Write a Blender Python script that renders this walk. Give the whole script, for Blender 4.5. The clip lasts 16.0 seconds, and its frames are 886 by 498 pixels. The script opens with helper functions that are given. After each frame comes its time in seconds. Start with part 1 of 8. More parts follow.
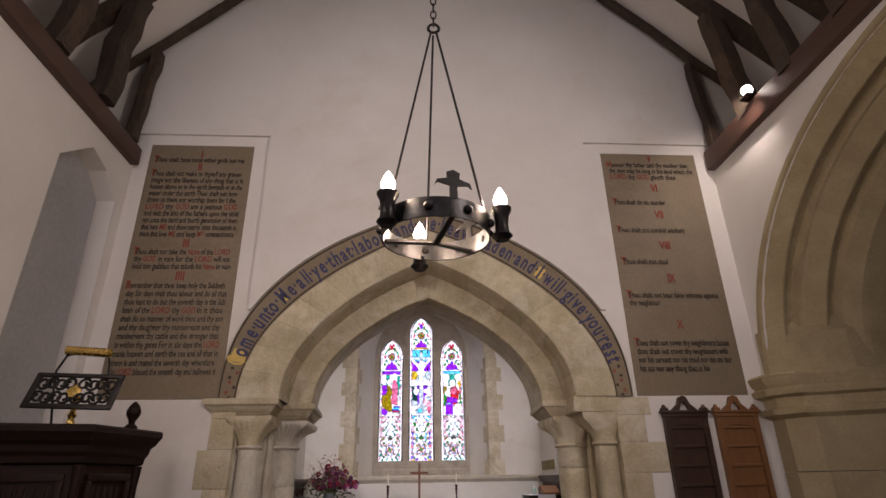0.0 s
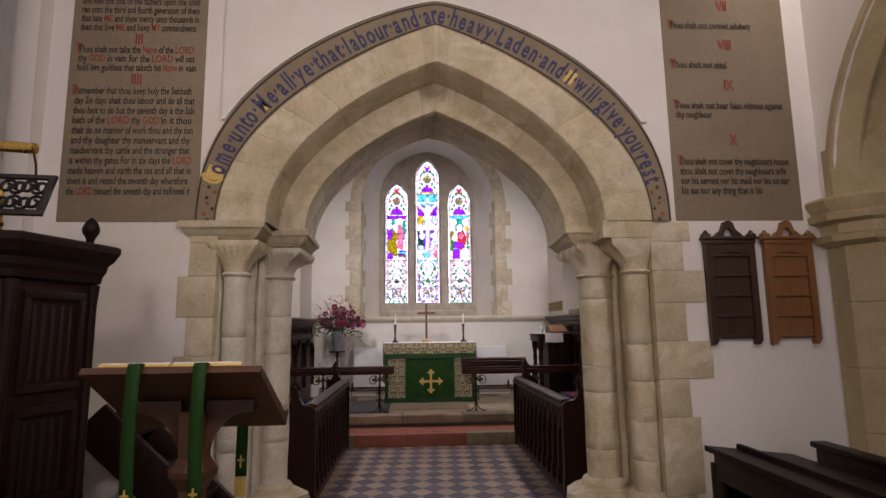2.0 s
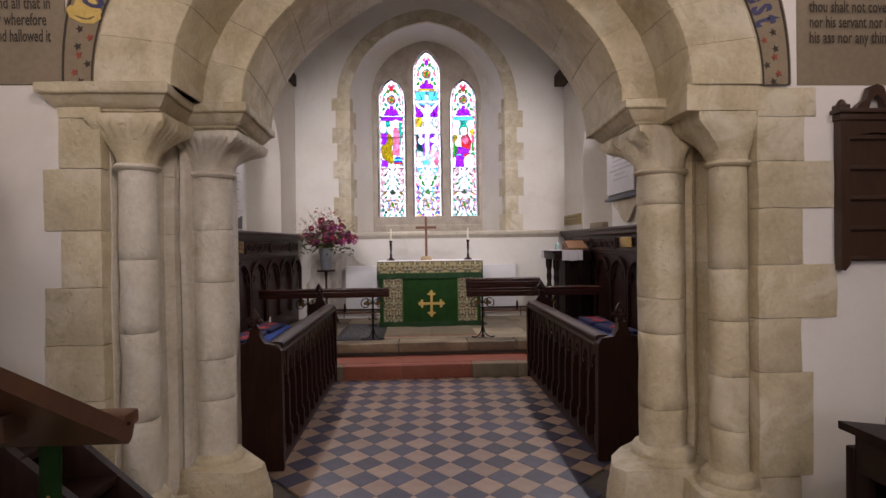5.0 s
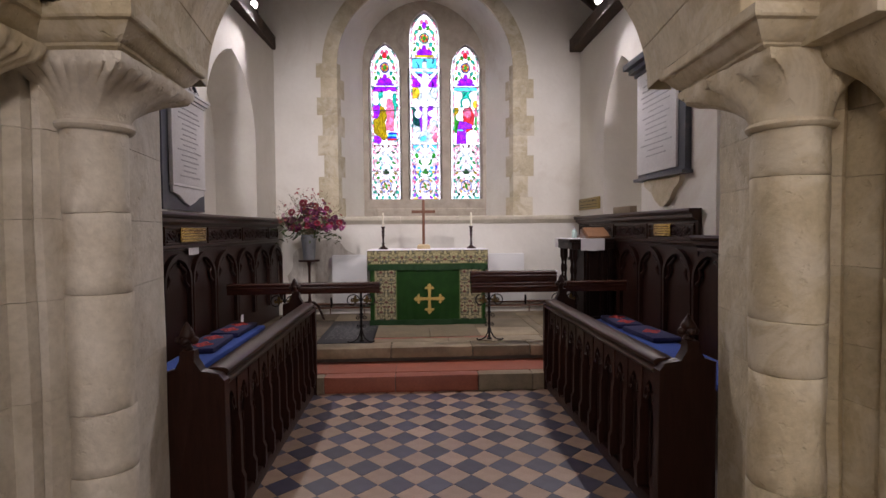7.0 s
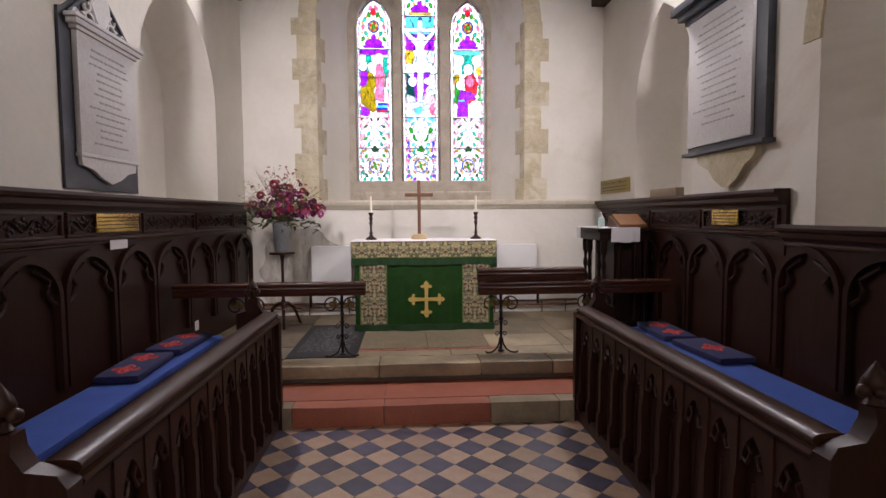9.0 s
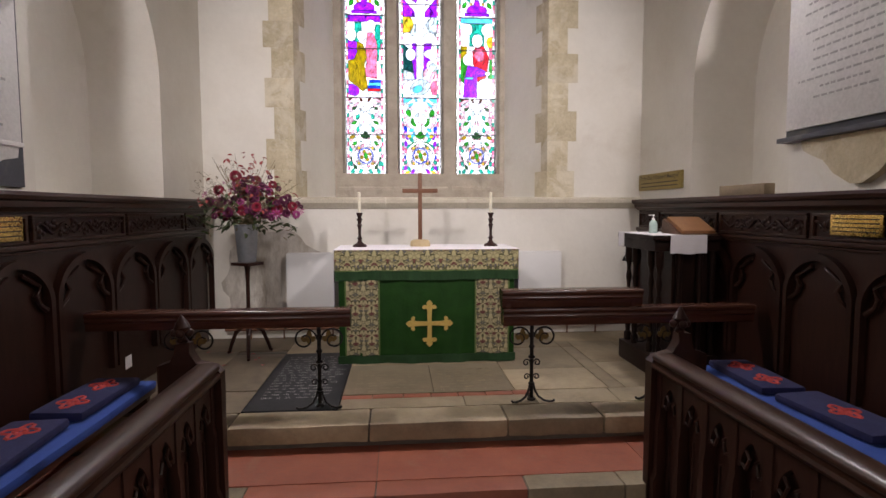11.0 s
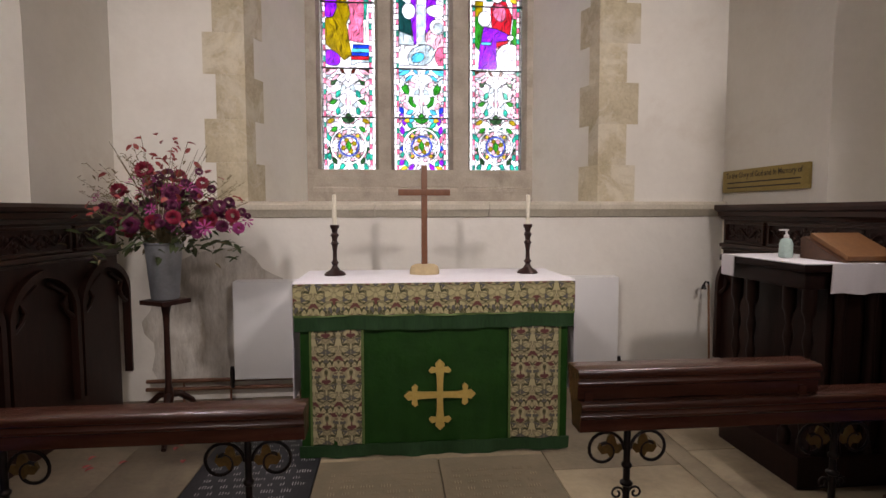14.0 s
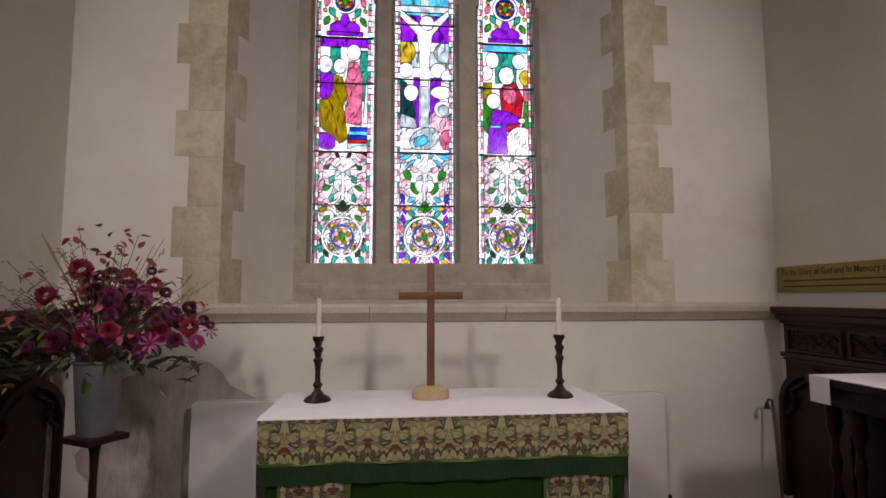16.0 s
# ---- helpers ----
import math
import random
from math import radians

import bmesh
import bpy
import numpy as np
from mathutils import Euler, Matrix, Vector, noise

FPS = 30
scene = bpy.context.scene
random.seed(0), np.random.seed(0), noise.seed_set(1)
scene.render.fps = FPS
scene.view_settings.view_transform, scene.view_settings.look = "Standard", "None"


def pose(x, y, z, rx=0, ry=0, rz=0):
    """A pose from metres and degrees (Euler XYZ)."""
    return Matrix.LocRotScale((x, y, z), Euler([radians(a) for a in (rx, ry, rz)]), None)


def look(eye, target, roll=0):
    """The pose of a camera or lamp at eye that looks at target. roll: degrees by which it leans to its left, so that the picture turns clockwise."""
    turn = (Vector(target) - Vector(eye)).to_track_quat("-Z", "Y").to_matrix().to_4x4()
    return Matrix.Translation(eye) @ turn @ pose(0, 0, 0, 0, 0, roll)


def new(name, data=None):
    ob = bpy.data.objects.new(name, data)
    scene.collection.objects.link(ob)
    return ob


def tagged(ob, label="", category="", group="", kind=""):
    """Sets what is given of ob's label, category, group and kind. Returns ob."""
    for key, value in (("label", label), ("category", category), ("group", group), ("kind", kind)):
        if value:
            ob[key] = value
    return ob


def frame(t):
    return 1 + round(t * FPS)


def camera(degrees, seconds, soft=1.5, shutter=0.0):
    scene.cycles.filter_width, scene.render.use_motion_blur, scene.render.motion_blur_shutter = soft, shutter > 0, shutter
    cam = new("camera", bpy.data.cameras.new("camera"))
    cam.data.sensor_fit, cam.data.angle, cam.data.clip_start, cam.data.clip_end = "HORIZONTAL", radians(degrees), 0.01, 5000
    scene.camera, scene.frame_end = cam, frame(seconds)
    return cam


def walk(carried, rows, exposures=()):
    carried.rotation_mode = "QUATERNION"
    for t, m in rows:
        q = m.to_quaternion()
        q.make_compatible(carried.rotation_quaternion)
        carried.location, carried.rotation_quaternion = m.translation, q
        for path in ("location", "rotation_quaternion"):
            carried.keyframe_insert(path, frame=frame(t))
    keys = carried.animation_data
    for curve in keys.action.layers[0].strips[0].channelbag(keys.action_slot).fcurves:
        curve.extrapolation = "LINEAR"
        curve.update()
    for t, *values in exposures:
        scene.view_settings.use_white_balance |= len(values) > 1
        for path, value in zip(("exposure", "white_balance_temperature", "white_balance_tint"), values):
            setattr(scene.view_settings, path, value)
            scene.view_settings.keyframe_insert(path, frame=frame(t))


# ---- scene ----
cam = camera(78.2, 16.0)
PATH = [
    (0, (-0.244, 0.195, 1.594), (-0.122, 2.03, 2.38), -1.0),
    (0.5, (-0.251, 0.347, 1.56), (-0.13, 2.226, 2.234), -1.0),
    (1, (-0.226, 0.532, 1.53), (-0.106, 2.451, 2.081), -1.0),
    (1.5, (-0.217, 0.724, 1.509), (-0.104, 2.674, 1.938), -0.9),
    (2, (-0.236, 0.907, 1.482), (-0.133, 2.883, 1.77), -0.7),
    (2.5, (-0.262, 1.124, 1.495), (-0.166, 3.113, 1.682), -0.6),
    (3, (-0.259, 1.31, 1.483), (-0.163, 3.305, 1.591), -0.7),
    (3.5, (-0.23, 1.542, 1.503), (-0.135, 3.539, 1.559), -0.8),
    (4, (-0.208, 1.732, 1.494), (-0.115, 3.729, 1.52), -0.8),
    (6.5, (-0.152, 2.807, 1.495), (-0.053, 4.804, 1.43), -0.6),
    (7, (-0.176, 3.107, 1.519), (-0.069, 5.103, 1.444), -0.5),
    (7.5, (-0.162, 3.379, 1.501), (-0.045, 5.374, 1.417), -0.6),
    (8, (-0.124, 3.71, 1.501), (-0.002, 5.704, 1.408), -0.6),
    (8.5, (-0.145, 3.98, 1.488), (-0.02, 5.972, 1.371), -0.5),
    (9, (-0.178, 4.27, 1.521), (-0.048, 6.262, 1.396), -0.4),
    (11.5, (-0.234, 5.778, 1.576), (-0.066, 7.766, 1.431), -0.2),
    (12, (-0.217, 6.045, 1.574), (-0.044, 8.033, 1.431), -0.3),
    (12.5, (-0.222, 6.32, 1.588), (-0.047, 8.307, 1.444), -0.1),
    (13, (-0.241, 6.57, 1.597), (-0.065, 8.557, 1.451), -0.1),
    (13.5, (-0.236, 6.828, 1.605), (-0.057, 8.815, 1.465), -0.2),
    (14, (-0.234, 7.069, 1.626), (-0.051, 9.056, 1.491), -0.1),
    (14.5, (-0.251, 7.28, 1.644), (-0.067, 9.269, 1.54), 0.0),
    (15, (-0.266, 7.463, 1.685), (-0.08, 9.454, 1.655), 0.0),
    (15.5, (-0.27, 7.589, 1.72), (-0.075, 9.579, 1.774), 0.1),
    (16, (-0.247, 7.695, 1.735), (-0.051, 9.677, 1.912), -0.1),
]
walk(cam, [(t, look(eye, target, roll)) for t, eye, target, roll in PATH], [(0, -0.07, 6400, 22), (2, 0.18, 6350, 22), (4, 0.40, 6250, 21), (7, 0.42, 6250, 20), (9, 0.61, 6300, 19), (11.5, 0.46, 6450, 16), (12.5, 0.30, 6500, 15), (14.5, 0.1, 6700, 19), (16, -0.43, 6750, 20)])

# ---------------------------------------------------------------- world and light
world = bpy.data.worlds.new("overcast_sky")
scene.world = world
world.use_nodes = True
wn = world.node_tree
sky = wn.nodes.new("ShaderNodeTexSky")
sky.sky_type = "NISHITA"
sky.sun_disc = False
sky.sun_elevation, sky.sun_rotation = radians(35), radians(160)
wn.nodes["Background"].inputs["Strength"].default_value = 0.1
wn.links.new(sky.outputs[0], wn.nodes["Background"].inputs["Color"])


def lamp(name, kind, where, power, color, size=0.05, target=None, spot=70, blend=0.6):
    d = bpy.data.lights.new(name, kind)
    d.energy, d.color = power, color
    if kind == "AREA":
        d.shape = "RECTANGLE"
        d.size, d.size_y = size
    else:
        d.shadow_soft_size = size
    if kind == "SPOT":
        d.spot_size, d.spot_blend = radians(spot), blend
    ob = new(name, d)
    ob.matrix_world = look(where, target) if target else pose(*where)
    return ob


SOFT = (1.0, 0.88, 0.74)
# cool fill light added before the windowless west wall, behind the walker
lamp("west_window_light", "AREA", (0, -5.6, 3.0), 58, (0.95, 0.93, 1.0), (2.4, 3.0), (0, 4, 2.4))
NAVE = (1.0, 0.91, 0.80)
# floodlights on the wall plates, with unseen fill spots added
lamp("flood_nave_south", "SPOT", (2.40, 3.60, 4.52), 22, SOFT, 0.03, (2.62, 4.15, 4.0), 120, 0.9)
# two spots added without fixtures, to brighten the arch wall
lamp("flood_nave_west_south", "SPOT", (2.3, 0.2, 4.5), 222, NAVE, 0.35, (-1.1, 4.6, 2.95), 104, 0.9)
lamp("flood_nave_west_north", "SPOT", (-2.4, 0.0, 4.5), 160, NAVE, 0.35, (0.6, 4.6, 2.95), 98, 0.9)
CHANCEL = (0.98, 0.93, 0.90)
lamp("flood_chancel_north", "SPOT", (-2.0, 10.05, 4.19), 190, CHANCEL, 0.05, (0.9, 6.7, 0.4), 116, 0.9)
lamp("flood_chancel_south", "SPOT", (2.02, 9.85, 4.17), 190, CHANCEL, 0.05, (-0.9, 6.7, 0.4), 116, 0.9)
# another added pair, no fixtures, aimed to brighten the east wall
lamp("flood_chancel_north_west", "SPOT", (-1.95, 6.2, 4.19), 345, CHANCEL, 0.22, (-0.65, 11.0, 2.25), 61, 0.9)
lamp("flood_chancel_south_west", "SPOT", (1.95, 6.2, 4.19), 345, CHANCEL, 0.22, (0.65, 11.0, 2.25), 61, 0.9)


# ---------------------------------------------------------------- materials
def nodes(name):
    m = bpy.data.materials.new(name)
    m.use_nodes = True
    t = m.node_tree
    return m, t, t.nodes["Principled BSDF"]


def ramp(t, fac, stops):
    r = t.nodes.new("ShaderNodeValToRGB")
    e = r.color_ramp.elements
    e[0].position, e[0].color = stops[0][0], (*stops[0][1], 1)
    e[1].position, e[1].color = stops[-1][0], (*stops[-1][1], 1)
    for p, c in stops[1:-1]:
        k = e.new(p)
        k.color = (*c, 1)
    t.links.new(fac, r.inputs["Fac"])
    return r.outputs["Color"]


def noise_tex(t, scale, detail=4, rough=0.55, stretch=None, dist=0.0):
    co = t.nodes.new("ShaderNodeTexCoord")
    n = t.nodes.new("ShaderNodeTexNoise")
    n.inputs["Scale"].default_value, n.inputs["Detail"].default_value = scale, detail
    n.inputs["Roughness"].default_value, n.inputs["Distortion"].default_value = rough, dist
    if stretch:
        mp = t.nodes.new("ShaderNodeMapping")
        mp.inputs["Scale"].default_value = stretch
        t.links.new(co.outputs["Object"], mp.inputs["Vector"])
        t.links.new(mp.outputs["Vector"], n.inputs["Vector"])
    else:
        t.links.new(co.outputs["Object"], n.inputs["Vector"])
    return n.outputs["Fac"]


def mix(t, fac, a, b, mode="MIX"):
    n = t.nodes.new("ShaderNodeMix")
    n.data_type, n.blend_type = "RGBA", mode
    for value, slot in ((fac, 0), (a, 6), (b, 7)):
        if isinstance(value, (int, float)):
            n.inputs[slot].default_value = value
        elif isinstance(value, tuple):
            n.inputs[slot].default_value = (*value, 1)
        else:
            t.links.new(value, n.inputs[slot])
    return n.outputs[2]


def bump(t, b, height, strength, dist=0.01):
    n = t.nodes.new("ShaderNodeBump")
    n.inputs["Strength"].default_value, n.inputs["Distance"].default_value = strength, dist
    t.links.new(height, n.inputs["Height"])
    old = b.inputs["Normal"].links
    if old:
        t.links.new(old[0].from_socket, n.inputs["Normal"])
    t.links.new(n.outputs["Normal"], b.inputs["Normal"])


def surface(name, dark, light, rough=0.7, coarse=3.0, fine=40.0, relief=0.3, depth=0.004, stretch=None, metal=0.0, stain=None, vary=0.0, big_relief=0.0, spec=0.5, grain=0.35, wash=None):
    """Two scales of mottling and relief; vary: how much each separate piece differs in value."""
    m, t, b = nodes(name)
    a, f = noise_tex(t, coarse, 5, 0.6, stretch), noise_tex(t, fine, 4, 0.6, stretch)
    col = ramp(t, a, [(0.3, dark), (0.7, light)])
    mid = tuple((p + q) / 2 for p, q in zip(dark, light))
    col = mix(t, grain, col, ramp(t, f, [(0.35, tuple(0.75 * c for c in mid)), (0.65, tuple(min(1, 1.15 * c) for c in mid))]))
    if stain:
        s = noise_tex(t, coarse * 0.45, 6, 0.7, None, 0.6)
        sm = t.nodes.new("ShaderNodeMapRange")
        sm.inputs[1].default_value, sm.inputs[2].default_value = 0.55, 0.72
        t.links.new(s, sm.inputs[0])
        col = mix(t, sm.outputs[0], col, mix(t, 0.6, col, stain))
    if wash:
        s = noise_tex(t, coarse * 0.7, 7, 0.65, None, 0.9)
        sm = t.nodes.new("ShaderNodeMapRange")
        sm.inputs[1].default_value, sm.inputs[2].default_value, sm.inputs[4].default_value = 0.50, 0.62, 0.55
        t.links.new(s, sm.inputs[0])
        col = mix(t, sm.outputs[0], col, wash)
        pits = noise_tex(t, coarse * 5, 3, 0.5)
        pr = t.nodes.new("ShaderNodeMapRange")
        pr.inputs[1].default_value, pr.inputs[2].default_value = 0.30, 0.38
        t.links.new(pits, pr.inputs[0])
        bump(t, b, pr.outputs[0], 0.5, 0.006)
    if vary:
        o = t.nodes.new("ShaderNodeObjectInfo")
        v = ramp(t, o.outputs["Random"], [(0, (1 - vary,) * 3), (1, (1 + vary,) * 3)])
        col = mix(t, 1.0, col, v, "MULTIPLY")
    t.links.new(col, b.inputs["Base Color"])
    rr = t.nodes.new("ShaderNodeMapRange")
    rr.inputs[3].default_value, rr.inputs[4].default_value = max(0.05, rough - 0.12), min(1, rough + 0.1)
    t.links.new(f, rr.inputs[0])
    t.links.new(rr.outputs[0], b.inputs["Roughness"])
    b.inputs["Metallic"].default_value = metal
    b.inputs["Specular IOR Level"].default_value = spec
    if big_relief:
        bump(t, b, a, big_relief, 0.03)
    if relief:
        bump(t, b, f, relief, depth)
    return m


PLASTER = surface("limewashed_plaster", (0.70, 0.66, 0.62), (0.80, 0.77, 0.74), 0.85, 0.9, 30, 0.05, 0.004, stain=(0.62, 0.56, 0.48), big_relief=0.4, grain=0.06)
CHANCEL_PLASTER = surface("cream_limewash", (0.70, 0.66, 0.58), (0.80, 0.77, 0.70), 0.85, 1.2, 22, 0.06, 0.004, stain=(0.54, 0.46, 0.36), big_relief=0.6, grain=0.07)
STONE = surface("pale_limestone", (0.40, 0.33, 0.20), (0.66, 0.585, 0.42), 0.8, 5, 45, 0.6, 0.004, stain=(0.30, 0.235, 0.14), vary=0.08, big_relief=0.4, wash=(0.71, 0.66, 0.54))
STONE_OCHRE = surface("ochre_limestone", (0.34, 0.27, 0.15), (0.47, 0.39, 0.24), 0.85, 4, 55, 0.45, 0.004, stain=(0.25, 0.2, 0.11), vary=0.06, big_relief=0.3)
STONE_GREY = surface("grey_window_stone", (0.34, 0.29, 0.225), (0.54, 0.48, 0.395), 0.85, 6, 70, 0.5, 0.003, stain=(0.2, 0.17, 0.13), vary=0.08)
JAMB_STONE = surface("limewashed_jamb_stone", (0.50, 0.45, 0.36), (0.71, 0.67, 0.59), 0.85, 3.2, 40, 0.65, 0.004, stain=(0.38, 0.29, 0.16), vary=0.03, big_relief=0.6, wash=(0.74, 0.70, 0.63))
DAMP_PLASTER = surface("peeling_damp_plaster", (0.30, 0.25, 0.19), (0.74, 0.71, 0.64), 0.9, 4.5, 26, 0.5, 0.004, (2.2, 2.2, 0.8), stain=(0.30, 0.25, 0.19), big_relief=0.5)
OAK = surface("dark_polished_oak", (0.014, 0.0058, 0.0042), (0.040, 0.015, 0.0100), 0.40, 6, 70, 0.25, 0.0015, (6, 6, 0.8), vary=0.18, spec=0.24)
OAK_H = surface("dark_polished_oak_rail", (0.020, 0.0085, 0.0055), (0.050, 0.020, 0.011), 0.33, 6, 70, 0.2, 0.0015, (6, 0.8, 6), vary=0.1, spec=0.26)
OAK_X = surface("mahogany_rail", (0.036, 0.012, 0.008), (0.080, 0.030, 0.018), 0.24, 6, 70, 0.15, 0.0012, (0.8, 6, 6))
# a darker version of the oak, for pulpit, stair, desks and pew
PULPIT_OAK = surface("near_black_oak", (0.009, 0.0045, 0.0035), (0.024, 0.0105, 0.0075), 0.45, 6, 70, 0.25, 0.0015, (6, 6, 0.8), vary=0.12, spec=0.16)
LECTERN_OAK = surface("mid_brown_oak", (0.055, 0.023, 0.012), (0.11, 0.048, 0.025), 0.36, 5, 60, 0.2, 0.0015, (1.2, 6, 6))
HONEY_OAK = surface("honey_oak", (0.17, 0.072, 0.026), (0.26, 0.12, 0.045), 0.45, 7, 60, 0.25, 0.0015, (6, 6, 1))
TIMBER = surface("old_roof_timber", (0.030, 0.019, 0.012), (0.095, 0.062, 0.040), 0.85, 5, 40, 0.8, 0.01, (5, 1.2, 1.2), stain=(0.14, 0.085, 0.05), vary=0.15, big_relief=0.6)
PLATE_WOOD = surface("red_brown_wall_plate", (0.06, 0.028, 0.018), (0.105, 0.048, 0.03), 0.55, 4, 40, 0.5, 0.004, (6, 0.8, 6))
IRON = surface("black_wrought_iron", (0.012, 0.011, 0.011), (0.035, 0.03, 0.028), 0.42, 20, 90, 0.5, 0.002, metal=0.7)
BRASS = surface("polished_brass", (0.55, 0.36, 0.09), (0.72, 0.5, 0.16), 0.28, 14, 80, 0.15, 0.001, metal=1.0)
BLUE_TILE = surface("blue_black_tile", (0.045, 0.043, 0.066), (0.08, 0.076, 0.115), 0.40, 9, 70, 0.3, 0.0015, vary=0.28)
BUFF_TILE = surface("buff_tile", (0.30, 0.20, 0.135), (0.42, 0.30, 0.21), 0.42, 9, 70, 0.3, 0.0015, vary=0.14)
GROUT = surface("dirty_grout", (0.09, 0.075, 0.06), (0.15, 0.125, 0.1), 0.95, 12, 80, 0.4, 0.002)
FLAG = surface("worn_flagstone", (0.15, 0.114, 0.068), (0.39, 0.315, 0.205), 0.6, 2.6, 34, 0.5, 0.004, stain=(0.11, 0.08, 0.05), vary=0.27, big_relief=0.25)
RED_PAINT = surface("worn_red_step", (0.225, 0.056, 0.030), (0.335, 0.103, 0.056), 0.55, 4, 45, 0.3, 0.002, stain=(0.26, 0.15, 0.1), vary=0.12)
BROWN_SLAB = surface("brown_inscribed_slab", (0.125, 0.098, 0.060), (0.215, 0.170, 0.108), 0.6, 3.5, 40, 0.5, 0.003, stain=(0.08, 0.06, 0.04), vary=0.08)
DARK_FLAG = surface("dark_brown_flagstone", (0.075, 0.055, 0.036), (0.235, 0.182, 0.118), 0.7, 2.2, 30, 0.5, 0.004, stain=(0.06, 0.045, 0.03), vary=0.15, big_relief=0.25)
LEDGER = surface("black_ledger_slate", (0.010, 0.010, 0.012), (0.026, 0.026, 0.029), 0.55, 6, 60, 0.3, 0.002, spec=0.3)
WHITE_PAINT = surface("white_radiator_paint", (0.70, 0.69, 0.67), (0.76, 0.75, 0.73), 0.45, 2, 60, 0, 0.001, grain=0.04)
LINEN = surface("white_linen", (0.68, 0.65, 0.67), (0.78, 0.75, 0.77), 0.9, 7, 300, 0.4, 0.001, big_relief=0.15)
GREEN_BRAID = surface("yellow_green_braid", (0.07, 0.12, 0.025), (0.13, 0.19, 0.05), 0.7, 30, 200, 0.5, 0.001)
GREEN = surface("green_silk", (0.005, 0.034, 0.002), (0.012, 0.062, 0.005), 0.6, 6, 260, 0.4, 0.001, big_relief=0.5, spec=0.25)
GREEN_FRINGE = surface("green_fringe", (0.006, 0.030, 0.006), (0.016, 0.066, 0.014), 0.8, 30, 260, 0.6, 0.002, (6, 6, 0.3))
DULL_GILT = surface("dull_gilt_iron", (0.10, 0.062, 0.018), (0.20, 0.13, 0.04), 0.5, 30, 120, 0.4, 0.001, metal=0.6)
GOLD = surface("gold_embroidery", (0.50, 0.33, 0.07), (0.68, 0.5, 0.15), 0.5, 40, 250, 0.6, 0.001, metal=0.3)
BLUE_CLOTH = surface("blue_cushion_cloth", (0.016, 0.045, 0.22), (0.03, 0.075, 0.32), 0.9, 6, 220, 0.5, 0.001)
NAVY = surface("navy_needlework", (0.010, 0.011, 0.05), (0.02, 0.022, 0.085), 0.95, 20, 200, 0.7, 0.002)
RED_WOOL = surface("red_needlework", (0.32, 0.03, 0.03), (0.50, 0.06, 0.05), 0.95, 30, 200, 0.7, 0.002)
ZINC = surface("galvanised_zinc", (0.20, 0.21, 0.22), (0.33, 0.34, 0.36), 0.5, 9, 60, 0.2, 0.001, metal=0.5)
MARBLE = surface("white_marble", (0.56, 0.54, 0.52), (0.68, 0.66, 0.64), 0.45, 3, 50, 0.1, 0.001)
SLATE = surface("blue_black_slate", (0.022, 0.025, 0.034), (0.05, 0.055, 0.068), 0.4, 5, 50, 0.3, 0.002, stain=(0.16, 0.15, 0.14))
TABLET_PAINT = surface("olive_brown_tablet_paint", (0.205, 0.16, 0.105), (0.265, 0.21, 0.145), 0.75, 2.2, 40, 0.2, 0.002, stain=(0.19, 0.145, 0.10))
BAND_PAINT = surface("ochre_band_paint", (0.20, 0.155, 0.10), (0.30, 0.235, 0.155), 0.8, 5, 50, 0.25, 0.002, stain=(0.2, 0.15, 0.09))
INK = surface("brown_black_lettering", (0.035, 0.026, 0.02), (0.06, 0.045, 0.033), 0.8, 20, 80, 0, 0)
RED_INK = surface("faded_red_lettering", (0.25, 0.045, 0.03), (0.33, 0.08, 0.05), 0.8, 20, 80, 0, 0)
BLUE_INK = surface("blue_lettering", (0.035, 0.037, 0.095), (0.075, 0.078, 0.16), 0.8, 20, 80, 0, 0)
GREY_INK = surface("grey_inscription", (0.30, 0.29, 0.28), (0.42, 0.41, 0.40), 0.8, 20, 80, 0, 0)
WAX = surface("cream_candle_wax", (0.70, 0.64, 0.5), (0.78, 0.73, 0.6), 0.5, 8, 60, 0.05, 0.001)
CROSS_WOOD = surface("reddish_brown_cross_wood", (0.12, 0.045, 0.02), (0.2, 0.08, 0.035), 0.45, 6, 60, 0.2, 0.001, (6, 6, 1))
SANDSTONE = surface("sand_coloured_stone_foot", (0.40, 0.30, 0.16), (0.5, 0.39, 0.22), 0.8, 12, 90, 0.3, 0.001)
COPPER = surface("brown_painted_pipe", (0.14, 0.065, 0.035), (0.22, 0.10, 0.055), 0.5, 9, 60, 0.1, 0.001, metal=0.4)
DARK = surface("organ_case_shadow_wood", (0.018, 0.013, 0.01), (0.035, 0.026, 0.02), 0.6, 5, 50, 0.3, 0.002)
PIPE_METAL = surface("dull_organ_pipe", (0.05, 0.05, 0.06), (0.09, 0.09, 0.10), 0.45, 5, 50, 0.1, 0.001, metal=0.6)
LEAD = surface("window_lead", (0.006, 0.006, 0.007), (0.012, 0.012, 0.013), 0.7, 20, 80, 0.2, 0.001)
LEAF = surface("dark_green_leaf", (0.035, 0.055, 0.018), (0.09, 0.11, 0.04), 0.7, 30, 90, 0.2, 0.001)
RED_LEAF = surface("autumn_red_leaf", (0.22, 0.03, 0.03), (0.38, 0.07, 0.06), 0.6, 30, 90, 0.2, 0.001)
STALK = surface("dry_stalk", (0.13, 0.10, 0.05), (0.24, 0.19, 0.1), 0.8, 30, 90, 0.1, 0.001)
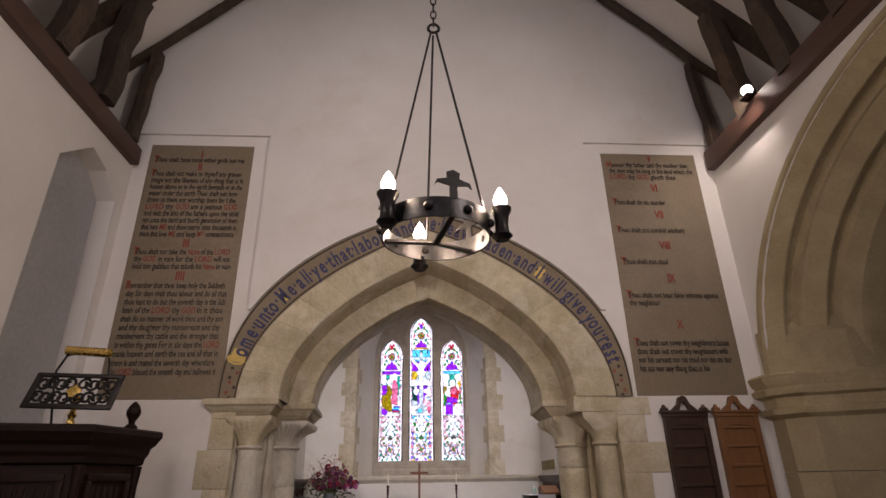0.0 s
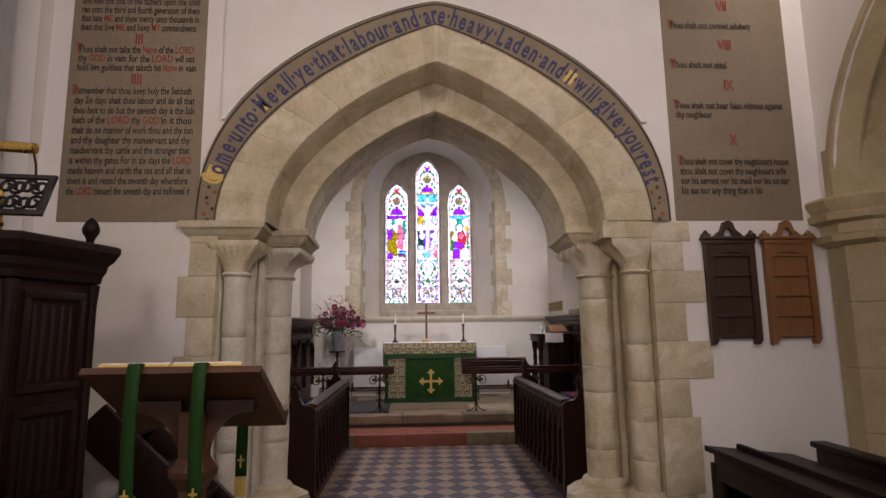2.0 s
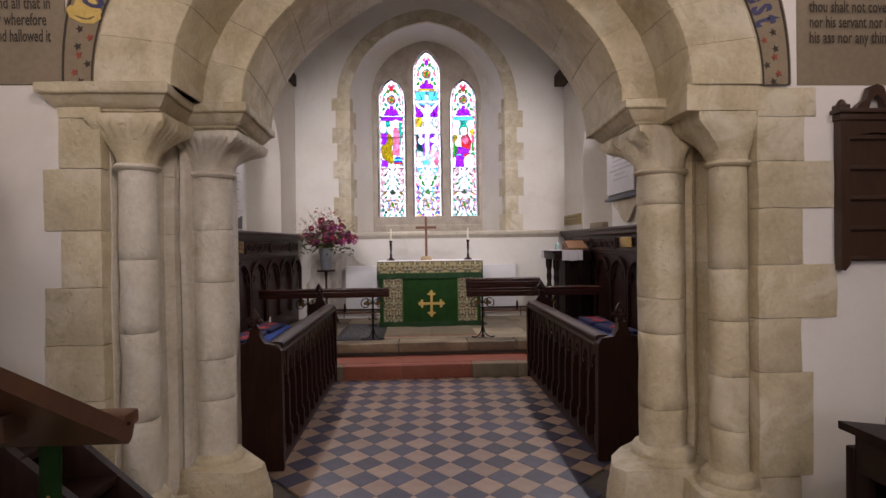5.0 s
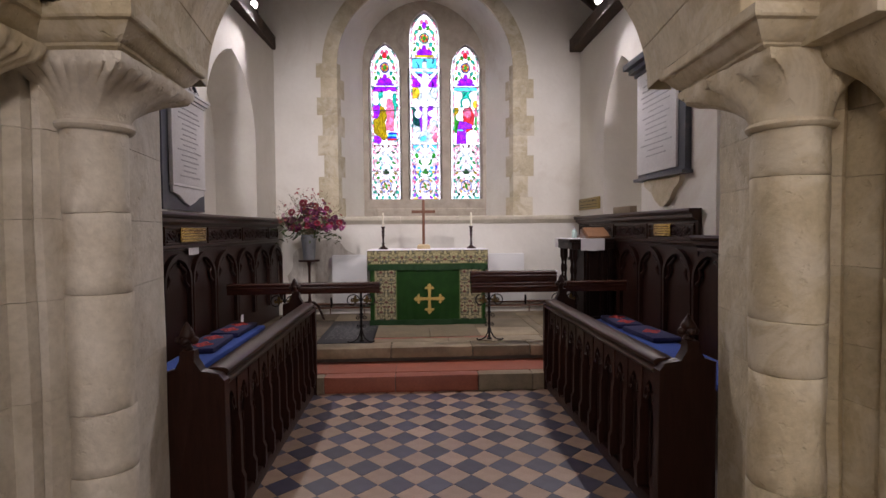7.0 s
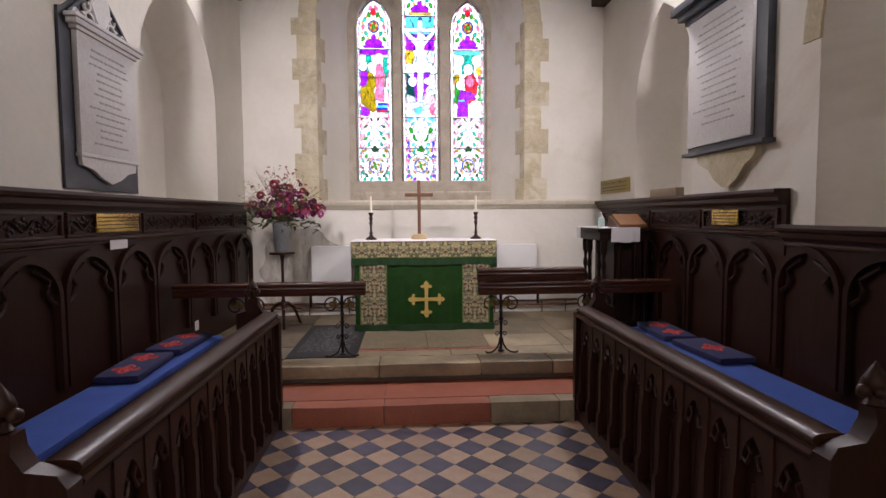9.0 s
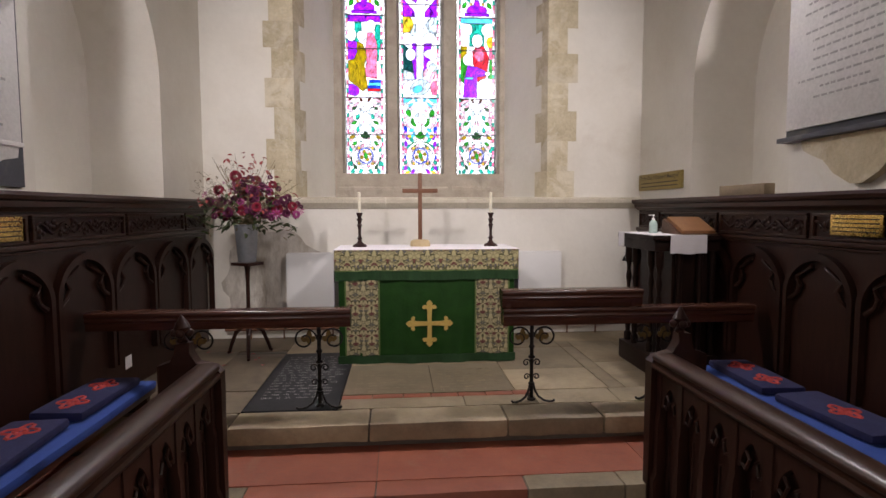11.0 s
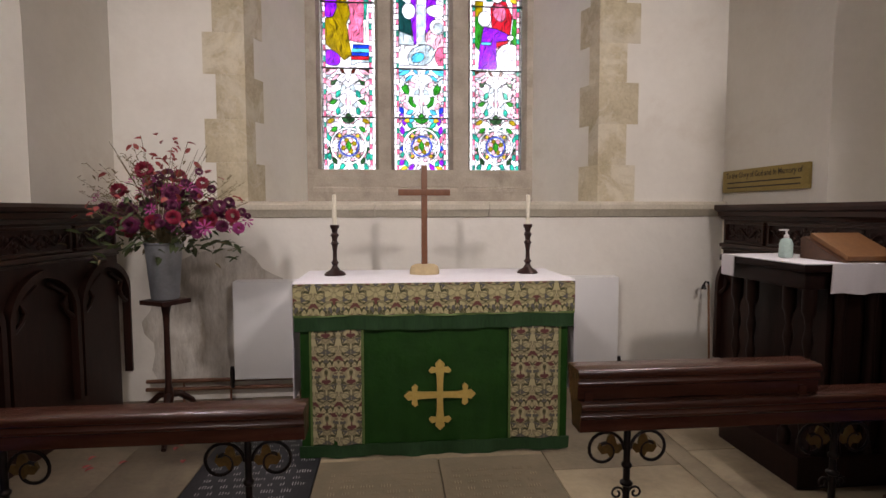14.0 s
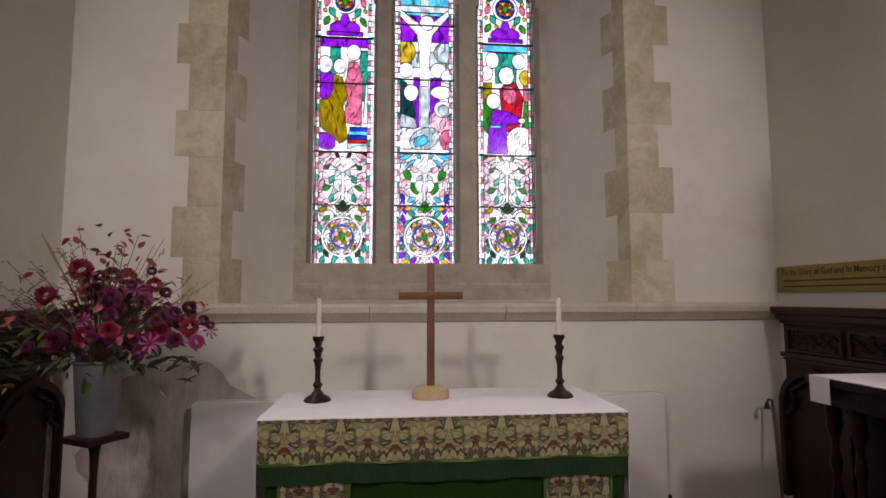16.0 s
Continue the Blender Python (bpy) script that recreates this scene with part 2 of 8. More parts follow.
PETALS = [surface(n, a, b, 0.6, 40, 120, 0.2, 0.001) for n, a, b in (
    ("crimson_petal", (0.22, 0.008, 0.03), (0.36, 0.02, 0.06)), ("magenta_petal", (0.35, 0.035, 0.19), (0.52, 0.08, 0.31)),
    ("pink_petal", (0.48, 0.12, 0.34), (0.62, 0.22, 0.47)), ("plum_petal", (0.10, 0.012, 0.05), (0.19, 0.02, 0.09)))]
YELLOW = surface("yellow_flower_centre", (0.5, 0.33, 0.04), (0.65, 0.45, 0.08), 0.8, 50, 120, 0.2, 0.001)


def glow(name, color, strength):
    m, t, b = nodes(name)
    b.inputs["Base Color"].default_value = (*color, 1)
    b.inputs["Emission Color"].default_value = (*color, 1)
    b.inputs["Emission Strength"].default_value = strength
    return m


BULB = glow("lit_bulb", (1.0, 0.84, 0.66), 90)
FLOOD_FACE = glow("lit_floodlight_face", (1.0, 0.9, 0.76), 30)
SKY_CARD = glow("bright_overcast_sky", (0.86, 0.94, 1.0), 6.3)


def stained(name, color):
    m = bpy.data.materials.new(name)
    m.use_nodes = True
    t = m.node_tree
    t.nodes.clear()
    out, tr, gl, mx = (t.nodes.new("ShaderNode" + k) for k in ("OutputMaterial", "BsdfTransparent", "BsdfGlossy", "MixShader"))
    co, n = t.nodes.new("ShaderNodeTexCoord"), t.nodes.new("ShaderNodeTexNoise")
    n.inputs["Scale"].default_value, n.inputs["Detail"].default_value = 14, 3
    t.links.new(co.outputs["Object"], n.inputs["Vector"])
    t.links.new(ramp(t, n.outputs["Fac"], [(0.3, tuple(c * 0.62 for c in color)), (0.65, color)]), tr.inputs["Color"])
    gl.inputs["Roughness"].default_value = 0.15
    mx.inputs[0].default_value = 0.012
    t.links.new(tr.outputs[0], mx.inputs[1])
    t.links.new(gl.outputs[0], mx.inputs[2])
    t.links.new(mx.outputs[0], out.inputs["Surface"])
    return m


GLASS_COLOURS = {
    "white": (0.60, 0.58, 0.60), "clear": (0.42, 0.45, 0.47), "pink": (0.50, 0.22, 0.30), "red": (0.42, 0.06, 0.09), "green": (0.07, 0.27, 0.07),
    "teal": (0.04, 0.33, 0.28), "blue": (0.05, 0.12, 0.40), "sky": (0.16, 0.42, 0.52), "purple": (0.30, 0.06, 0.48), "yellow": (0.45, 0.36, 0.08),
    "olive": (0.31, 0.25, 0.02), "blush": (0.56, 0.40, 0.44), "deepgreen": (0.07, 0.14, 0.08), "bluish": (0.16, 0.20, 0.46), "brown": (0.15, 0.05, 0.03), "dark": (0.04, 0.13, 0.13)}
GLASS = {n: stained(n + "_glass", c) for n, c in GLASS_COLOURS.items()}
GLASS.update({n + "_deep": stained("deep_" + n + "_glass", tuple(0.5 * v for v in c)) for n, c in GLASS_COLOURS.items()})


# ---------------------------------------------------------------- mesh helpers
def box(bm, x0, x1, y0, y1, z0, z1, bev=0.0):
    r = bmesh.ops.create_cube(bm, size=1, matrix=Matrix.LocRotScale(((x0 + x1) / 2, (y0 + y1) / 2, (z0 + z1) / 2), None, (abs(x1 - x0), abs(y1 - y0), abs(z1 - z0))))
    if bev:
        es = list({e for v in r["verts"] for e in v.link_edges})
        bmesh.ops.bevel(bm, geom=es, offset=bev, segments=2, affect="EDGES", profile=0.6)
    return bm


def prism(bm, pts, axis, lo, hi):
    """A closed outline in two coordinates, drawn out along the third."""
    def at(p, d):
        return {"x": (d, p[0], p[1]), "y": (p[0], d, p[1]), "z": (p[0], p[1], d)}[axis]
    a = [bm.verts.new(at(p, lo)) for p in pts]
    b = [bm.verts.new(at(p, hi)) for p in pts]
    n = len(pts)
    caps = [bm.faces.new(a), bm.faces.new(b)]
    for i in range(n):
        bm.faces.new((a[i], a[(i + 1) % n], b[(i + 1) % n], b[i]))
    for c in caps:
        c.normal_update()
    bmesh.ops.triangulate(bm, faces=caps, ngon_method="EAR_CLIP")
    return bm


def lathe(bm, profile, cx=0, cy=0, seg=20, a0=0.0, a1=360.0):
    """profile: (radius, z) from bottom to top, turned about the upright axis at (cx, cy)."""
    full = a1 - a0 >= 359.9
    n = seg if full else seg + 1
    rings = []
    for r, z in profile:
        rings.append([bm.verts.new((cx + r * math.cos(radians(a0 + (a1 - a0) * i / seg)), cy + r * math.sin(radians(a0 + (a1 - a0) * i / seg)), z)) for i in range(n)])
    for p, q in zip(rings, rings[1:]):
        for i in range(seg):
            j = (i + 1) % n
            bm.faces.new((p[i], p[j], q[j], q[i]))
    if full:
        bm.faces.new(rings[0][::-1])
        bm.faces.new(rings[-1])
    return bm


def tube(bm, path, radius, seg=8, taper=None):
    """A round bar along a path of points; radius may be a list."""
    path = [Vector(p) for p in path]
    rings = []
    up = None
    for i, p in enumerate(path):
        d = (path[min(i + 1, len(path) - 1)] - path[max(i - 1, 0)]).normalized()
        if up is None:
            up = d.orthogonal().normalized()
        up = (up - d * up.dot(d)).normalized()
        side = d.cross(up)
        r = radius[i] if isinstance(radius, (list, tuple)) else radius
        rings.append([bm.verts.new(p + r * (math.cos(math.tau * k / seg) * up + math.sin(math.tau * k / seg) * side)) for k in range(seg)])
    for a, b in zip(rings, rings[1:]):
        for k in range(seg):
            bm.faces.new((a[k], a[(k + 1) % seg], b[(k + 1) % seg], b[k]))
    bm.faces.new(rings[0][::-1])
    bm.faces.new(rings[-1])
    return bm


def sweep(bm, profile, path_pts, closed=False):
    """Loft of equal rows of points: path_pts is a list of rows."""
    rows = [[bm.verts.new(p) for p in row] for row in path_pts]
    for a, b in zip(rows, rows[1:]):
        for k in range(len(a) - 1):
            bm.faces.new((a[k], a[k + 1], b[k + 1], b[k]))
    return rows


def rough_up(bm, amount, scale=4.0):
    for v in bm.verts:
        v.co += noise.noise_vector(v.co * scale) * amount


def mesh_of(name, bm, material, smooth=0):
    bmesh.ops.recalc_face_normals(bm, faces=bm.faces)
    me = bpy.data.meshes.new(name)
    bm.to_mesh(me)
    bm.free()
    me.materials.append(material)
    if smooth:
        me.polygons.foreach_set("use_smooth", [True] * len(me.polygons))
        me.set_sharp_from_angle(angle=radians(smooth))
    return me


def part(name, bm, material, parent, label="", smooth=40, world_coords=True):
    """Links a bmesh as one mesh under a thing or a part; its coordinates are the place's, unless told otherwise."""
    if world_coords:
        top = parent
        off = Vector(top.location)
        while top.parent:
            top = top.parent
            off += Vector(top.location)
        bmesh.ops.translate(bm, verts=bm.verts, vec=-off)
    ob = new(name, mesh_of(name, bm, material, smooth))
    ob.parent = parent
    if label:
        tagged(ob, label=label)
    return ob


def thing(name, label, category, at=(0, 0, 0), group=""):
    ob = new(name)
    ob.location = at
    ob.empty_display_size = 0.1
    return tagged(ob, label, category, group)


def structure(name, bm, material, label="", category="", smooth=40):
    return tagged(new(name, mesh_of(name, bm, material, smooth)), label, category, kind="structure")


def lettering(text, material, parent, place, height, width=None, axis="south", bold=0.012, squeeze=1.0, name="lettering", raise_by=0.0):
    """One line of built-in type as a flat mesh. place: its middle on the baseline, in the place's coordinates."""
    cu = bpy.data.curves.new("type", "FONT")
    cu.body, cu.align_x, cu.size, cu.offset, cu.resolution_u = text, "CENTER", 1.0, bold, 2
    ob = bpy.data.objects.new("type", cu)
    scene.collection.objects.link(ob)
    bpy.context.view_layer.update()
    me = bpy.data.meshes.new_from_object(ob.evaluated_get(bpy.context.evaluated_depsgraph_get()))
    bpy.data.objects.remove(ob)
    w = max(v.co.x for v in me.vertices) - min(v.co.x for v in me.vertices) if me.vertices else 1
    sx = (width / w) if width else height * squeeze
    rot = {"south": Euler((radians(90), 0, 0)), "west": Euler((radians(90), 0, radians(-90))), "east": Euler((radians(90), 0, radians(90))), "up": Euler((0, 0, 0))}
    r = axis if isinstance(axis, Matrix) else rot[axis].to_matrix().to_4x4()
    me.transform(Matrix.Translation(place) @ r @ Matrix.Diagonal((sx, height, 1, 1)))
    me.materials.clear()
    me.materials.append(material)
    out = new(name, me)
    off = Vector((0, 0, 0))
    top = parent
    while top:
        off += Vector(top.location)
        top = top.parent
    me.transform(Matrix.Translation(-off))
    out.parent = parent
    return out

# ---------------------------------------------------------------- setting: nave
NX0, NX1, NY0, EY = -2.70, 2.62, -5.8, 4.50      # nave walls and the wall of the chancel arch
CX0, CX1, CY0, CY1 = -2.25, 2.27, 5.72, 11.02    # chancel walls
RIDGE = 8.2
ACX, SPRING = -0.08, 2.19                        # chancel arch: middle and springing


def half_arch(a, h, p, s, n=24):
    """Half of a blunt pointed arch from springing (a, 0) to apex (0, h)."""
    pts = []
    for i in range(n + 1):
        u = math.sin(math.pi / 2 * i / n)
        pts.append((a * max(0.0, 1 - u ** p) ** s, h * u))
    return pts


def arch_curve(a, h, p=2.39, s=0.75, n=24):
    r = half_arch(a, h, p, s, n)
    return [(-x, z) for x, z in r] + [(x, z) for x, z in r[::-1][1:]]


def pointed(half, rise, n=12):
    """A two-centred pointed arch from (-half, 0) over (0, rise) to (half, 0)."""
    full = max(rise, half * 1.12)
    e = (full * full - half * half) / (2 * half)
    r = half + e
    a1 = math.asin(min(1, full / r))
    right = [(r * math.cos(a1 * i / n) - e, r * math.sin(a1 * i / n) * rise / full) for i in range(n + 1)]
    return [(-x, z) for x, z in right] + [(x, z) for x, z in right[::-1][1:]]


floor_bm = bmesh.new()
box(floor_bm, -8, 8, NY0 - 1, 13, -0.3, -0.012)
structure("floor", floor_bm, GROUT, "worn church floor bedding under the tiles and flags", "floor")

# wall of the chancel arch: two leaves of an outline with the arch cut out
outer = arch_curve(1.44, 1.40)
gable = [(ACX + x, SPRING + z) for x, z in outer]
out = [(-3.8, 0)] + [(-3.8, 4.42), (0, RIDGE + 0.02), (3.8, 4.42), (3.8, 0), (ACX + 1.47, 0), (ACX + 1.47, SPRING)] + gable[::-1] + [(ACX - 1.47, SPRING), (ACX - 1.47, 0)]
bm = bmesh.new()
prism(bm, out, "y", EY, EY + 0.50)
inner_a = arch_curve(1.16, 1.09, 2.15, 0.83)
gable2 = [(ACX + x, SPRING + z) for x, z in inner_a]
out2 = [(-3.8, 0)] + [(-3.8, 4.42), (0, RIDGE + 0.02), (3.8, 4.42), (3.8, 0), (1.35, 0), (1.35, SPRING)] + gable2[::-1] + [(-1.37, SPRING), (-1.37, 0)]
prism(bm, out2, "y", EY + 0.50, CY0)
wall_arch = structure("wall_chancel_arch", bm, PLASTER, "white limewashed wall pierced by the pointed chancel arch", "wall", 20)
# slightly proud plaster round the two painted tablets
band = arch_curve(1.60, 1.585)
keep = [(ACX + x, SPRING + z) for x, z in band if -1.53 < ACX + x < 1.39]
bm = bmesh.new()
prism(bm, [(NX0, 4.54), (-1.53, 4.54), (-1.53, keep[0][1])] + keep + [(1.39, keep[-1][1]), (1.39, 4.54), (NX1, 4.54), (NX1, RIDGE - NX1 + 0.05), (0, RIDGE + 0.02), (NX0, RIDGE + NX0 + 0.05)], "y", EY - 0.030, EY - 0.0005)
structure("wall_gable_plaster", bm, PLASTER, "white plaster of the gable above the chancel arch", "wall", 20)

# nave side walls; the south one has the great arcade arch, the north one a deep window recess
SA0, SA_S, SA_H = 2.45, 2.32, 1.88               # arcade arch: middle in y, springing, rise
bm = bmesh.new()
arc = [(SA0 + x, SA_S + z) for x, z in pointed(1.93, SA_H - 0.06, 14)]
prism(bm, [(NY0, 0), (NY0, 4.28), (EY, 4.28), (EY, 0), (SA0 + 1.93, 0)] + arc[::-1] + [(SA0 - 1.93, 0)], "x", NX1, NX1 + 0.95)
structure("wall_nave_south", bm, PLASTER, "white plastered nave wall with a stone arcade arch", "wall", 20)
NW = [(3.56, 1.9), (3.59, 3.45), (3.60, 3.76), (3.93, 4.03), (4.17, 3.96), (4.37, 3.79), (4.41, 1.9)]
bm = bmesh.new()
prism(bm, [(NY0, 0), (NY0, 4.28), (EY, 4.28), (EY, 0)], "x", NX0 - 0.95, NX0 - 0.16)
prism(bm, [(NY0, 0), (NY0, 4.28), (NW[3][0], 4.28)] + NW[3::-1] + [(NW[0][0], 0)], "x", NX0 - 0.16, NX0)
prism(bm, [(EY, 0), (EY, 4.28), (NW[3][0], 4.28)] + NW[3:] + [(NW[-1][0], 0)], "x", NX0 - 0.16, NX0)
box(bm, NX0 - 0.16, NX0, NW[0][0], NW[-1][0], 0, 1.9)
structure("wall_nave_north", bm, PLASTER, "white plastered nave wall with a splayed window recess", "wall", 20)
bm = bmesh.new()
prism(bm, [(3.58, 1.9), (3.61, 3.44), (3.62, 3.74), (3.93, 4.00), (4.15, 3.93), (4.34, 3.77), (4.38, 1.9)], "x", NX0 - 0.155, NX0 - 0.13)
structure("window_1", bm, surface("grey_unlit_leaded_glass", (0.36, 0.36, 0.37), (0.44, 0.44, 0.45), 0.5, 3, 30, 0.2, 0.001), "dull grey leaded window in a deep splay", "window")
bm = bmesh.new()
prism(bm, [(-3.8, 0), (-3.8, 4.42), (0, RIDGE + 0.02), (3.8, 4.42), (3.8, 0)], "y", NY0 - 0.8, NY0)
structure("wall_nave_west", bm, PLASTER, "plain white plastered west wall", "wall", 20)
# aisle behind the arcade
bm = bmesh.new()
box(bm, 6.2, 6.6, NY0, 6, 0, 4.4)
box(bm, NX1 + 0.95, 6.6, 5.5, 6, 0, 4.4)
box(bm, NX1 + 0.95, 6.6, NY0 - 0.4, NY0, 0, 4.4)
structure("wall_aisle", bm, PLASTER, "plain dim plastered aisle wall", "wall", 20)
bm = bmesh.new()
box(bm, NX1 + 0.1, 6.6, NY0 - 0.4, 6, 4.3, 4.42)
structure("ceiling_aisle", bm, PLASTER, "plain dim aisle ceiling", "ceiling", 20)
# open roof: two plastered slopes
bm = bmesh.new()
for s in (-1, 1):
    prism(bm, [(s * 3.95, RIDGE - 3.95), (0, RIDGE), (0, RIDGE + 0.15), (s * 3.95, RIDGE - 3.80)], "y", NY0 - 0.8, EY + 0.02)
structure("ceiling_nave", bm, PLASTER, "white plastered slopes between old rafters", "ceiling", 20)


def beam(bm, p, q, w, d, wob=0.0, seg=6, side=(0, 1, 0)):
    """A squared, slightly crooked timber from p to q, w across and d deep."""
    p, q = Vector(p), Vector(q)
    ax = (q - p).normalized()
    s = Vector(side)
    s = (s - ax * s.dot(ax)).normalized()
    u = ax.cross(s)
    rows = []
    for i in range(seg + 1):
        c = p.lerp(q, i / seg) + (s * noise.noise(p * 3 + Vector((i * 0.7, 0, 0))) + u * noise.noise(p * 5 + Vector((0, i * 0.7, 3)))) * wob
        k = 1 + wob * 3 * noise.noise(p * 2 + Vector((i, i, 0)))
        ring = []
        for a, b in ((-1, -0.7), (-0.7, -1), (0.7, -1), (1, -0.7), (1, 0.7), (0.7, 1), (-0.7, 1), (-1, 0.7)):
            ring.append(bm.verts.new(c + s * a * w * k / 2 + u * b * d * k / 2))
        rows.append(ring)
    for r0, r1 in zip(rows, rows[1:]):
        for k in range(8):
            bm.faces.new((r0[k], r0[(k + 1) % 8], r1[(k + 1) % 8], r1[k]))
    bm.faces.new(rows[0][::-1])
    bm.faces.new(rows[-1])


for s, x0 in ((-1, NX0), (1, NX1)):
    bm = bmesh.new()
    box(bm, x0 - s * 0.07, x0 + s * 0.12, NY0, EY - 0.03, 4.25 if s > 0 else 4.20, 4.45 if s > 0 else 4.36, 0.012)
    structure("trim", bm, PLATE_WOOD, "red-brown wall plate beam under the rafters", "beam")
for k in range(18):
    y = 4.40 - 0.56 * k
    for s, x0 in ((-1, NX0), (1, NX1)):
        first = k == 0
        bm = bmesh.new()
        w = 0.08 if first else 0.15
        beam(bm, (s * 3.72, y, RIDGE - 3.72 - 0.07), (s * 0.06, y, RIDGE - 0.06 - (0.05 if first else 0.09)), w, 0.07 if first else 0.15, 0.035, 10)
        o = structure("rafter", bm, TIMBER, "rough old dark brown rafter against the plaster slope", "rafter")
        tagged(o, group="roof rafters")
        bm = bmesh.new()
        w = 0.10 if first else 0.17
        beam(bm, (x0 + s * 0.0, y - 0.02, 4.40), (x0 - s * (0.02 if first else 0.10), y + 0.03, RIDGE - abs(x0) - (0.08 if first else 0.0)), w, w, 0.04, 6)
        o = structure("ashlar_post", bm, TIMBER, "crooked old timber post from wall plate to rafter", "roof post")
        tagged(o, group="roof posts")

# ---------------------------------------------------------------- setting: chancel


def recess_wall(name, x_in, sgn, openings, label):
    """A side wall x_in thick 0.8 outwards (sgn), with arched splays (y0, y1, sill, spring, apex) 0.45 deep."""
    bm = bmesh.new()
    edges = [CY0]
    for y0, y1, sill, spring, apex in openings:
        m, h = (y0 + y1) / 2, (y1 - y0) / 2
        arc = [(m + a, spring + b) for a, b in pointed(h, apex - spring, 10)]
        half = len(arc) // 2
        prism(bm, [(edges[-1], 0), (edges[-1], 4.05), (m, 4.05)] + arc[half::-1] + [(y0, sill), (y0, 0)], "x", x_in, x_in + sgn * 0.40)
        prism(bm, [(m, 4.05), (y1, 4.05), (y1, 0), (y1, sill)][:2] + [(y1, spring)] + arc[half:][::-1][1:], "x", x_in, x_in + sgn * 0.40)
        prism(bm, [(y0, 0), (y0, sill), (y1, sill), (y1, 0)], "x", x_in, x_in + sgn * 0.40)
        # splayed lining that narrows outwards
        lin = [(y0, sill)] + arc + [(y1, sill)]
        k = 0.62
        rows = [[bm.verts.new((x_in + sgn * 0.004, a, b)) for a, b in lin], [bm.verts.new((x_in + sgn * 0.40, m + (a - m) * k, sill + (b - sill) * 0.9)) for a, b in lin]]
        for i in range(len(lin) - 1):
            bm.faces.new((rows[0][i], rows[0][i + 1], rows[1][i + 1], rows[1][i]))
        edges.append(y1)
    prism(bm, [(edges[-1], 0), (edges[-1], 4.05), (CY1, 4.05), (CY1, 0)], "x", x_in, x_in + sgn * 0.40)
    prism(bm, [(CY0, 0), (CY0, 4.05), (CY1 + 0.9, 4.05), (CY1 + 0.9, 0)], "x", x_in + sgn * 0.40, x_in + sgn * 0.8)
    return structure(name, bm, CHANCEL_PLASTER, label, "wall", 25)


recess_wall("wall_chancel_north", CX0, -1, [(8.72, 10.2, 1.62, 2.62, 3.57)], "cream limewashed chancel wall with an arched recess")
recess_wall("wall_chancel_south", CX1, 1, [(5.75, 7.40, 1.40, 2.55, 3.6), (8.84, 10.02, 1.62, 2.62, 3.52)], "cream limewashed chancel wall with arched recesses")

ring0, ring1 = [[(6.575 + a, 2.55 + b) for a, b in pointed(h, r, 12)] for h, r in ((0.822, 1.047), (0.96, 1.20))]
for k in range(12):
    bm = bmesh.new()
    prism(bm, ring0[2 * k:2 * k + 3] + ring1[2 * k:2 * k + 3][::-1], "x", CX1 - 0.012, CX1 + 0.10)
    tagged(structure("recess_voussoir", bm, STONE, "cream stone of a recess arch", "arch stone", 25), group="recess arch stones")
# east wall with the splayed arch of the three-light window
WCX, WS, WA = 0.02, 3.85, 5.13
face_arc = [(WCX + x, WS + z) for x, z in pointed(1.27, WA - WS, 16)]
bm = bmesh.new()
prism(bm, [(-3.2, 0), (-3.2, 4.05), (0, 7.0), (3.2, 4.05), (3.2, 0), (WCX + 1.27, 0), (WCX + 1.27, 1.66)] + face_arc[::-1] + [(WCX - 1.27, 1.66), (WCX - 1.27, 0)], "y", CY1, CY1 + 1.1)
box(bm, WCX - 1.27, WCX + 1.27, CY1, CY1 + 1.1, 0, 1.66)
wall_east = structure("wall_chancel_east", bm, CHANCEL_PLASTER, "cream limewashed east wall round the stained glass window", "wall", 25)
bm = bmesh.new()
lin0 = [(WCX - 1.268, 1.66)] + [(WCX + x, WS + z) for x, z in pointed(1.268, WA - WS - 0.002, 16)] + [(WCX + 1.268, 1.66)]
lin1 = [(WCX - 0.97, 1.72)] + [(WCX + x, 4.10 + z) for x, z in pointed(0.97, 1.0, 16)] + [(WCX + 0.97, 1.72)]
rows = [[bm.verts.new((a, CY1 + 0.002, b)) for a, b in lin0], [bm.verts.new((a, 11.80, b)) for a, b in lin1]]
for i in range(len(lin0) - 1):
    bm.faces.new((rows[0][i], rows[0][i + 1], rows[1][i + 1], rows[1][i]))
bm.faces.new((rows[0][0], rows[1][0], rows[1][-1], rows[0][-1]))
structure("wall_window_splay", bm, CHANCEL_PLASTER, "white plastered splay of the east window", "wall", 25)

# chancel roof
bm = bmesh.new()
for s in (-1, 1):
    prism(bm, [(s * 3.3, 4.02 - 0.1), (0, 6.95), (0, 7.1), (s * 3.3, 4.15)], "y", CY0 - 0.02, CY1 + 1.1)
structure("ceiling_chancel", bm, CHANCEL_PLASTER, "pale plastered chancel roof slopes", "ceiling", 25)
for s, x0 in ((-1, CX0), (1, CX1)):
    bm = bmesh.new()
    box(bm, x0 + s * 0.06, x0 - s * 0.16, CY0 + 0.002, CY1 - 0.004, 4.06, 4.24, 0.012)
    structure("trim", bm, TIMBER, "dark oak wall plate of the chancel", "beam")
for k in range(9):
    y = 10.93 - 0.64 * k
    for s in (-1, 1):
        bm = bmesh.new()
        beam(bm, (s * 3.0, y, 4.24), (s * 0.06, y, 6.76), 0.12, 0.14, 0.02, 6)
        tagged(structure("rafter", bm, TIMBER, "dark chancel rafter", "rafter"), group="chancel rafters")

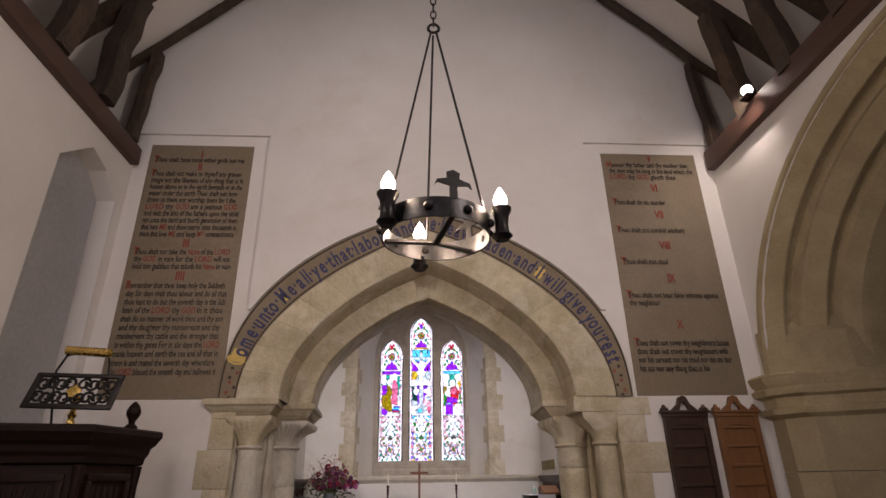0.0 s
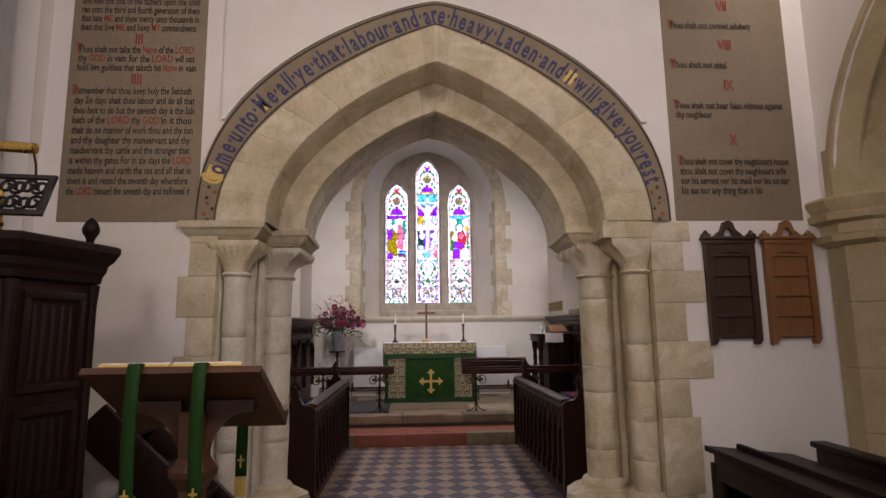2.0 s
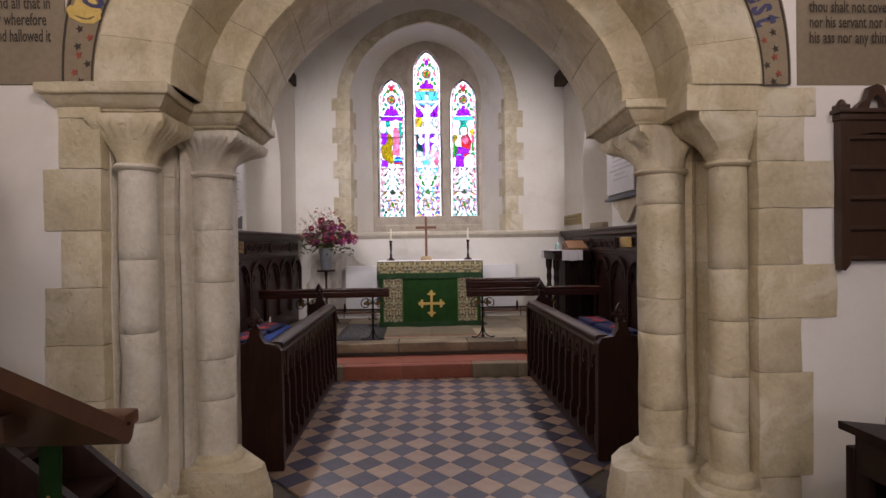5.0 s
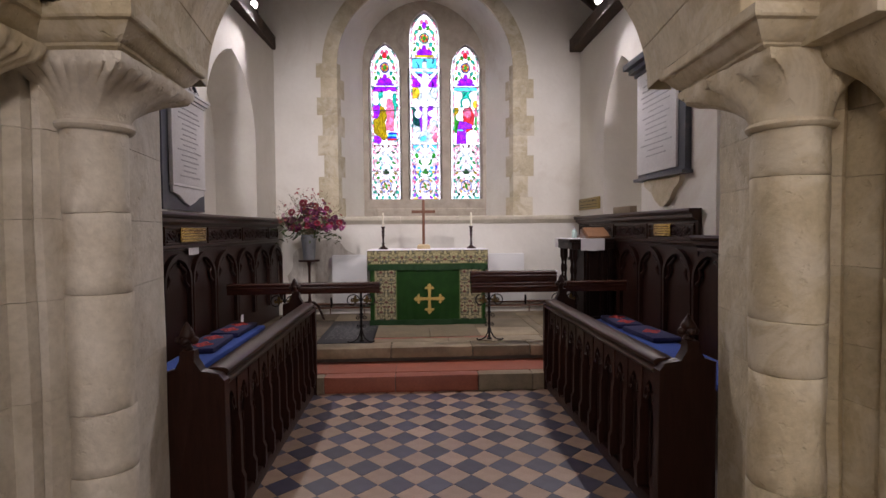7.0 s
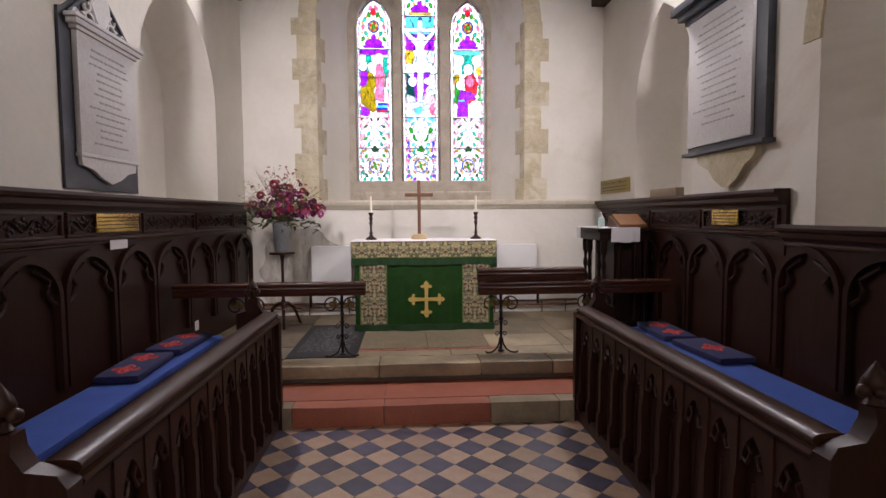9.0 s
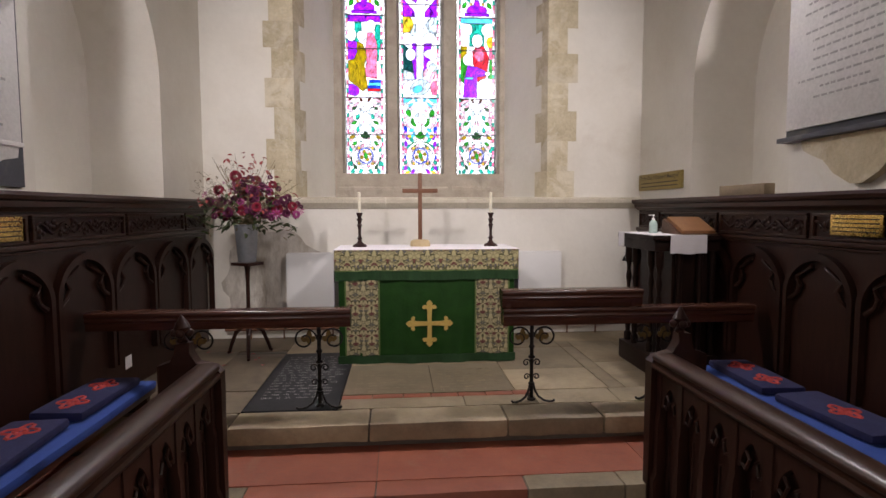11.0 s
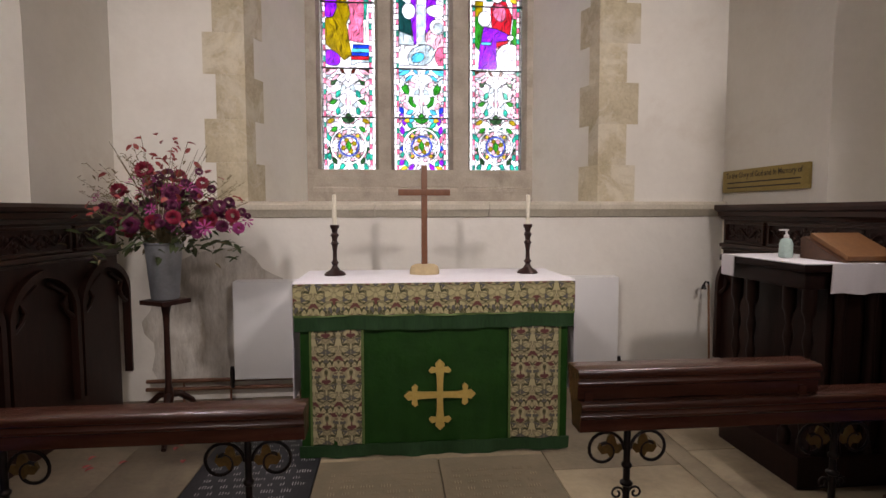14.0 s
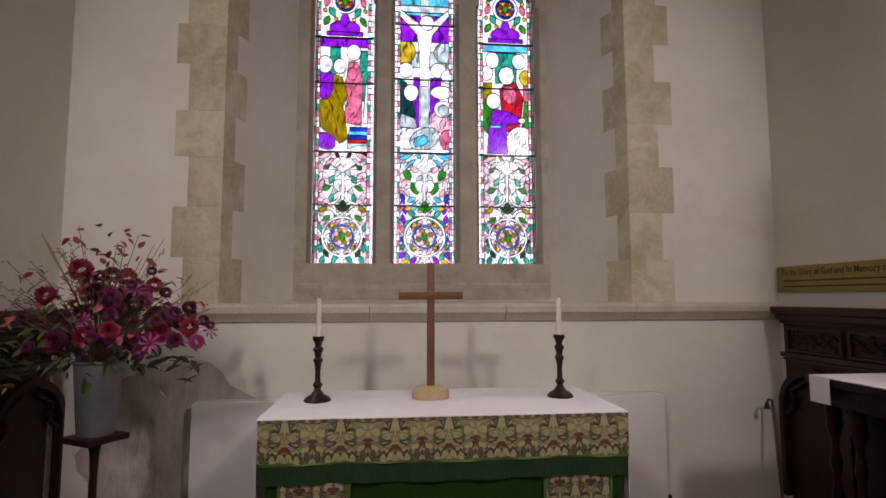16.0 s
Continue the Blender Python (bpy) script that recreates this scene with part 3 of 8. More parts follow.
# moulded sill string along the east wall, with small gaps between its lengths
xs = [CX0 + 0.005, -1.31, -0.36, 0.46, 1.28, CX1 - 0.005]
for a, b in zip(xs, xs[1:]):
    bm = bmesh.new()
    prism(bm, [(CY1 + 0.02, 1.585), (CY1 - 0.02, 1.595), (CY1 - 0.045, 1.63), (CY1 - 0.065, 1.645), (CY1 - 0.07, 1.68), (CY1 - 0.055, 1.698), (CY1 + 0.02, 1.705)], "x", a + 0.002, b - 0.002)
    structure("sill_string", bm, surface("cream_painted_stone_%d" % len(bpy.data.materials), (0.50, 0.45, 0.34), (0.66, 0.61, 0.5), 0.8, 6, 60, 0.4, 0.003), "moulded cream stone string course under the window", "string course", 35)


def lancet(cx, half, z0, top, extra=0.0, n=10):
    rise = half * 1.55
    return [(cx - half - extra, z0 - extra)] + [(cx + x * (1 + extra / half), top - rise + z * (1 + extra / rise)) for x, z in pointed(half, rise, n)] + [(cx + half + extra, z0 - extra)]


LIGHTS = [(-0.605, 0.228, 1.99, 4.45), (0.025, 0.238, 1.99, 4.95), (0.680, 0.228, 1.99, 4.44)]
# stone of the window: mullions, foot and a head over each light
y0, y1 = 11.80, 11.98
for a, b in ((-1.0 + WCX, -0.605 - 0.228), (-0.605 + 0.228, 0.025 - 0.238), (0.025 + 0.238, 0.680 - 0.228), (0.680 + 0.228, 1.0 + WCX)):
    bm = bmesh.new()
    prism(bm, [(a - 0.004, y1), (a + 0.004, y0 + 0.05), (a + 0.03, y0), (b - 0.03, y0), (b - 0.004, y0 + 0.05), (b + 0.004, y1)], "z", 1.99, 4.05)
    structure("window_2_mullion", bm, STONE_GREY, "weathered grey stone mullion between the lights", "window", 25)
bm = bmesh.new()
box(bm, -0.97, 1.01, y0, y1, 1.66, 1.99)
structure("window_2_foot", bm, STONE_GREY, "weathered grey stone below the lights", "window", 25)
for (cx, half, z0, top), lo, hi in zip(LIGHTS, (-0.98, -0.29, 0.36), (-0.29, 0.36, 1.02)):
    arc = [(cx + x, top - half * 1.55 + z) for x, z in pointed(half, half * 1.55, 10)]
    bm = bmesh.new()
    prism(bm, [(lo, 4.05), (lo, 5.3), (hi, 5.3), (hi, 4.05), (cx + half, 4.05), (cx + half, top - half * 1.55)] + arc[::-1] + [(cx - half, top - half * 1.55), (cx - half, 4.05)], "y", y0, y1)
    structure("window_2_head", bm, STONE_GREY, "weathered grey stone head over a light", "window", 25)
bm = bmesh.new()
for cx, half, z0, top in LIGHTS:
    prism(bm, [(11.79, 1.80), (11.79, 1.83), (11.90, 1.99), (11.95, 1.99), (11.95, 1.80)], "x", cx - half - 0.07, cx + half + 0.07)
structure("window_2_sill", bm, STONE_GREY, "sloping grey stone sills under the lights", "window sill", 25)
bm = bmesh.new()
box(bm, -3.5, 3.5, 14.0, 14.02, -0.5, 8.5)
structure("backdrop", bm, SKY_CARD, "bright overcast sky outside the window", "sky")

# ---------------------------------------------------------------- chancel arch stonework
ORDERS = {
    "outer": [(1.455, 1.402, 4.470, 2.05, 0.88), (1.45, 1.396, 4.474, 2.05, 0.88), (1.16, 1.165, 4.480, 2.0, 0.88), (1.145, 1.145, 4.486, 2.0, 0.88), (1.133, 1.132, 4.505, 2.0, 0.88), (1.125, 1.120, 4.80, 2.0, 0.88)],
    "inner": [(1.125, 1.120, 4.795, 2.0, 0.88), (0.97, 0.93, 4.803, 2.0, 0.88), (0.95, 0.91, 4.812, 2.0, 0.88), (0.94, 0.90, 4.835, 2.0, 0.88), (0.965, 0.945, 5.15, 2.05, 0.87), (1.05, 1.04, 5.735, 2.1, 0.85), (1.17, 1.10, 5.737, 2.15, 0.83)]}


def on_arch(t, a, h, y, p, s, deep=0.0):
    u = math.sin(math.pi / 2 * (1 - abs(t)))
    x = (a + deep) * max(0.0, 1 - u ** p) ** s
    return (ACX + math.copysign(x, t), y + deep * 0.6, SPRING + (h + deep) * u)


for order, count in (("outer", 21), ("inner", 17)):
    prof = ORDERS[order]
    for k in range(count):
        t0, t1 = -1 + 2 * k / count, -1 + 2 * (k + 1) / count
        g = 0.0018
        rows = [[on_arch(t0, *q, deep=0.004) for q in prof]]
        for i in range(6):
            rows.append([on_arch(t0 + g + (t1 - t0 - 2 * g) * i / 5, *q) for q in prof])
        rows.append([on_arch(t1, *q, deep=0.004) for q in prof])
        bm = bmesh.new()
        sweep(bm, None, rows)
        rough_up(bm, 0.004, 9)
        part("voussoir", bm, STONE, wall_arch, smooth=32)

# painted band round the arch, with dark edging lines and the text
def band_strip(f0, f1, y, n=80):
    """A strip of the painted band between two shares of its width, 0 outside and 1 inside."""
    bm = bmesh.new()
    rows = []
    for i in range(n + 1):
        t = -1 + 2 * i / n
        a, b = Vector(on_arch(t, 1.592, 1.575, y, 2.39, 0.75)), Vector(on_arch(t, 1.452, 1.398, y, 2.05, 0.88))
        p, q = a.lerp(b, f0), a.lerp(b, f1)
        back = Vector((0, 0.02, 0))
        rows.append([p + back, p, q, q + back])
    sweep(bm, None, rows)
    return bm


painted = part("painted_band", band_strip(0, 1, EY - 0.026), BAND_PAINT, wall_arch, "ochre painted band with blue gothic lettering")
part("edging_line", band_strip(0.04, 0.10, EY - 0.0285), INK, wall_arch)
part("edging_line", band_strip(0.89, 0.94, EY - 0.0285), INK, wall_arch)
VERSE = "Come·unto·Me·all·ye·that·labour·and·are·heavy·Laden·and·I·will·give·you·rest"
mid = [Vector(on_arch(-1 + 2 * i / 600, 1.592, 1.575, 0, 2.39, 0.75)).lerp(Vector(on_arch(-1 + 2 * i / 600, 1.452, 1.398, 0, 2.05, 0.88)), 0.53) for i in range(601)]
run = [0.0]
for a, b in zip(mid, mid[1:]):
    run.append(run[-1] + (b - a).length)
first, last = 0.24 * 1.0, run[-1] - 0.27
wide = {"i": 0.45, "l": 0.45, "t": 0.6, "r": 0.65, "·": 0.4, "m": 1.35, "w": 1.3, "M": 1.4, "C": 1.2, "L": 1.0, "I": 0.6, "f": 0.6}
total = sum(wide.get(c, 0.9) for c in VERSE)
pos = first
for c in VERSE:
    w = wide.get(c, 0.9) / total * (last - first)
    at = pos + w / 2
    pos += w
    i = next(j for j, d in enumerate(run) if d >= at)
    tan = (mid[min(i + 2, 600)] - mid[i - 2]).normalized()
    ang = math.atan2(tan.z, tan.x)
    nrm = Vector((-math.sin(ang), 0, math.cos(ang)))
    if c in "MI":
        bm = bmesh.new()
        box(bm, -0.032, 0.032, -0.0035, 0, -0.05, 0.05)
        bmesh.ops.transform(bm, verts=bm.verts, matrix=Matrix.Translation(mid[i] + Vector((0, EY - 0.026, 0))) @ Matrix.Rotation(-ang, 4, "Y"))
        part("gilt_panel", bm, GOLD, wall_arch, "gilt panel behind a capital")
    r = Matrix.Rotation(-ang, 4, "Y") @ Matrix.Rotation(radians(90), 4, "X")
    lettering(c, GOLD if c == "C" else BLUE_INK, wall_arch, mid[i] + Vector((0, EY - 0.0305, 0)) - nrm * 0.058, 0.195, None, r, 0.026, 0.55 if c not in "·MmwC" else 0.48, "letter")
# small painted sprigs at both ends of the band
for side in (-1, 1):
    for j in range(7):
        t = side * (0.995 - 0.016 * j)
        p = Vector(on_arch(t, 1.51 + 0.03 * math.sin(j * 2.2), 1.47, EY - 0.0262, 2.25, 0.80))
        bm = bmesh.new()
        prism(bm, [(0.017 * math.cos(k * math.tau / 10) * (1 if k % 2 else 0.45), 0.017 * math.sin(k * math.tau / 10) * (1 if k % 2 else 0.45)) for k in range(10)], "y", -0.0035, 0)
        bmesh.ops.translate(bm, verts=bm.verts, vec=p)
        part("painted_sprig", bm, RED_INK if j % 2 else INK, wall_arch)
bm = bmesh.new()
prism(bm, [(-0.05, 0.06), (0.05, 0.06), (0.045, -0.01), (0, -0.06), (-0.045, -0.01)], "y", -0.004, 0)
bmesh.ops.transform(bm, verts=bm.verts, matrix=Matrix.Translation(on_arch(-0.86, 1.51, 1.47, EY - 0.0262, 2.25, 0.80)) @ Matrix.Rotation(radians(-70), 4, "Y"))
part("gilt_panel", bm, GOLD, wall_arch, "gilt painted shield")


# jambs: courses of stone, shafts in drums, scalloped capitals, moulded bases; the two sides differ
def scalloped(cx, cy, r, z0, x0, x1, y0, y1, z1, lobes, cut):
    """A capital that is round below and square above, with cones opening upwards under a plain face."""
    bm = bmesh.new()
    mx, my, hx, hy = (x0 + x1) / 2, (y0 + y1) / 2, (x1 - x0) / 2, (y1 - y0) / 2
    n = 40
    square = []
    for side in range(4):
        for k in range(n):
            g = 2 * (k + 0.0) / n - 1
            u, v, w = ((1, g, 0), (-g, 1, 1), (-1, -g, 0), (g, -1, 1))[side]
            along = (k / n * max(1, lobes)) % 1.0
            square.append((mx + u * hx, my + v * hy, abs(math.sin(math.pi * along)) if lobes else 0.5))
    rows = []
    for j in range(13):
        f = j / 12
        g = min(1.0, f / 0.8)
        ease = 0.25 * g + 0.75 * g ** 2.1
        row = []
        for sx, sy, lobe in square:
            a = math.atan2(sy - my, sx - mx)
            px, py = cx + (r + 0.003) * math.cos(a), cy + (r + 0.003) * math.sin(a)
            e = min(1.0, ease * (1 + cut * g ** (3 if lobes > 4 else 1) * (lobe - 0.62)))
            if f > 0.8:
                e = 1.0 if f > 0.86 + 0.05 * (1 - lobe) else min(1.0, 0.94 + 0.08 * lobe)
            row.append((px + (sx - px) * e, py + (sy - py) * e, z0 + (z1 - z0) * f))
        rows.append(row + row[:1])
    rows.append([(mx + 0.6 * (p[0] - mx), my + 0.6 * (p[1] - my), z1 + 0.002) for p in rows[-1]])
    sweep(bm, None, rows)
    rough_up(bm, 0.004, 16)
    return bm


def drums(cx, cy, r, z0, z1, material, joints):
    cuts = [z0] + joints + [z1]
    for a, b in zip(cuts, cuts[1:]):
        bm = bmesh.new()
        lathe(bm, [(r - 0.004, a + 0.0005), (r, a + 0.003)] + [(r, a + (b - a) * k / 6) for k in range(1, 6)] + [(r, b - 0.003), (r - 0.004, b - 0.0005)], cx, cy, 30)
        rough_up(bm, 0.007, 5)
        rough_up(bm, 0.003, 19)
        part("shaft_drum", bm, material, wall_arch, smooth=60)


def plinth_block(p, z1):
    mx, my = sum(q[0] for q in p) / len(p), sum(q[1] for q in p) / len(p)
    bm = bmesh.new()
    sweep(bm, None, [[(mx + (q[0] - mx) * k, my + (q[1] - my) * k, z) for q in p + p[:1]] for z, k in ((0, 1.0), (z1 * 0.62, 0.985), (z1 * 0.72, 0.95), (z1, 0.89), (z1 + 0.01, 0.5), (z1 + 0.012, 0.01))])
    bmesh.ops.subdivide_edges(bm, edges=bm.edges, cuts=2)
    rough_up(bm, 0.016, 5)
    rough_up(bm, 0.006, 17)
    part("plinth", bm, STONE, wall_arch, "worn stone plinth", smooth=45)


def abacus(p, mx, my, z1):
    """A flat slab with a small groove over a hollow chamfer."""
    bm = bmesh.new()
    rows = []
    for z, inset in ((z1 - 0.118, 0.085), (z1 - 0.108, 0.068), (z1 - 0.100, 0.064), (z1 - 0.094, 0.052), (z1 - 0.075, 0.036), (z1 - 0.05, 0.016), (z1 - 0.045, 0.004), (z1 - 0.038, 0.0), (z1 - 0.006, 0.0), (z1, 0.008), (z1 + 0.001, 0.2)):
        row = []
        for x, y in p:
            d = Vector((mx - x, my - y))
            row.append((x + math.copysign(min(inset, abs(d.x)), d.x), y + math.copysign(min(inset, abs(d.y)), d.y), z))
        rows.append(row + row[:1])
    sweep(bm, None, rows)
    bmesh.ops.subdivide_edges(bm, edges=[e for e in bm.edges if e.calc_length() > 0.12], cuts=4)
    rough_up(bm, 0.005, 8)
    part("abacus", bm, STONE, wall_arch, "moulded stone abacus", smooth=25)


rng = random.Random(5)
RIGHT_EXT = [(0.0, 0.20, 1.80), (0.20, 0.41, 1.64), (0.41, 0.89, 1.70), (0.89, 1.135, 1.645), (1.135, 1.38, 1.815), (1.38, 1.635, 1.655), (1.635, 1.85, 1.805), (1.85, 2.05, 1.665), (2.05, 2.185, 1.72)]
LEFT_EXT = [(0.0, 0.30, 1.64), (0.30, 0.58, 1.70), (0.58, 0.84, 1.62), (0.84, 1.08, 1.69), (1.08, 1.325, 1.685), (1.325, 1.57, 1.615), (1.57, 1.835, 1.685), (1.835, 2.05, 1.62), (2.05, 2.185, 1.62)]
LEFT_PLAN = [(-1.350, 5.73), (-1.25, 5.12), (-1.30, 5.03), (-1.325, 4.95), (-1.325, 4.91), (-1.338, 4.885), (-1.36, 4.88), (-1.375, 4.90), (-1.38, 4.86), (-1.42, 4.84), (-1.43, 4.70), (-1.50, 4.66), (-1.52, 4.56), (-1.55, 4.56), (-1.55, 5.73)]
RIGHT_PLAN = [(1.335, 5.73), (1.19, 5.05), (1.15, 4.95), (1.205, 4.90), (1.215, 4.86), (1.24, 4.84), (1.265, 4.855), (1.275, 4.885), (1.29, 4.74), (1.33, 4.68), (1.37, 4.62), (1.385, 4.55), (1.41, 4.55), (1.41, 5.73)]
for s, exts, plan, joints in ((-1, LEFT_EXT, LEFT_PLAN, [0.0, 0.34, 0.62, 0.98, 1.30, 1.56, 1.84, 2.196]), (1, RIGHT_EXT, RIGHT_PLAN, [0.0, 0.40, 0.60, 0.93, 1.12, 1.38, 1.68, 1.90, 2.196])):
    for z0, z1, ext in exts:
        bm = bmesh.new()
        box(bm, ACX + s * 1.445, ACX + s * ext, EY - 0.008 - rng.random() * 0.004, EY + 0.26, z0 + 0.0012, z1 - 0.0012, 0.004)
        bmesh.ops.subdivide_edges(bm, edges=[e for e in bm.edges if e.calc_length() > 0.1], cuts=3)
        rough_up(bm, 0.005, 9)
        part("stone", bm, STONE, wall_arch)
    for z0, z1 in zip(joints, joints[1:]):
        bm = bmesh.new()
        prism(bm, plan, "z", z0 + 0.001, z1 - 0.001)
        rough_up(bm, 0.008, 9)
        part("stone", bm, JAMB_STONE if s < 0 else STONE, wall_arch, smooth=35)
for cx, cy, r, top, neck, cap, lobes, cut, joints, material in (
        (-1.426, 4.60, 0.077, 0.40, 1.852, (-1.585, -1.255, 4.475, 4.80, 2.07), 7, 0.22, [0.72, 1.12, 1.44], JAMB_STONE),
        (-1.258, 5.035, 0.104, 0.42, 1.868, (-1.40, -1.055, 4.825, 5.39, 2.066), 8, 0.22, [0.70, 0.91, 1.31, 1.58], JAMB_STONE),
        (1.285, 4.60, 0.085, 0.42, 1.852, (1.10, 1.43, 4.495, 4.80, 2.079), 0, 0.0, [0.61, 0.86, 1.12, 1.36], STONE),
        (1.10, 4.90, 0.117, 0.44, 1.852, (0.935, 1.30, 4.765, 5.36, 2.076), 3, 0.62, [0.63, 1.02, 1.20, 1.68], STONE)):
    drums(cx, cy, r, 0.30, neck - 0.006, material, joints)
    bm = bmesh.new()
    lathe(bm, [(r, neck - 0.018), (r + 0.014, neck - 0.014), (r + 0.021, neck - 0.002), (r + 0.014, neck + 0.010), (r, neck + 0.014)], cx, cy, 26)
    rough_up(bm, 0.004, 9)
    part("necking_ring", bm, material, wall_arch, smooth=50)
    x0, x1, y0, y1, zt = cap
    part("capital", scalloped(cx, cy, r, neck + 0.010, x0, x1, y0, y1, zt, lobes, cut), material if lobes != 7 else STONE, wall_arch, "carved scalloped stone capital" if lobes else "plain worn stone capital", smooth=40)
    bm = bmesh.new()
    lathe(bm, [(r + 0.070, top - 0.13), (r + 0.075, top - 0.10), (r + 0.058, top - 0.075), (r + 0.035, top - 0.06), (r + 0.042, top - 0.035), (r + 0.028, top - 0.012), (r, top)], cx, cy, 28)
    rough_up(bm, 0.007, 10)
    part("shaft_base", bm, STONE, wall_arch, smooth=50)
bm = bmesh.new()
box(bm, 1.04, 1.40, 4.488, 4.84, 2.077, 2.196, 0.006)
bmesh.ops.subdivide_edges(bm, edges=[e for e in bm.edges if e.calc_length() > 0.1], cuts=3)
rough_up(bm, 0.006, 9)
part("stone", bm, STONE, wall_arch)
plinth_block([(-1.20, 5.25), (-0.955, 4.98), (-0.955, 4.90), (-1.01, 4.82), (-1.33, 4.82), (-1.5, 4.9), (-1.5, 5.46)], 0.37)
plinth_block([(-1.29, 4.80), (-1.29, 4.50), (-1.34, 4.45), (-1.64, 4.45), (-1.64, 4.8)], 0.29)
plinth_block([(1.10, 5.2), (0.80, 4.92), (0.755, 4.76), (0.80, 4.68), (1.20, 4.68), (1.39, 4.8), (1.39, 5.46)], 0.37)
plinth_block([(1.10, 4.72), (1.10, 4.50), (1.16, 4.45), (1.42, 4.45), (1.42, 4.72)], 0.33)
abacus([(-1.76, 4.435), (-1.215, 4.435), (-1.245, 4.775), (-0.99, 4.765), (-1.03, 5.45), (-1.40, 5.45), (-1.76, 4.62)], -1.42, 5.1, 2.191)
abacus([(1.215, 4.70), (0.845, 4.70), (0.90, 5.45), (1.35, 5.45), (1.35, 4.72)], 1.25, 5.1, 2.192)

# ---------------------------------------------------------------- south arcade arch
ring = [(2.00, 1.88, -0.012), (1.95, 1.83, -0.018), (1.94, 1.82, 0.004), (1.84, 1.72, 0.10), (1.838, 1.718, 0.115), (1.875, 1.755, 0.135), (1.875, 1.755, 0.20), (1.81, 1.69, 0.215), (1.805, 1.685, 0.235), (1.70, 1.58, 0.35), (1.698, 1.578, 0.365), (1.735, 1.615, 0.385), (1.735, 1.615, 0.44), (1.665, 1.545, 0.455), (1.60, 1.48, 0.56), (1.59, 1.47, 0.60), (1.59, 1.47, 0.97)]
curves = [[(NX1 + dx, SA0 + y, SA_S + z) for y, z in pointed(a, h, 16)] for a, h, dx in ring]
for k in range(0, 32, 2):
    bm = bmesh.new()
    rows = []
    for j in (0, 1, 2):
        row = [c[k + j] for c in curves]
        rows.append(row)
    sweep(bm, None, rows)
    tagged(structure("arcade_voussoir", bm, STONE_OCHRE, "moulded ochre stone of the arcade arch", "arch stone", 14), group="arcade arch stones")
for s in (-1, 1):
    yy = lambda d: SA0 + s * d
    plan = [(NX1 - 0.02, yy(2.03)), (NX1 - 0.02, yy(1.88)), (NX1 + 0.10, yy(1.72)), (NX1 + 0.22, yy(1.70)), (NX1 + 0.40, yy(1.60)), (NX1 + 0.62, yy(1.49)), (NX1 + 0.97, yy(1.48)), (NX1 + 0.97, yy(2.03))]
    for z0, z1 in ((0, 0.42), (0.42, 0.8), (0.8, 1.2), (1.2, 1.62), (1.62, 2.0)):
        bm = bmesh.new()
        prism(bm, plan, "z", z0 + 0.002, z1 - 0.002)
        tagged(structure("respond_stone", bm, STONE_OCHRE, "ochre stone of the arcade respond", "pier stone", 30), group="arcade respond stones")
    # broached foot of the arch mouldings
    foot = [(NX1 - 0.016, yy(2.0)), (NX1 - 0.016, yy(1.93)), (NX1 + 0.31, yy(1.66)), (NX1 + 0.44, yy(1.60)), (NX1 + 0.62, yy(1.585)), (NX1 + 0.97, yy(1.585)), (NX1 + 0.97, yy(2.0))]
    bm = bmesh.new()
    sweep(bm, None, [[(x, y, 2.325) for x, y in foot + foot[:1]], [(x, y, 2.62) for x, y in foot + foot[:1]], [(x + 0.05, y + s * 0.06, 2.80) for x, y in foot + foot[:1]], [(x + 0.16, y + s * 0.20, 3.02) for x, y in foot + foot[:1]]])
    tagged(structure("arcade_springer", bm, STONE_OCHRE, "broached ochre springer stone of the arcade arch", "arch stone", 20), group="arcade arch stones")
    mx, my = NX1 + 0.6, yy(1.9)
    bm = bmesh.new()
    rows = []
    for z, k in ((1.99, 1.0), (2.02, 1.12), (2.06, 1.14), (2.075, 1.05), (2.14, 1.06), (2.16, 1.16), (2.20, 1.18), (2.22, 1.12), (2.26, 1.17), (2.30, 1.19), (2.32, 1.15), (2.323, 0.5)):
        rows.append([(mx + (q[0] - mx) * k, my + (q[1] - my) * k, z) for q in plan + plan[:1]])
    sweep(bm, None, rows)
    structure("respond_capital", bm, STONE_OCHRE, "moulded ochre capital of the arcade arch", "capital", 25)
organ = thing("pipe_organ", "dark organ case with dull metal pipes behind the arch", "organ", (4.3, 3.2, 0))
bm = bmesh.new()
box(bm, 3.95, 4.9, 1.6, 5.2, 0, 1.5, 0.01)
part("case", bm, DARK, organ)
for k in range(16):
    bm = bmesh.new()
    lathe(bm, [(0.05, 1.5), (0.075, 1.75), (0.075, 4.1), (0.06, 4.12)], 4.05, 1.8 + 0.21 * k, 12)
    part("organ_pipe", bm, PIPE_METAL, organ)

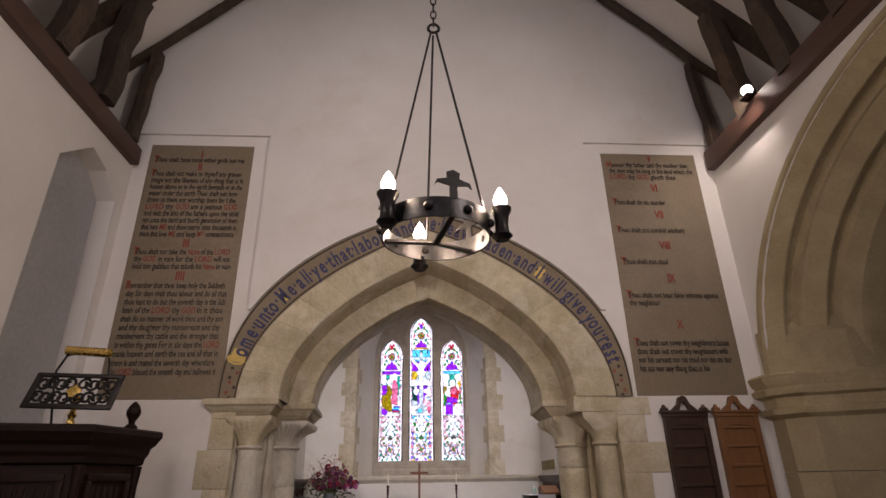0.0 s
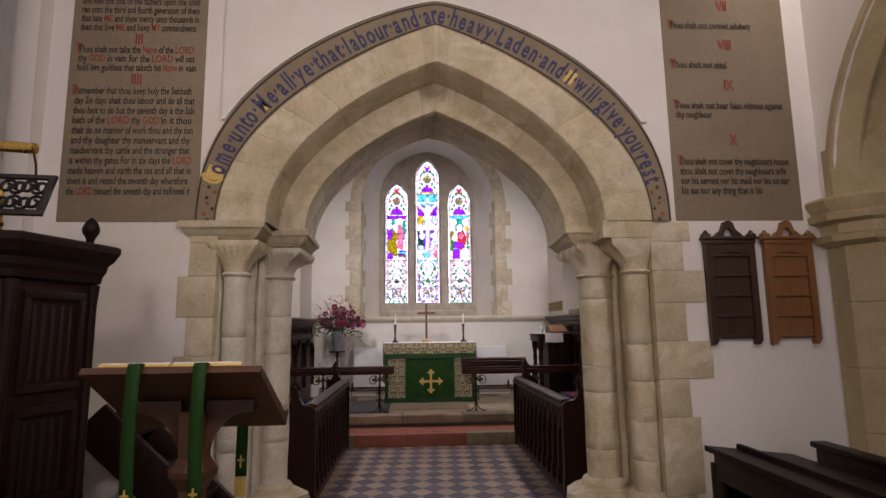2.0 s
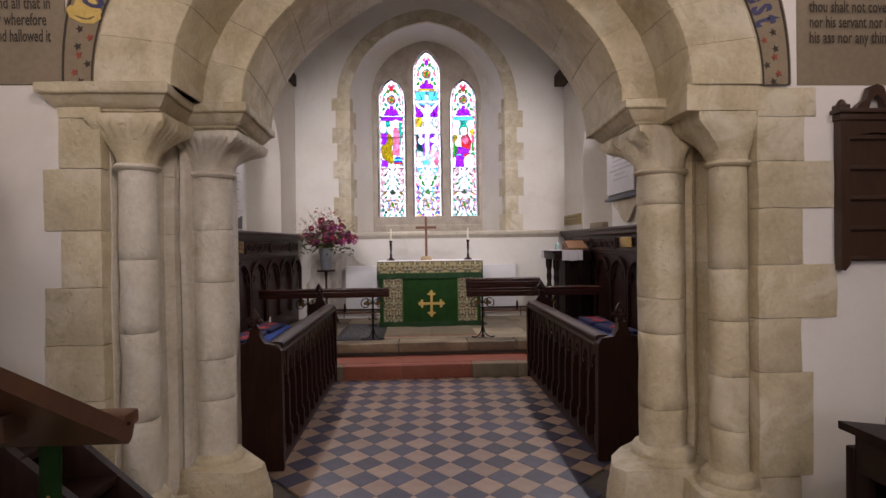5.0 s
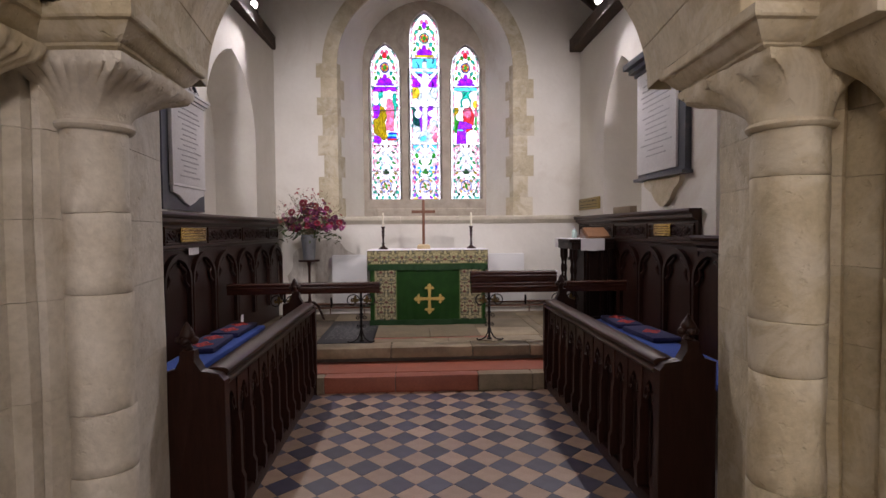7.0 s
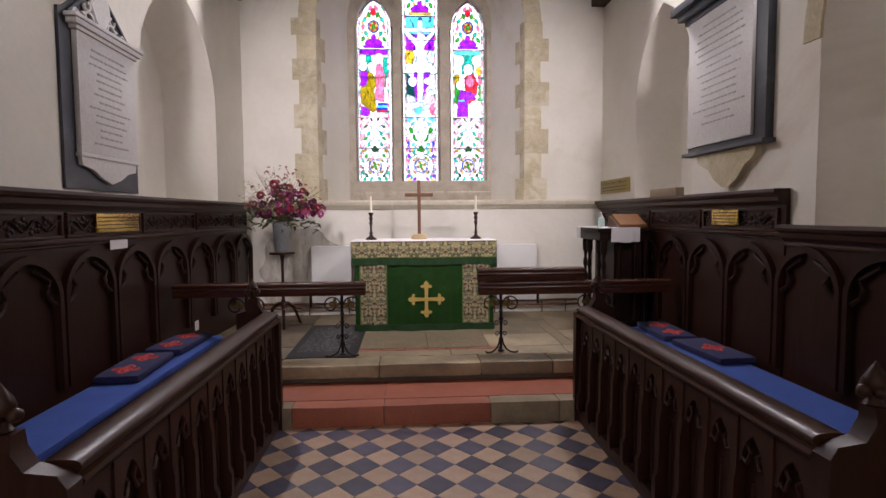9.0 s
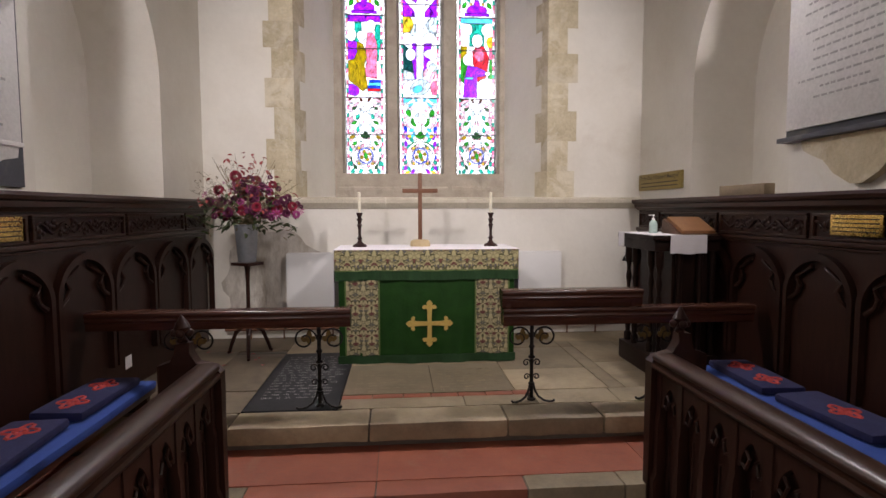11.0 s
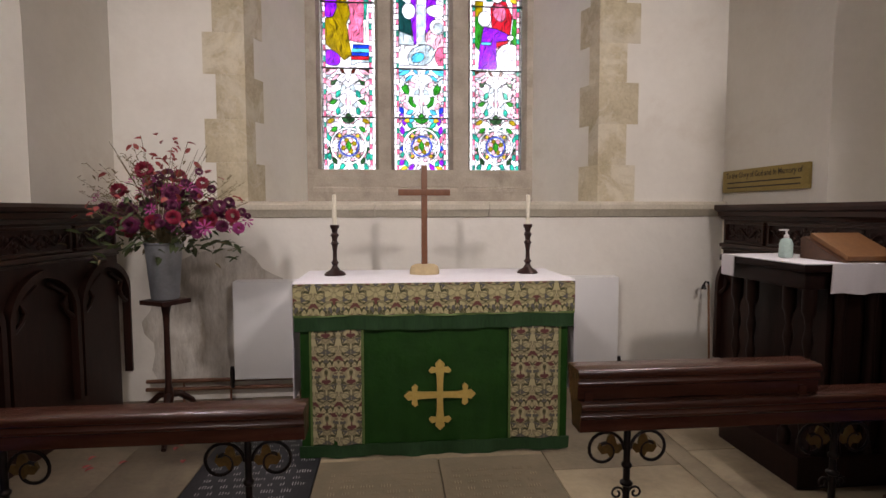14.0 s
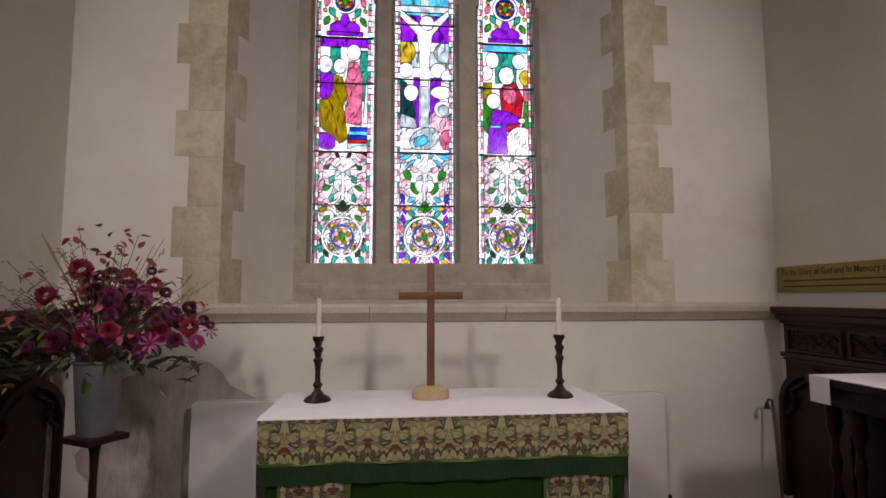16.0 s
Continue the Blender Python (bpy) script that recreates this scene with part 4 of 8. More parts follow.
# quoins of the east window on the wall face and up the splays
rng = random.Random(9)
z = 1.70
k = 0
while z < 3.86:
    h = rng.uniform(0.24, 0.31)
    if z + h > 3.86:
        h = 3.88 - z
    for s in (-1, 1):
        w = (0.30 if (k + (s > 0)) % 2 else 0.215) + rng.uniform(-0.02, 0.02)
        bm = bmesh.new()
        box(bm, WCX + s * 1.262, WCX + s * (1.262 + w), CY1 - 0.003, CY1 + 0.05, z + 0.0004, z + h - 0.0004, 0.0015)
        part("quoin", bm, STONE, wall_east)
        d = 0.10 if k % 2 else 0.20
        bm = bmesh.new()
        f0, f1 = 0.0, d / 0.78
        p0, p1 = WCX + s * 1.266, WCX + s * (1.266 - 0.296 * f1)
        prism(bm, [(p0 - s * 0.003, CY1 - 0.0025), (p1 - s * 0.003, CY1 + d), (p1 + s * 0.04, CY1 + d), (p0 + s * 0.04, CY1 - 0.0025)], "z", z + 0.0004, z + h - 0.0004)
        part("quoin", bm, STONE, wall_east)
    z += h
    k += 1
for k in range(18):
    arcs = [[(WCX + x, WS + zz) for x, zz in pointed(a, r, 18)] for a, r in ((1.262, WA - WS - 0.008), (1.47, WA - WS + 0.2))]
    bm = bmesh.new()
    i0, i1 = k * 2, k * 2 + 2
    pts = arcs[0][i0:i1 + 1] + arcs[1][i0:i1 + 1][::-1]
    prism(bm, pts, "y", CY1 - 0.005, CY1 + 0.05)
    part("voussoir", bm, STONE, wall_east)

# ---------------------------------------------------------------- stained glass
window = thing("stained_glass_window", "three-light stained glass window with coloured figures and leaf ornament", "window", (WCX, 11.88, 1.99))
CELL = 0.004


class Cartoon:
    """The drawing of one light on a fine lattice: each shape becomes a pane with lead round it."""

    def __init__(self, half, z0, outline):
        self.half, self.z0, self.unit = half, z0, half / 0.8
        top = max(p[1] for p in outline)
        nx, nz = int(2 * half / CELL) + 1, int((top - z0) / CELL) + 1
        self.x = (np.arange(nx) + 0.5) * CELL - nx * CELL / 2
        self.z = (np.arange(nz) + 0.5) * CELL
        self.X, self.Z = np.meshgrid(self.x, self.z)
        right = sorted((p[1] - z0, p[0]) for p in outline if p[0] >= -1e-6)
        self.wide = np.interp(self.Z, [p[0] for p in right], [p[1] for p in right])
        self.inside = np.abs(self.X) < self.wide
        self.ids = np.zeros(self.X.shape, int)
        self.cols = ["white"]
        self.folds = {}
        self.base, self.tall = 0.0, self.unit

    def put(self, mask, col, fold=0.0, lean=0.0):
        self.ids[mask & self.inside] = len(self.cols)
        if fold:
            self.folds[len(self.cols)] = (fold, lean)
        self.cols.append(col)

    def uv(self):
        return self.X / self.unit, (self.Z - self.base) / self.tall

    def oval(self, x, z, rx, rz, col, turn=0.0, fold=0.0, pair=False):
        U, V = self.uv()
        for sg in ((1, -1) if pair else (1,)):
            c, s = math.cos(radians(turn)), math.sin(radians(turn))
            a, b = U * sg - x, V - z
            self.put(((a * c + b * s) / rx) ** 2 + ((b * c - a * s) / rz) ** 2 < 1, col, fold)

    def leaf(self, x, z, rx, rz, col, turn=0.0, pair=True):
        """A pointed leaf: where two discs overlap."""
        U, V = self.uv()
        for sg in ((1, -1) if pair else (1,)):
            c, s = math.cos(radians(turn)), math.sin(radians(turn))
            a, b = U * sg - x, V - z
            p, q = (a * c + b * s) / rx, (b * c - a * s) / rz
            self.put(np.abs(p) < 1 - q * q, col)

    def patch(self, pts, col, fold=0.0, lean=0.0, pair=False):
        U, V = self.uv()
        for sg in ((1, -1) if pair else (1,)):
            odd = np.zeros(U.shape, bool)
            for (ax, az), (bx, bz) in zip(pts, pts[1:] + pts[:1]):
                if az == bz:
                    continue
                cross = (az > V) != (bz > V)
                odd ^= cross & (U * sg < (bx - ax) * (V - az) / (bz - az) + ax)
            self.put(odd, col, fold, lean)

    def block(self, x0, x1, z0, z1, col, fold=0.0, pair=False):
        self.patch([(x0, z0), (x1, z0), (x1, z1), (x0, z1)], col, fold, 0, pair)


def medallion(c, z, r, ring, petal, heart):
    c.oval(0, z, r * 1.3, r * 1.3, "white")
    c.oval(0, z, r, r * 1.05, ring)
    c.oval(0, z, r * 0.82, r * 0.87, "clear")
    for k in range(8):
        a = math.tau * (k + 0.5) / 8
        c.oval(r * 0.55 * math.cos(a), z + r * 0.58 * math.sin(a), r * 0.23, r * 0.23, petal if k % 2 else "yellow")
    c.leaf(0, z, r * 0.3, r * 0.52, heart, 0, False)


def ornament(c, centre):
    """Mirrored stem, straps, leaves and a medallion, three units high."""
    def strap(x, z, rx, rz, w=0.075, col="white"):
        c.oval(x, z, rx, rz, col, pair=x != 0)
        c.oval(x, z, rx - w, rz - w, "white", pair=x != 0)
    # small background pieces
    for k in range(22):
        for q in range(4):
            c.leaf(0.10 + 0.17 * q + 0.05 * (k % 2), 0.08 + 0.136 * k, 0.06, 0.085, ("white", "clear", "blush", "white", "white", "blush")[(k * 2 + q) % 6], (k * 53 + q * 71) % 180 - 90)
    strap(0.42, 0.20, 0.30, 0.26)
    strap(0.40, 1.28, 0.26, 0.24)
    strap(0.34, 1.86, 0.30, 0.28)
    strap(0.30, 2.36, 0.32, 0.26)
    side = (("teal", 0.20, 0.12, 30), ("deepgreen", 0.42, 0.28, -35), ("teal", 0.52, 0.10, 20), ("blush", 0.46, 0.46, 60), ("teal", 0.58, 0.42, -10), ("deepgreen", 0.56, 0.62, 25),
            ("teal", 0.60, 0.98, -20), ("blush", 0.50, 1.12, 30), ("green", 0.42, 1.22, 50), ("teal", 0.14, 1.20, -30), ("blush", 0.58, 1.36, -40), ("olive", 0.52, 1.46, 60),
            ("blush", 0.42, 1.68, 70), ("teal", 0.30, 1.76, 10), ("blush", 0.54, 1.82, -30), ("clear", 0.20, 1.96, 40), ("green", 0.44, 2.02, 65), ("blush", 0.56, 2.14, 20),
            ("teal", 0.30, 2.26, 25), ("blush", 0.46, 2.36, -45), ("clear", 0.14, 2.44, 30), ("deepgreen", 0.44, 2.60, 60), ("blush", 0.58, 2.58, -20), ("clear", 0.24, 2.66, -50))
    middle = (("purple", 0.30, 0.10, 30), ("yellow", 0.52, 0.06, 60), ("teal", 0.46, 0.22, -35), ("purple", 0.58, 0.26, 10), ("blush", 0.50, 0.40, 60), ("teal", 0.58, 0.50, -10), ("blue", 0.56, 0.66, 25),
              ("pink", 0.56, 0.92, -20), ("teal", 0.46, 1.08, 30), ("green", 0.26, 1.16, 50), ("purple", 0.56, 1.20, -10), ("teal", 0.34, 1.36, -40), ("purple", 0.50, 1.46, 0), ("yellow", 0.40, 1.50, 80), ("sky", 0.28, 1.54, 20),
              ("purple", 0.60, 1.62, 30), ("sky", 0.34, 1.74, 60), ("blue", 0.58, 1.80, -20), ("blush", 0.46, 1.92, -30), ("green", 0.26, 2.04, -25), ("blush", 0.54, 2.16, 20), ("clear", 0.14, 2.30, 25), ("green", 0.46, 2.42, -25), ("blush", 0.28, 2.56, -45), ("clear", 0.56, 2.62, -20))
    for col, x, z, turn in (middle if centre else side):
        w = 0.105 if (centre and col == "green") else 0.07
        c.leaf(x, z, w, w * 1.9, col, turn)
    for z, x in ((0.56, 0.62), (1.60, 0.60), (1.94, 0.60), (2.28, 0.60)):
        c.oval(x, z, 0.045, 0.045, "blush", pair=True)
    # heart of pale petals and the stem
    c.oval(0.11, 2.10, 0.13, 0.17, "white", -30, pair=True)
    c.leaf(0, 2.02, 0.09, 0.17, "blush", 0, False)
    c.block(-0.035, 0.035, 0.0, 2.6, "white")
    # strap ring round the medallion
    U, V = c.uv()
    far = np.hypot(U, V - 0.73)
    c.put((far > 0.49) & (far < 0.55), "white")
    for k in range(8):
        a = math.tau * k / 8
        c.leaf(0.40 * math.cos(a), 0.73 + 0.40 * math.sin(a), 0.10, 0.12, ("white", "blush")[k % 2], math.degrees(a) + 45, False)
    for k in range(12):
        a = math.tau * (k + 0.5) / 12
        c.leaf(0.43 * math.cos(a), 0.73 + 0.42 * math.sin(a), 0.05, 0.085, ("white", "teal", "white", "blush", "deepgreen", "white")[k % 6], math.degrees(a), False)
    for sx in (-1, 1):
        for sz in (-1, 1):
            c.oval(sx * 0.27, 0.73 + sz * 0.30, 0.055, 0.055, "yellow")
    c.oval(0, 0.73, 0.335, 0.345, "white")
    c.oval(0, 0.73, 0.31, 0.32, "bluish")
    c.oval(0, 0.73, 0.262, 0.27, "white")
    for k in range(8):
        a = math.tau * (k + 0.5) / 8
        c.oval(0.17 * math.cos(a), 0.73 + 0.17 * math.sin(a), 0.075, 0.075, "blush" if k % 2 else "olive")
    c.leaf(0, 0.73, 0.075, 0.16, "green", 0, False)
    # trefoil leaf at the bar
    c.leaf(0, 1.54, 0.10, 0.17, "green" if centre else "deepgreen", 0, False)
    c.leaf(0.10, 1.49, 0.06, 0.14, "green" if centre else "deepgreen", -55)
    # curved band at the head
    top = "sky" if centre else "blush"
    c.patch([(-0.8, 3.0), (0.8, 3.0), (0.45, 2.76), (0.1, 2.52), (0, 2.44), (-0.1, 2.52), (-0.45, 2.76)], "white", 0)
    for x, z, w, h, col, turn in ((0.50, 2.90, 0.07, 0.2, top, 70), (0.26, 2.86, 0.06, 0.18, "white", 45), (0.36, 2.74, 0.05, 0.16, top, 50), (0.12, 2.70, 0.05, 0.16, "white", 40), (0.62, 2.95, 0.05, 0.10, "sky" if centre else "brown", 80), (0.16, 2.92, 0.05, 0.10, "sky" if centre else "brown", -40)):
        c.leaf(x, z, w, h, col, turn)
    c.leaf(0, 2.76, 0.08, 0.16, "white", 0, False)


def folk_left(c):
    c.block(-0.8, 0.8, 2.68, 2.9, "purple", 0.16)
    c.block(-0.38, -0.1, 1.9, 2.66, "teal", 0.1)
    c.block(0.42, 0.8, 1.3, 2.6, "teal", 0.12)
    c.patch([(0.02, 0.75), (0.48, 0.68), (0.5, 1.9), (0.36, 2.3), (0.12, 2.3), (0.05, 1.8)], "pink", 0.11)
    c.oval(0.25, 2.55, 0.19, 0.21, "white")
    c.oval(0.22, 2.0, 0.12, 0.16, "pink")
    c.patch([(0.52, 0.75), (0.72, 0.75), (0.8, 1.7), (0.6, 1.75)], "white")
    c.oval(-0.12, 2.18, 0.17, 0.19, "white")
    c.patch([(-0.28, 1.2), (0.08, 1.2), (0.02, 2.0), (-0.22, 2.0)], "white", 0.1)
    c.oval(-0.52, 1.7, 0.3, 0.36, "purple", 0, 0.12)
    c.patch([(-0.3, 1.98), (-0.05, 1.9), (0.1, 1.45), (-0.02, 1.2), (0.12, 0.36), (-0.1, 0.22), (-0.76, 0.72), (-0.7, 1.3), (-0.42, 1.36), (-0.3, 1.6)], "olive", 0.13, 0.35)
    c.oval(-0.52, 2.22, 0.2, 0.22, "white")
    c.oval(-0.5, 0.28, 0.3, 0.2, "purple", -20, 0.1)
    for k in range(4):
        c.block(0.1 + 0.02 * k, 0.8, 0.24 + 0.1 * k, 0.34 + 0.1 * k, ("red", "blue", "sky", "blue")[k])
    c.block(0.1, 0.8, 0.1, 0.24, "clear")
    c.oval(0.5, 0.08, 0.3, 0.1, "white")


def folk_right(c):
    c.block(-0.8, 0.8, 2.72, 2.9, "sky")
    c.block(-0.3, 0.3, 1.9, 2.7, "teal", 0.2)
    c.patch([(-0.8, 0.9), (-0.45, 0.9), (-0.4, 1.9), (-0.8, 1.9)], "olive", 0.12)
    c.patch([(-0.18, 1.7), (0.0, 1.95), (0.3, 1.9), (0.5, 1.5), (0.42, 0.9), (0.2, 0.45), (-0.1, 0.8)], "red", 0.13, -0.3)
    c.oval(0.1, 1.6, 0.2, 0.25, "pink", 20, 0.1)
    c.patch([(0.42, 0.55), (0.8, 0.55), (0.8, 1.5), (0.55, 1.6)], "green", 0.12, 0.2)
    c.patch([(0.5, 1.45), (0.8, 1.4), (0.8, 1.9), (0.5, 1.9)], "pink", 0.1)
    for x, z, r, col in ((-0.55, 2.15, 0.18, "white"), (-0.38, 2.5, 0.2, "white"), (0.38, 2.48, 0.19, "white"), (0.02, 2.1, 0.22, "white"), (0.58, 2.05, 0.19, "yellow")):
        c.oval(x, z, r, r * 1.08, col)
    c.oval(0.4, 0.35, 0.42, 0.42, "white", 0, 0.12)
    c.oval(-0.5, 1.0, 0.27, 0.48, "green", 15, 0.12)
    c.patch([(-0.38, 1.22), (0.05, 1.15), (0.4, 1.0), (0.38, 0.86), (0.0, 0.8), (0.02, 0.06), (-0.55, 0.06), (-0.5, 0.7)], "purple", 0.12, -0.2)
    c.oval(-0.36, 1.42, 0.2, 0.21, "white")
    c.oval(0.44, 0.93, 0.1, 0.07, "white")
    c.block(-0.45, -0.15, 0.72, 0.8, "sky")


def folk_middle(c):
    c.block(-0.8, 0.8, 2.5, 2.95, "clear", 0.3)
    c.oval(-0.55, 2.95, 0.3, 0.35, "yellow", 0, 0.2)
    c.oval(0.55, 2.95, 0.3, 0.3, "clear", 0, 0.2)
    c.block(-0.8, 0.8, 3.25, 4.02, "purple", 0.4)
    c.block(-0.8, 0.8, 4.02, 4.86, "sky", 0.5)
    c.block(-0.11, 0.11, 0.75, 4.7, "clear")
    c.block(-0.8, 0.8, 4.12, 4.32, "clear")
    c.patch([(-0.8, 4.3), (-0.8, 4.15), (-0.2, 3.45), (-0.14, 2.9), (-0.12, 1.95), (0.1, 1.95), (0.14, 2.9), (0.2, 3.45), (0.74, 4.15), (0.74, 4.3), (0.1, 3.75), (-0.1, 3.75)], "white")
    c.oval(0.06, 3.82, 0.19, 0.22, "white")
    c.patch([(-0.3, 0.75), (-0.14, 0.75), (-0.14, 2.2), (-0.3, 2.2)], "purple", 0.08)
    c.patch([(0.13, 0.9), (0.35, 0.9), (0.45, 2.2), (0.15, 2.2)], "purple", 0.09)
    c.patch([(0.6, 1.1), (0.8, 1.1), (0.8, 2.25), (0.68, 2.25)], "red", 0.1)
    c.patch([(-0.78, 0.75), (-0.2, 0.72), (-0.3, 1.5), (-0.78, 1.6)], "clear", 0.11, 0.3)
    c.patch([(-0.78, 1.2), (-0.25, 1.0), (-0.3, 1.5), (-0.45, 2.0), (-0.75, 2.25)], "dark", 0.14, 0.4)
    for x, z, rx, rz in ((-0.5, 2.4, 0.2, 0.22), (-0.36, 1.75, 0.19, 0.24), (0.36, 2.42, 0.2, 0.22), (0.62, 2.25, 0.18, 0.2), (0.45, 1.78, 0.3, 0.19)):
        c.oval(x, z, rx, rz, "white")
    c.oval(0.48, 0.95, 0.36, 0.34, "blush", 0, 0.11)
    c.oval(0.48, 1.3, 0.23, 0.24, "white")
    c.oval(0.5, 1.26, 0.14, 0.16, "clear")
    c.oval(-0.5, 0.4, 0.35, 0.34, "white", 0, 0.2)
    c.oval(0.0, 0.42, 0.42, 0.3, "clear", 30, 0.1)
    c.oval(-0.1, 0.36, 0.2, 0.14, "sky", 30, 0.1)
    c.oval(0.6, 0.4, 0.2, 0.3, "pink", 0, 0.1)
    c.block(-0.8, 0.8, 0.0, 0.12, "white")


def canopy(c, side):
    """The head of a light: a little dome, a medallion and leaves."""
    c.oval(0.0, 0.3, 0.42, 0.22, "purple")
    c.block(-0.5, 0.5, 0.08, 0.2, "purple" if side else "yellow", 0.14)
    c.leaf(0, 0.55, 0.12, 0.22, "purple", 0, False)
    for x, z, col, t in ((0.5, 0.5, "green", 30), (0.35, 0.75, "teal", -30), (0.5, 1.05, "pink", 20), (0.42, 1.4, "teal", 40), (0.2, 1.62, "green", -20), (0.14, 1.95, "pink", 30)):
        c.leaf(x, z, 0.085, 0.16, col, t)
    for x, z in ((0.25, 0.55), (0.55, 0.8), (0.5, 1.25), (0.3, 1.55)):
        c.oval(x, z, 0.055, 0.055, "yellow", pair=True)
    medallion(c, 1.08, 0.28, "blue" if side else "teal", "red", "green")
    c.leaf(0, 1.75, 0.13, 0.2, "red" if side else "purple", 0, False)


for li, (cx, half, z0, top) in enumerate(LIGHTS):
    light = part("light", prism(bmesh.new(), [(cx - half, z0 - 0.004), (cx + half, z0 - 0.004), (cx + half, z0 - 0.001), (cx - half, z0 - 0.001)], "y", 11.87, 11.89), LEAD, window, "lancet of leaded coloured glass")
    rise = half * 1.55
    outline = [(-half, z0)] + [(x, top - rise + z) for x, z in pointed(half, rise, 8)] + [(half, z0)]
    s1, s2 = (2.86, 4.22) if li == 1 else (2.855, 3.77)
    c = Cartoon(half, z0, outline)
    # the plain ground, cut into courses
    for k in range(16):
        c.put((c.Z > k * 0.19) & (c.Z <= (k + 1) * 0.19), "white")
    c.tall = (s1 - z0) / 3.0
    ornament(c, li == 1)
    c.base, c.tall = s1 - z0, (s2 - s1) / (4.86 if li == 1 else 2.9)
    c.put((c.Z > c.base) & (c.Z < s2 - z0), "white")
    (folk_left, folk_middle, folk_right)[li](c)
    c.base, c.tall = s2 - z0, c.unit
    c.put(c.Z > c.base, "white")
    canopy(c, li != 1)
    # border: a coloured strip, then small clear squares along the stone
    edge = c.wide - np.abs(c.X)
    for sg in (-1, 1):
        for k in range(int((top - z0) / 0.046)):
            row = (c.X * sg > 0) & (c.Z > k * 0.046) & (c.Z <= (k + 1) * 0.046)
            c.put(row & (edge < 0.044), ("blush", "pink", "teal", "white", "pink", "white")[(k + li) % 6])
            c.put(row & (edge < 0.023), "white")
    ids = np.where(c.inside, c.ids, -1)
    lead = np.zeros(ids.shape, bool)
    lead[:, :-1] |= ids[:, :-1] != ids[:, 1:]
    lead[:-1, :] |= ids[:-1, :] != ids[1:, :]
    lead &= c.inside
    kind = ids * 2
    for n, (gap, lean) in c.folds.items():
        ph = (c.X + lean * c.Z + 0.016 * np.sin(c.Z * 19 + n) + 0.010 * np.sin(c.Z * 47 + c.X * 60 + 2 * n)) / (gap * c.unit * 0.85)
        width = 0.20 + 0.16 * np.sin(c.Z * 31 + 5 * np.floor(ph) + n)
        kind[(ids == n) & (ph - np.floor(ph) < width)] += 1
    kind[lead] = -1
    kind[~c.inside] = -2
    pieces = {}
    for r in range(kind.shape[0]):
        row = kind[r]
        cuts = [0] + [int(q) + 1 for q in np.nonzero(row[1:] != row[:-1])[0]] + [len(row)]
        za = z0 + r * CELL
        for a, b in zip(cuts, cuts[1:]):
            if row[a] > -2:
                xa, xb = cx + c.x[a] - CELL / 2, cx + c.x[b - 1] + CELL / 2
                pieces.setdefault(int(row[a]), []).append((xa, xb, za, za + CELL))
    leads, border = bmesh.new(), {}
    for key, runs in pieces.items():
        if key == -1:
            ya, yb, bm = 11.877, 11.888, leads
        else:
            col = c.cols[key // 2] + ("_deep" if key % 2 else "")
            ya, yb = 11.880, 11.884
            small = len(runs) * (runs[0][1] - runs[0][0]) < 0.35
            bm = border.setdefault(col, bmesh.new()) if small and c.cols[key // 2] == "white" else bmesh.new()
        for xa, xb, za, zb in runs:
            va = [bm.verts.new((x, ya, z)) for x, z in ((xa, za), (xb, za), (xb, zb), (xa, zb))]
            vb = [bm.verts.new((x, yb, z)) for x, z in ((xa, za), (xb, za), (xb, zb), (xa, zb))]
            bm.faces.new(va)
            bm.faces.new(vb[::-1])
            if key == -1:
                for m in range(4):
                    bm.faces.new((va[m], va[(m + 1) % 4], vb[(m + 1) % 4], vb[m]))
        if key >= 0 and bm not in border.values():
            part("pane", bm, GLASS[col], light, smooth=0)
    for col, bm in border.items():
        tagged(part("border_glass", bm, GLASS[col], light, smooth=0), kind="stuff")
    part("lead_cames", leads, LEAD, light, smooth=0)
    for zb in ([2.44, s1, 3.4, s2] if li != 1 else [2.44, s1, 3.45, 3.9, s2]):
        bm = bmesh.new()
        box(bm, cx - half, cx + half, 11.866, 11.876, zb - 0.005, zb + 0.005)
        part("saddle_bar", bm, LEAD, light)

# ---------------------------------------------------------------- chancel floor
floor_ob = bpy.data.objects["floor"]
bm = bmesh.new()
box(bm, CX0 - 0.02, CX1 + 0.02, 8.165, 8.74, -0.02, 0.14)
box(bm, CX0 - 0.02, CX1 + 0.02, 8.74, CY1 + 0.02, -0.02, 0.285)
structure("floor_sanctuary_bed", bm, GROUT, "bedding of the sanctuary steps", "floor")
rng = random.Random(3)
xs = [CX0 + 0.01, -1.02, -0.36, 0.42, 0.93, CX1 - 0.01]
for i, (a, b) in enumerate(zip(xs, xs[1:])):
    bm = bmesh.new()
    box(bm, a + 0.003, b - 0.003, 8.15, 8.30, -0.01, 0.148 + rng.uniform(-0.002, 0.002), 0.008)
    bmesh.ops.subdivide_edges(bm, edges=[e for e in bm.edges if e.calc_length() > 0.3], cuts=5)
    rough_up(bm, 0.004, 6)
    part("step_stone", bm, RED_PAINT if i in (1, 2) else FLAG, floor_ob, "worn red-painted step" if i in (1, 2) else "")
for a, b in ((CX0 + 0.01, -0.36), (-0.36, 1.15), (1.15, CX1 - 0.01)):
    bm = bmesh.new()
    box(bm, a + 0.002, b - 0.002, 8.302, 8.76, 0.12, 0.149)
    part("step_tread", bm, RED_PAINT, floor_ob, "worn red-painted tread")


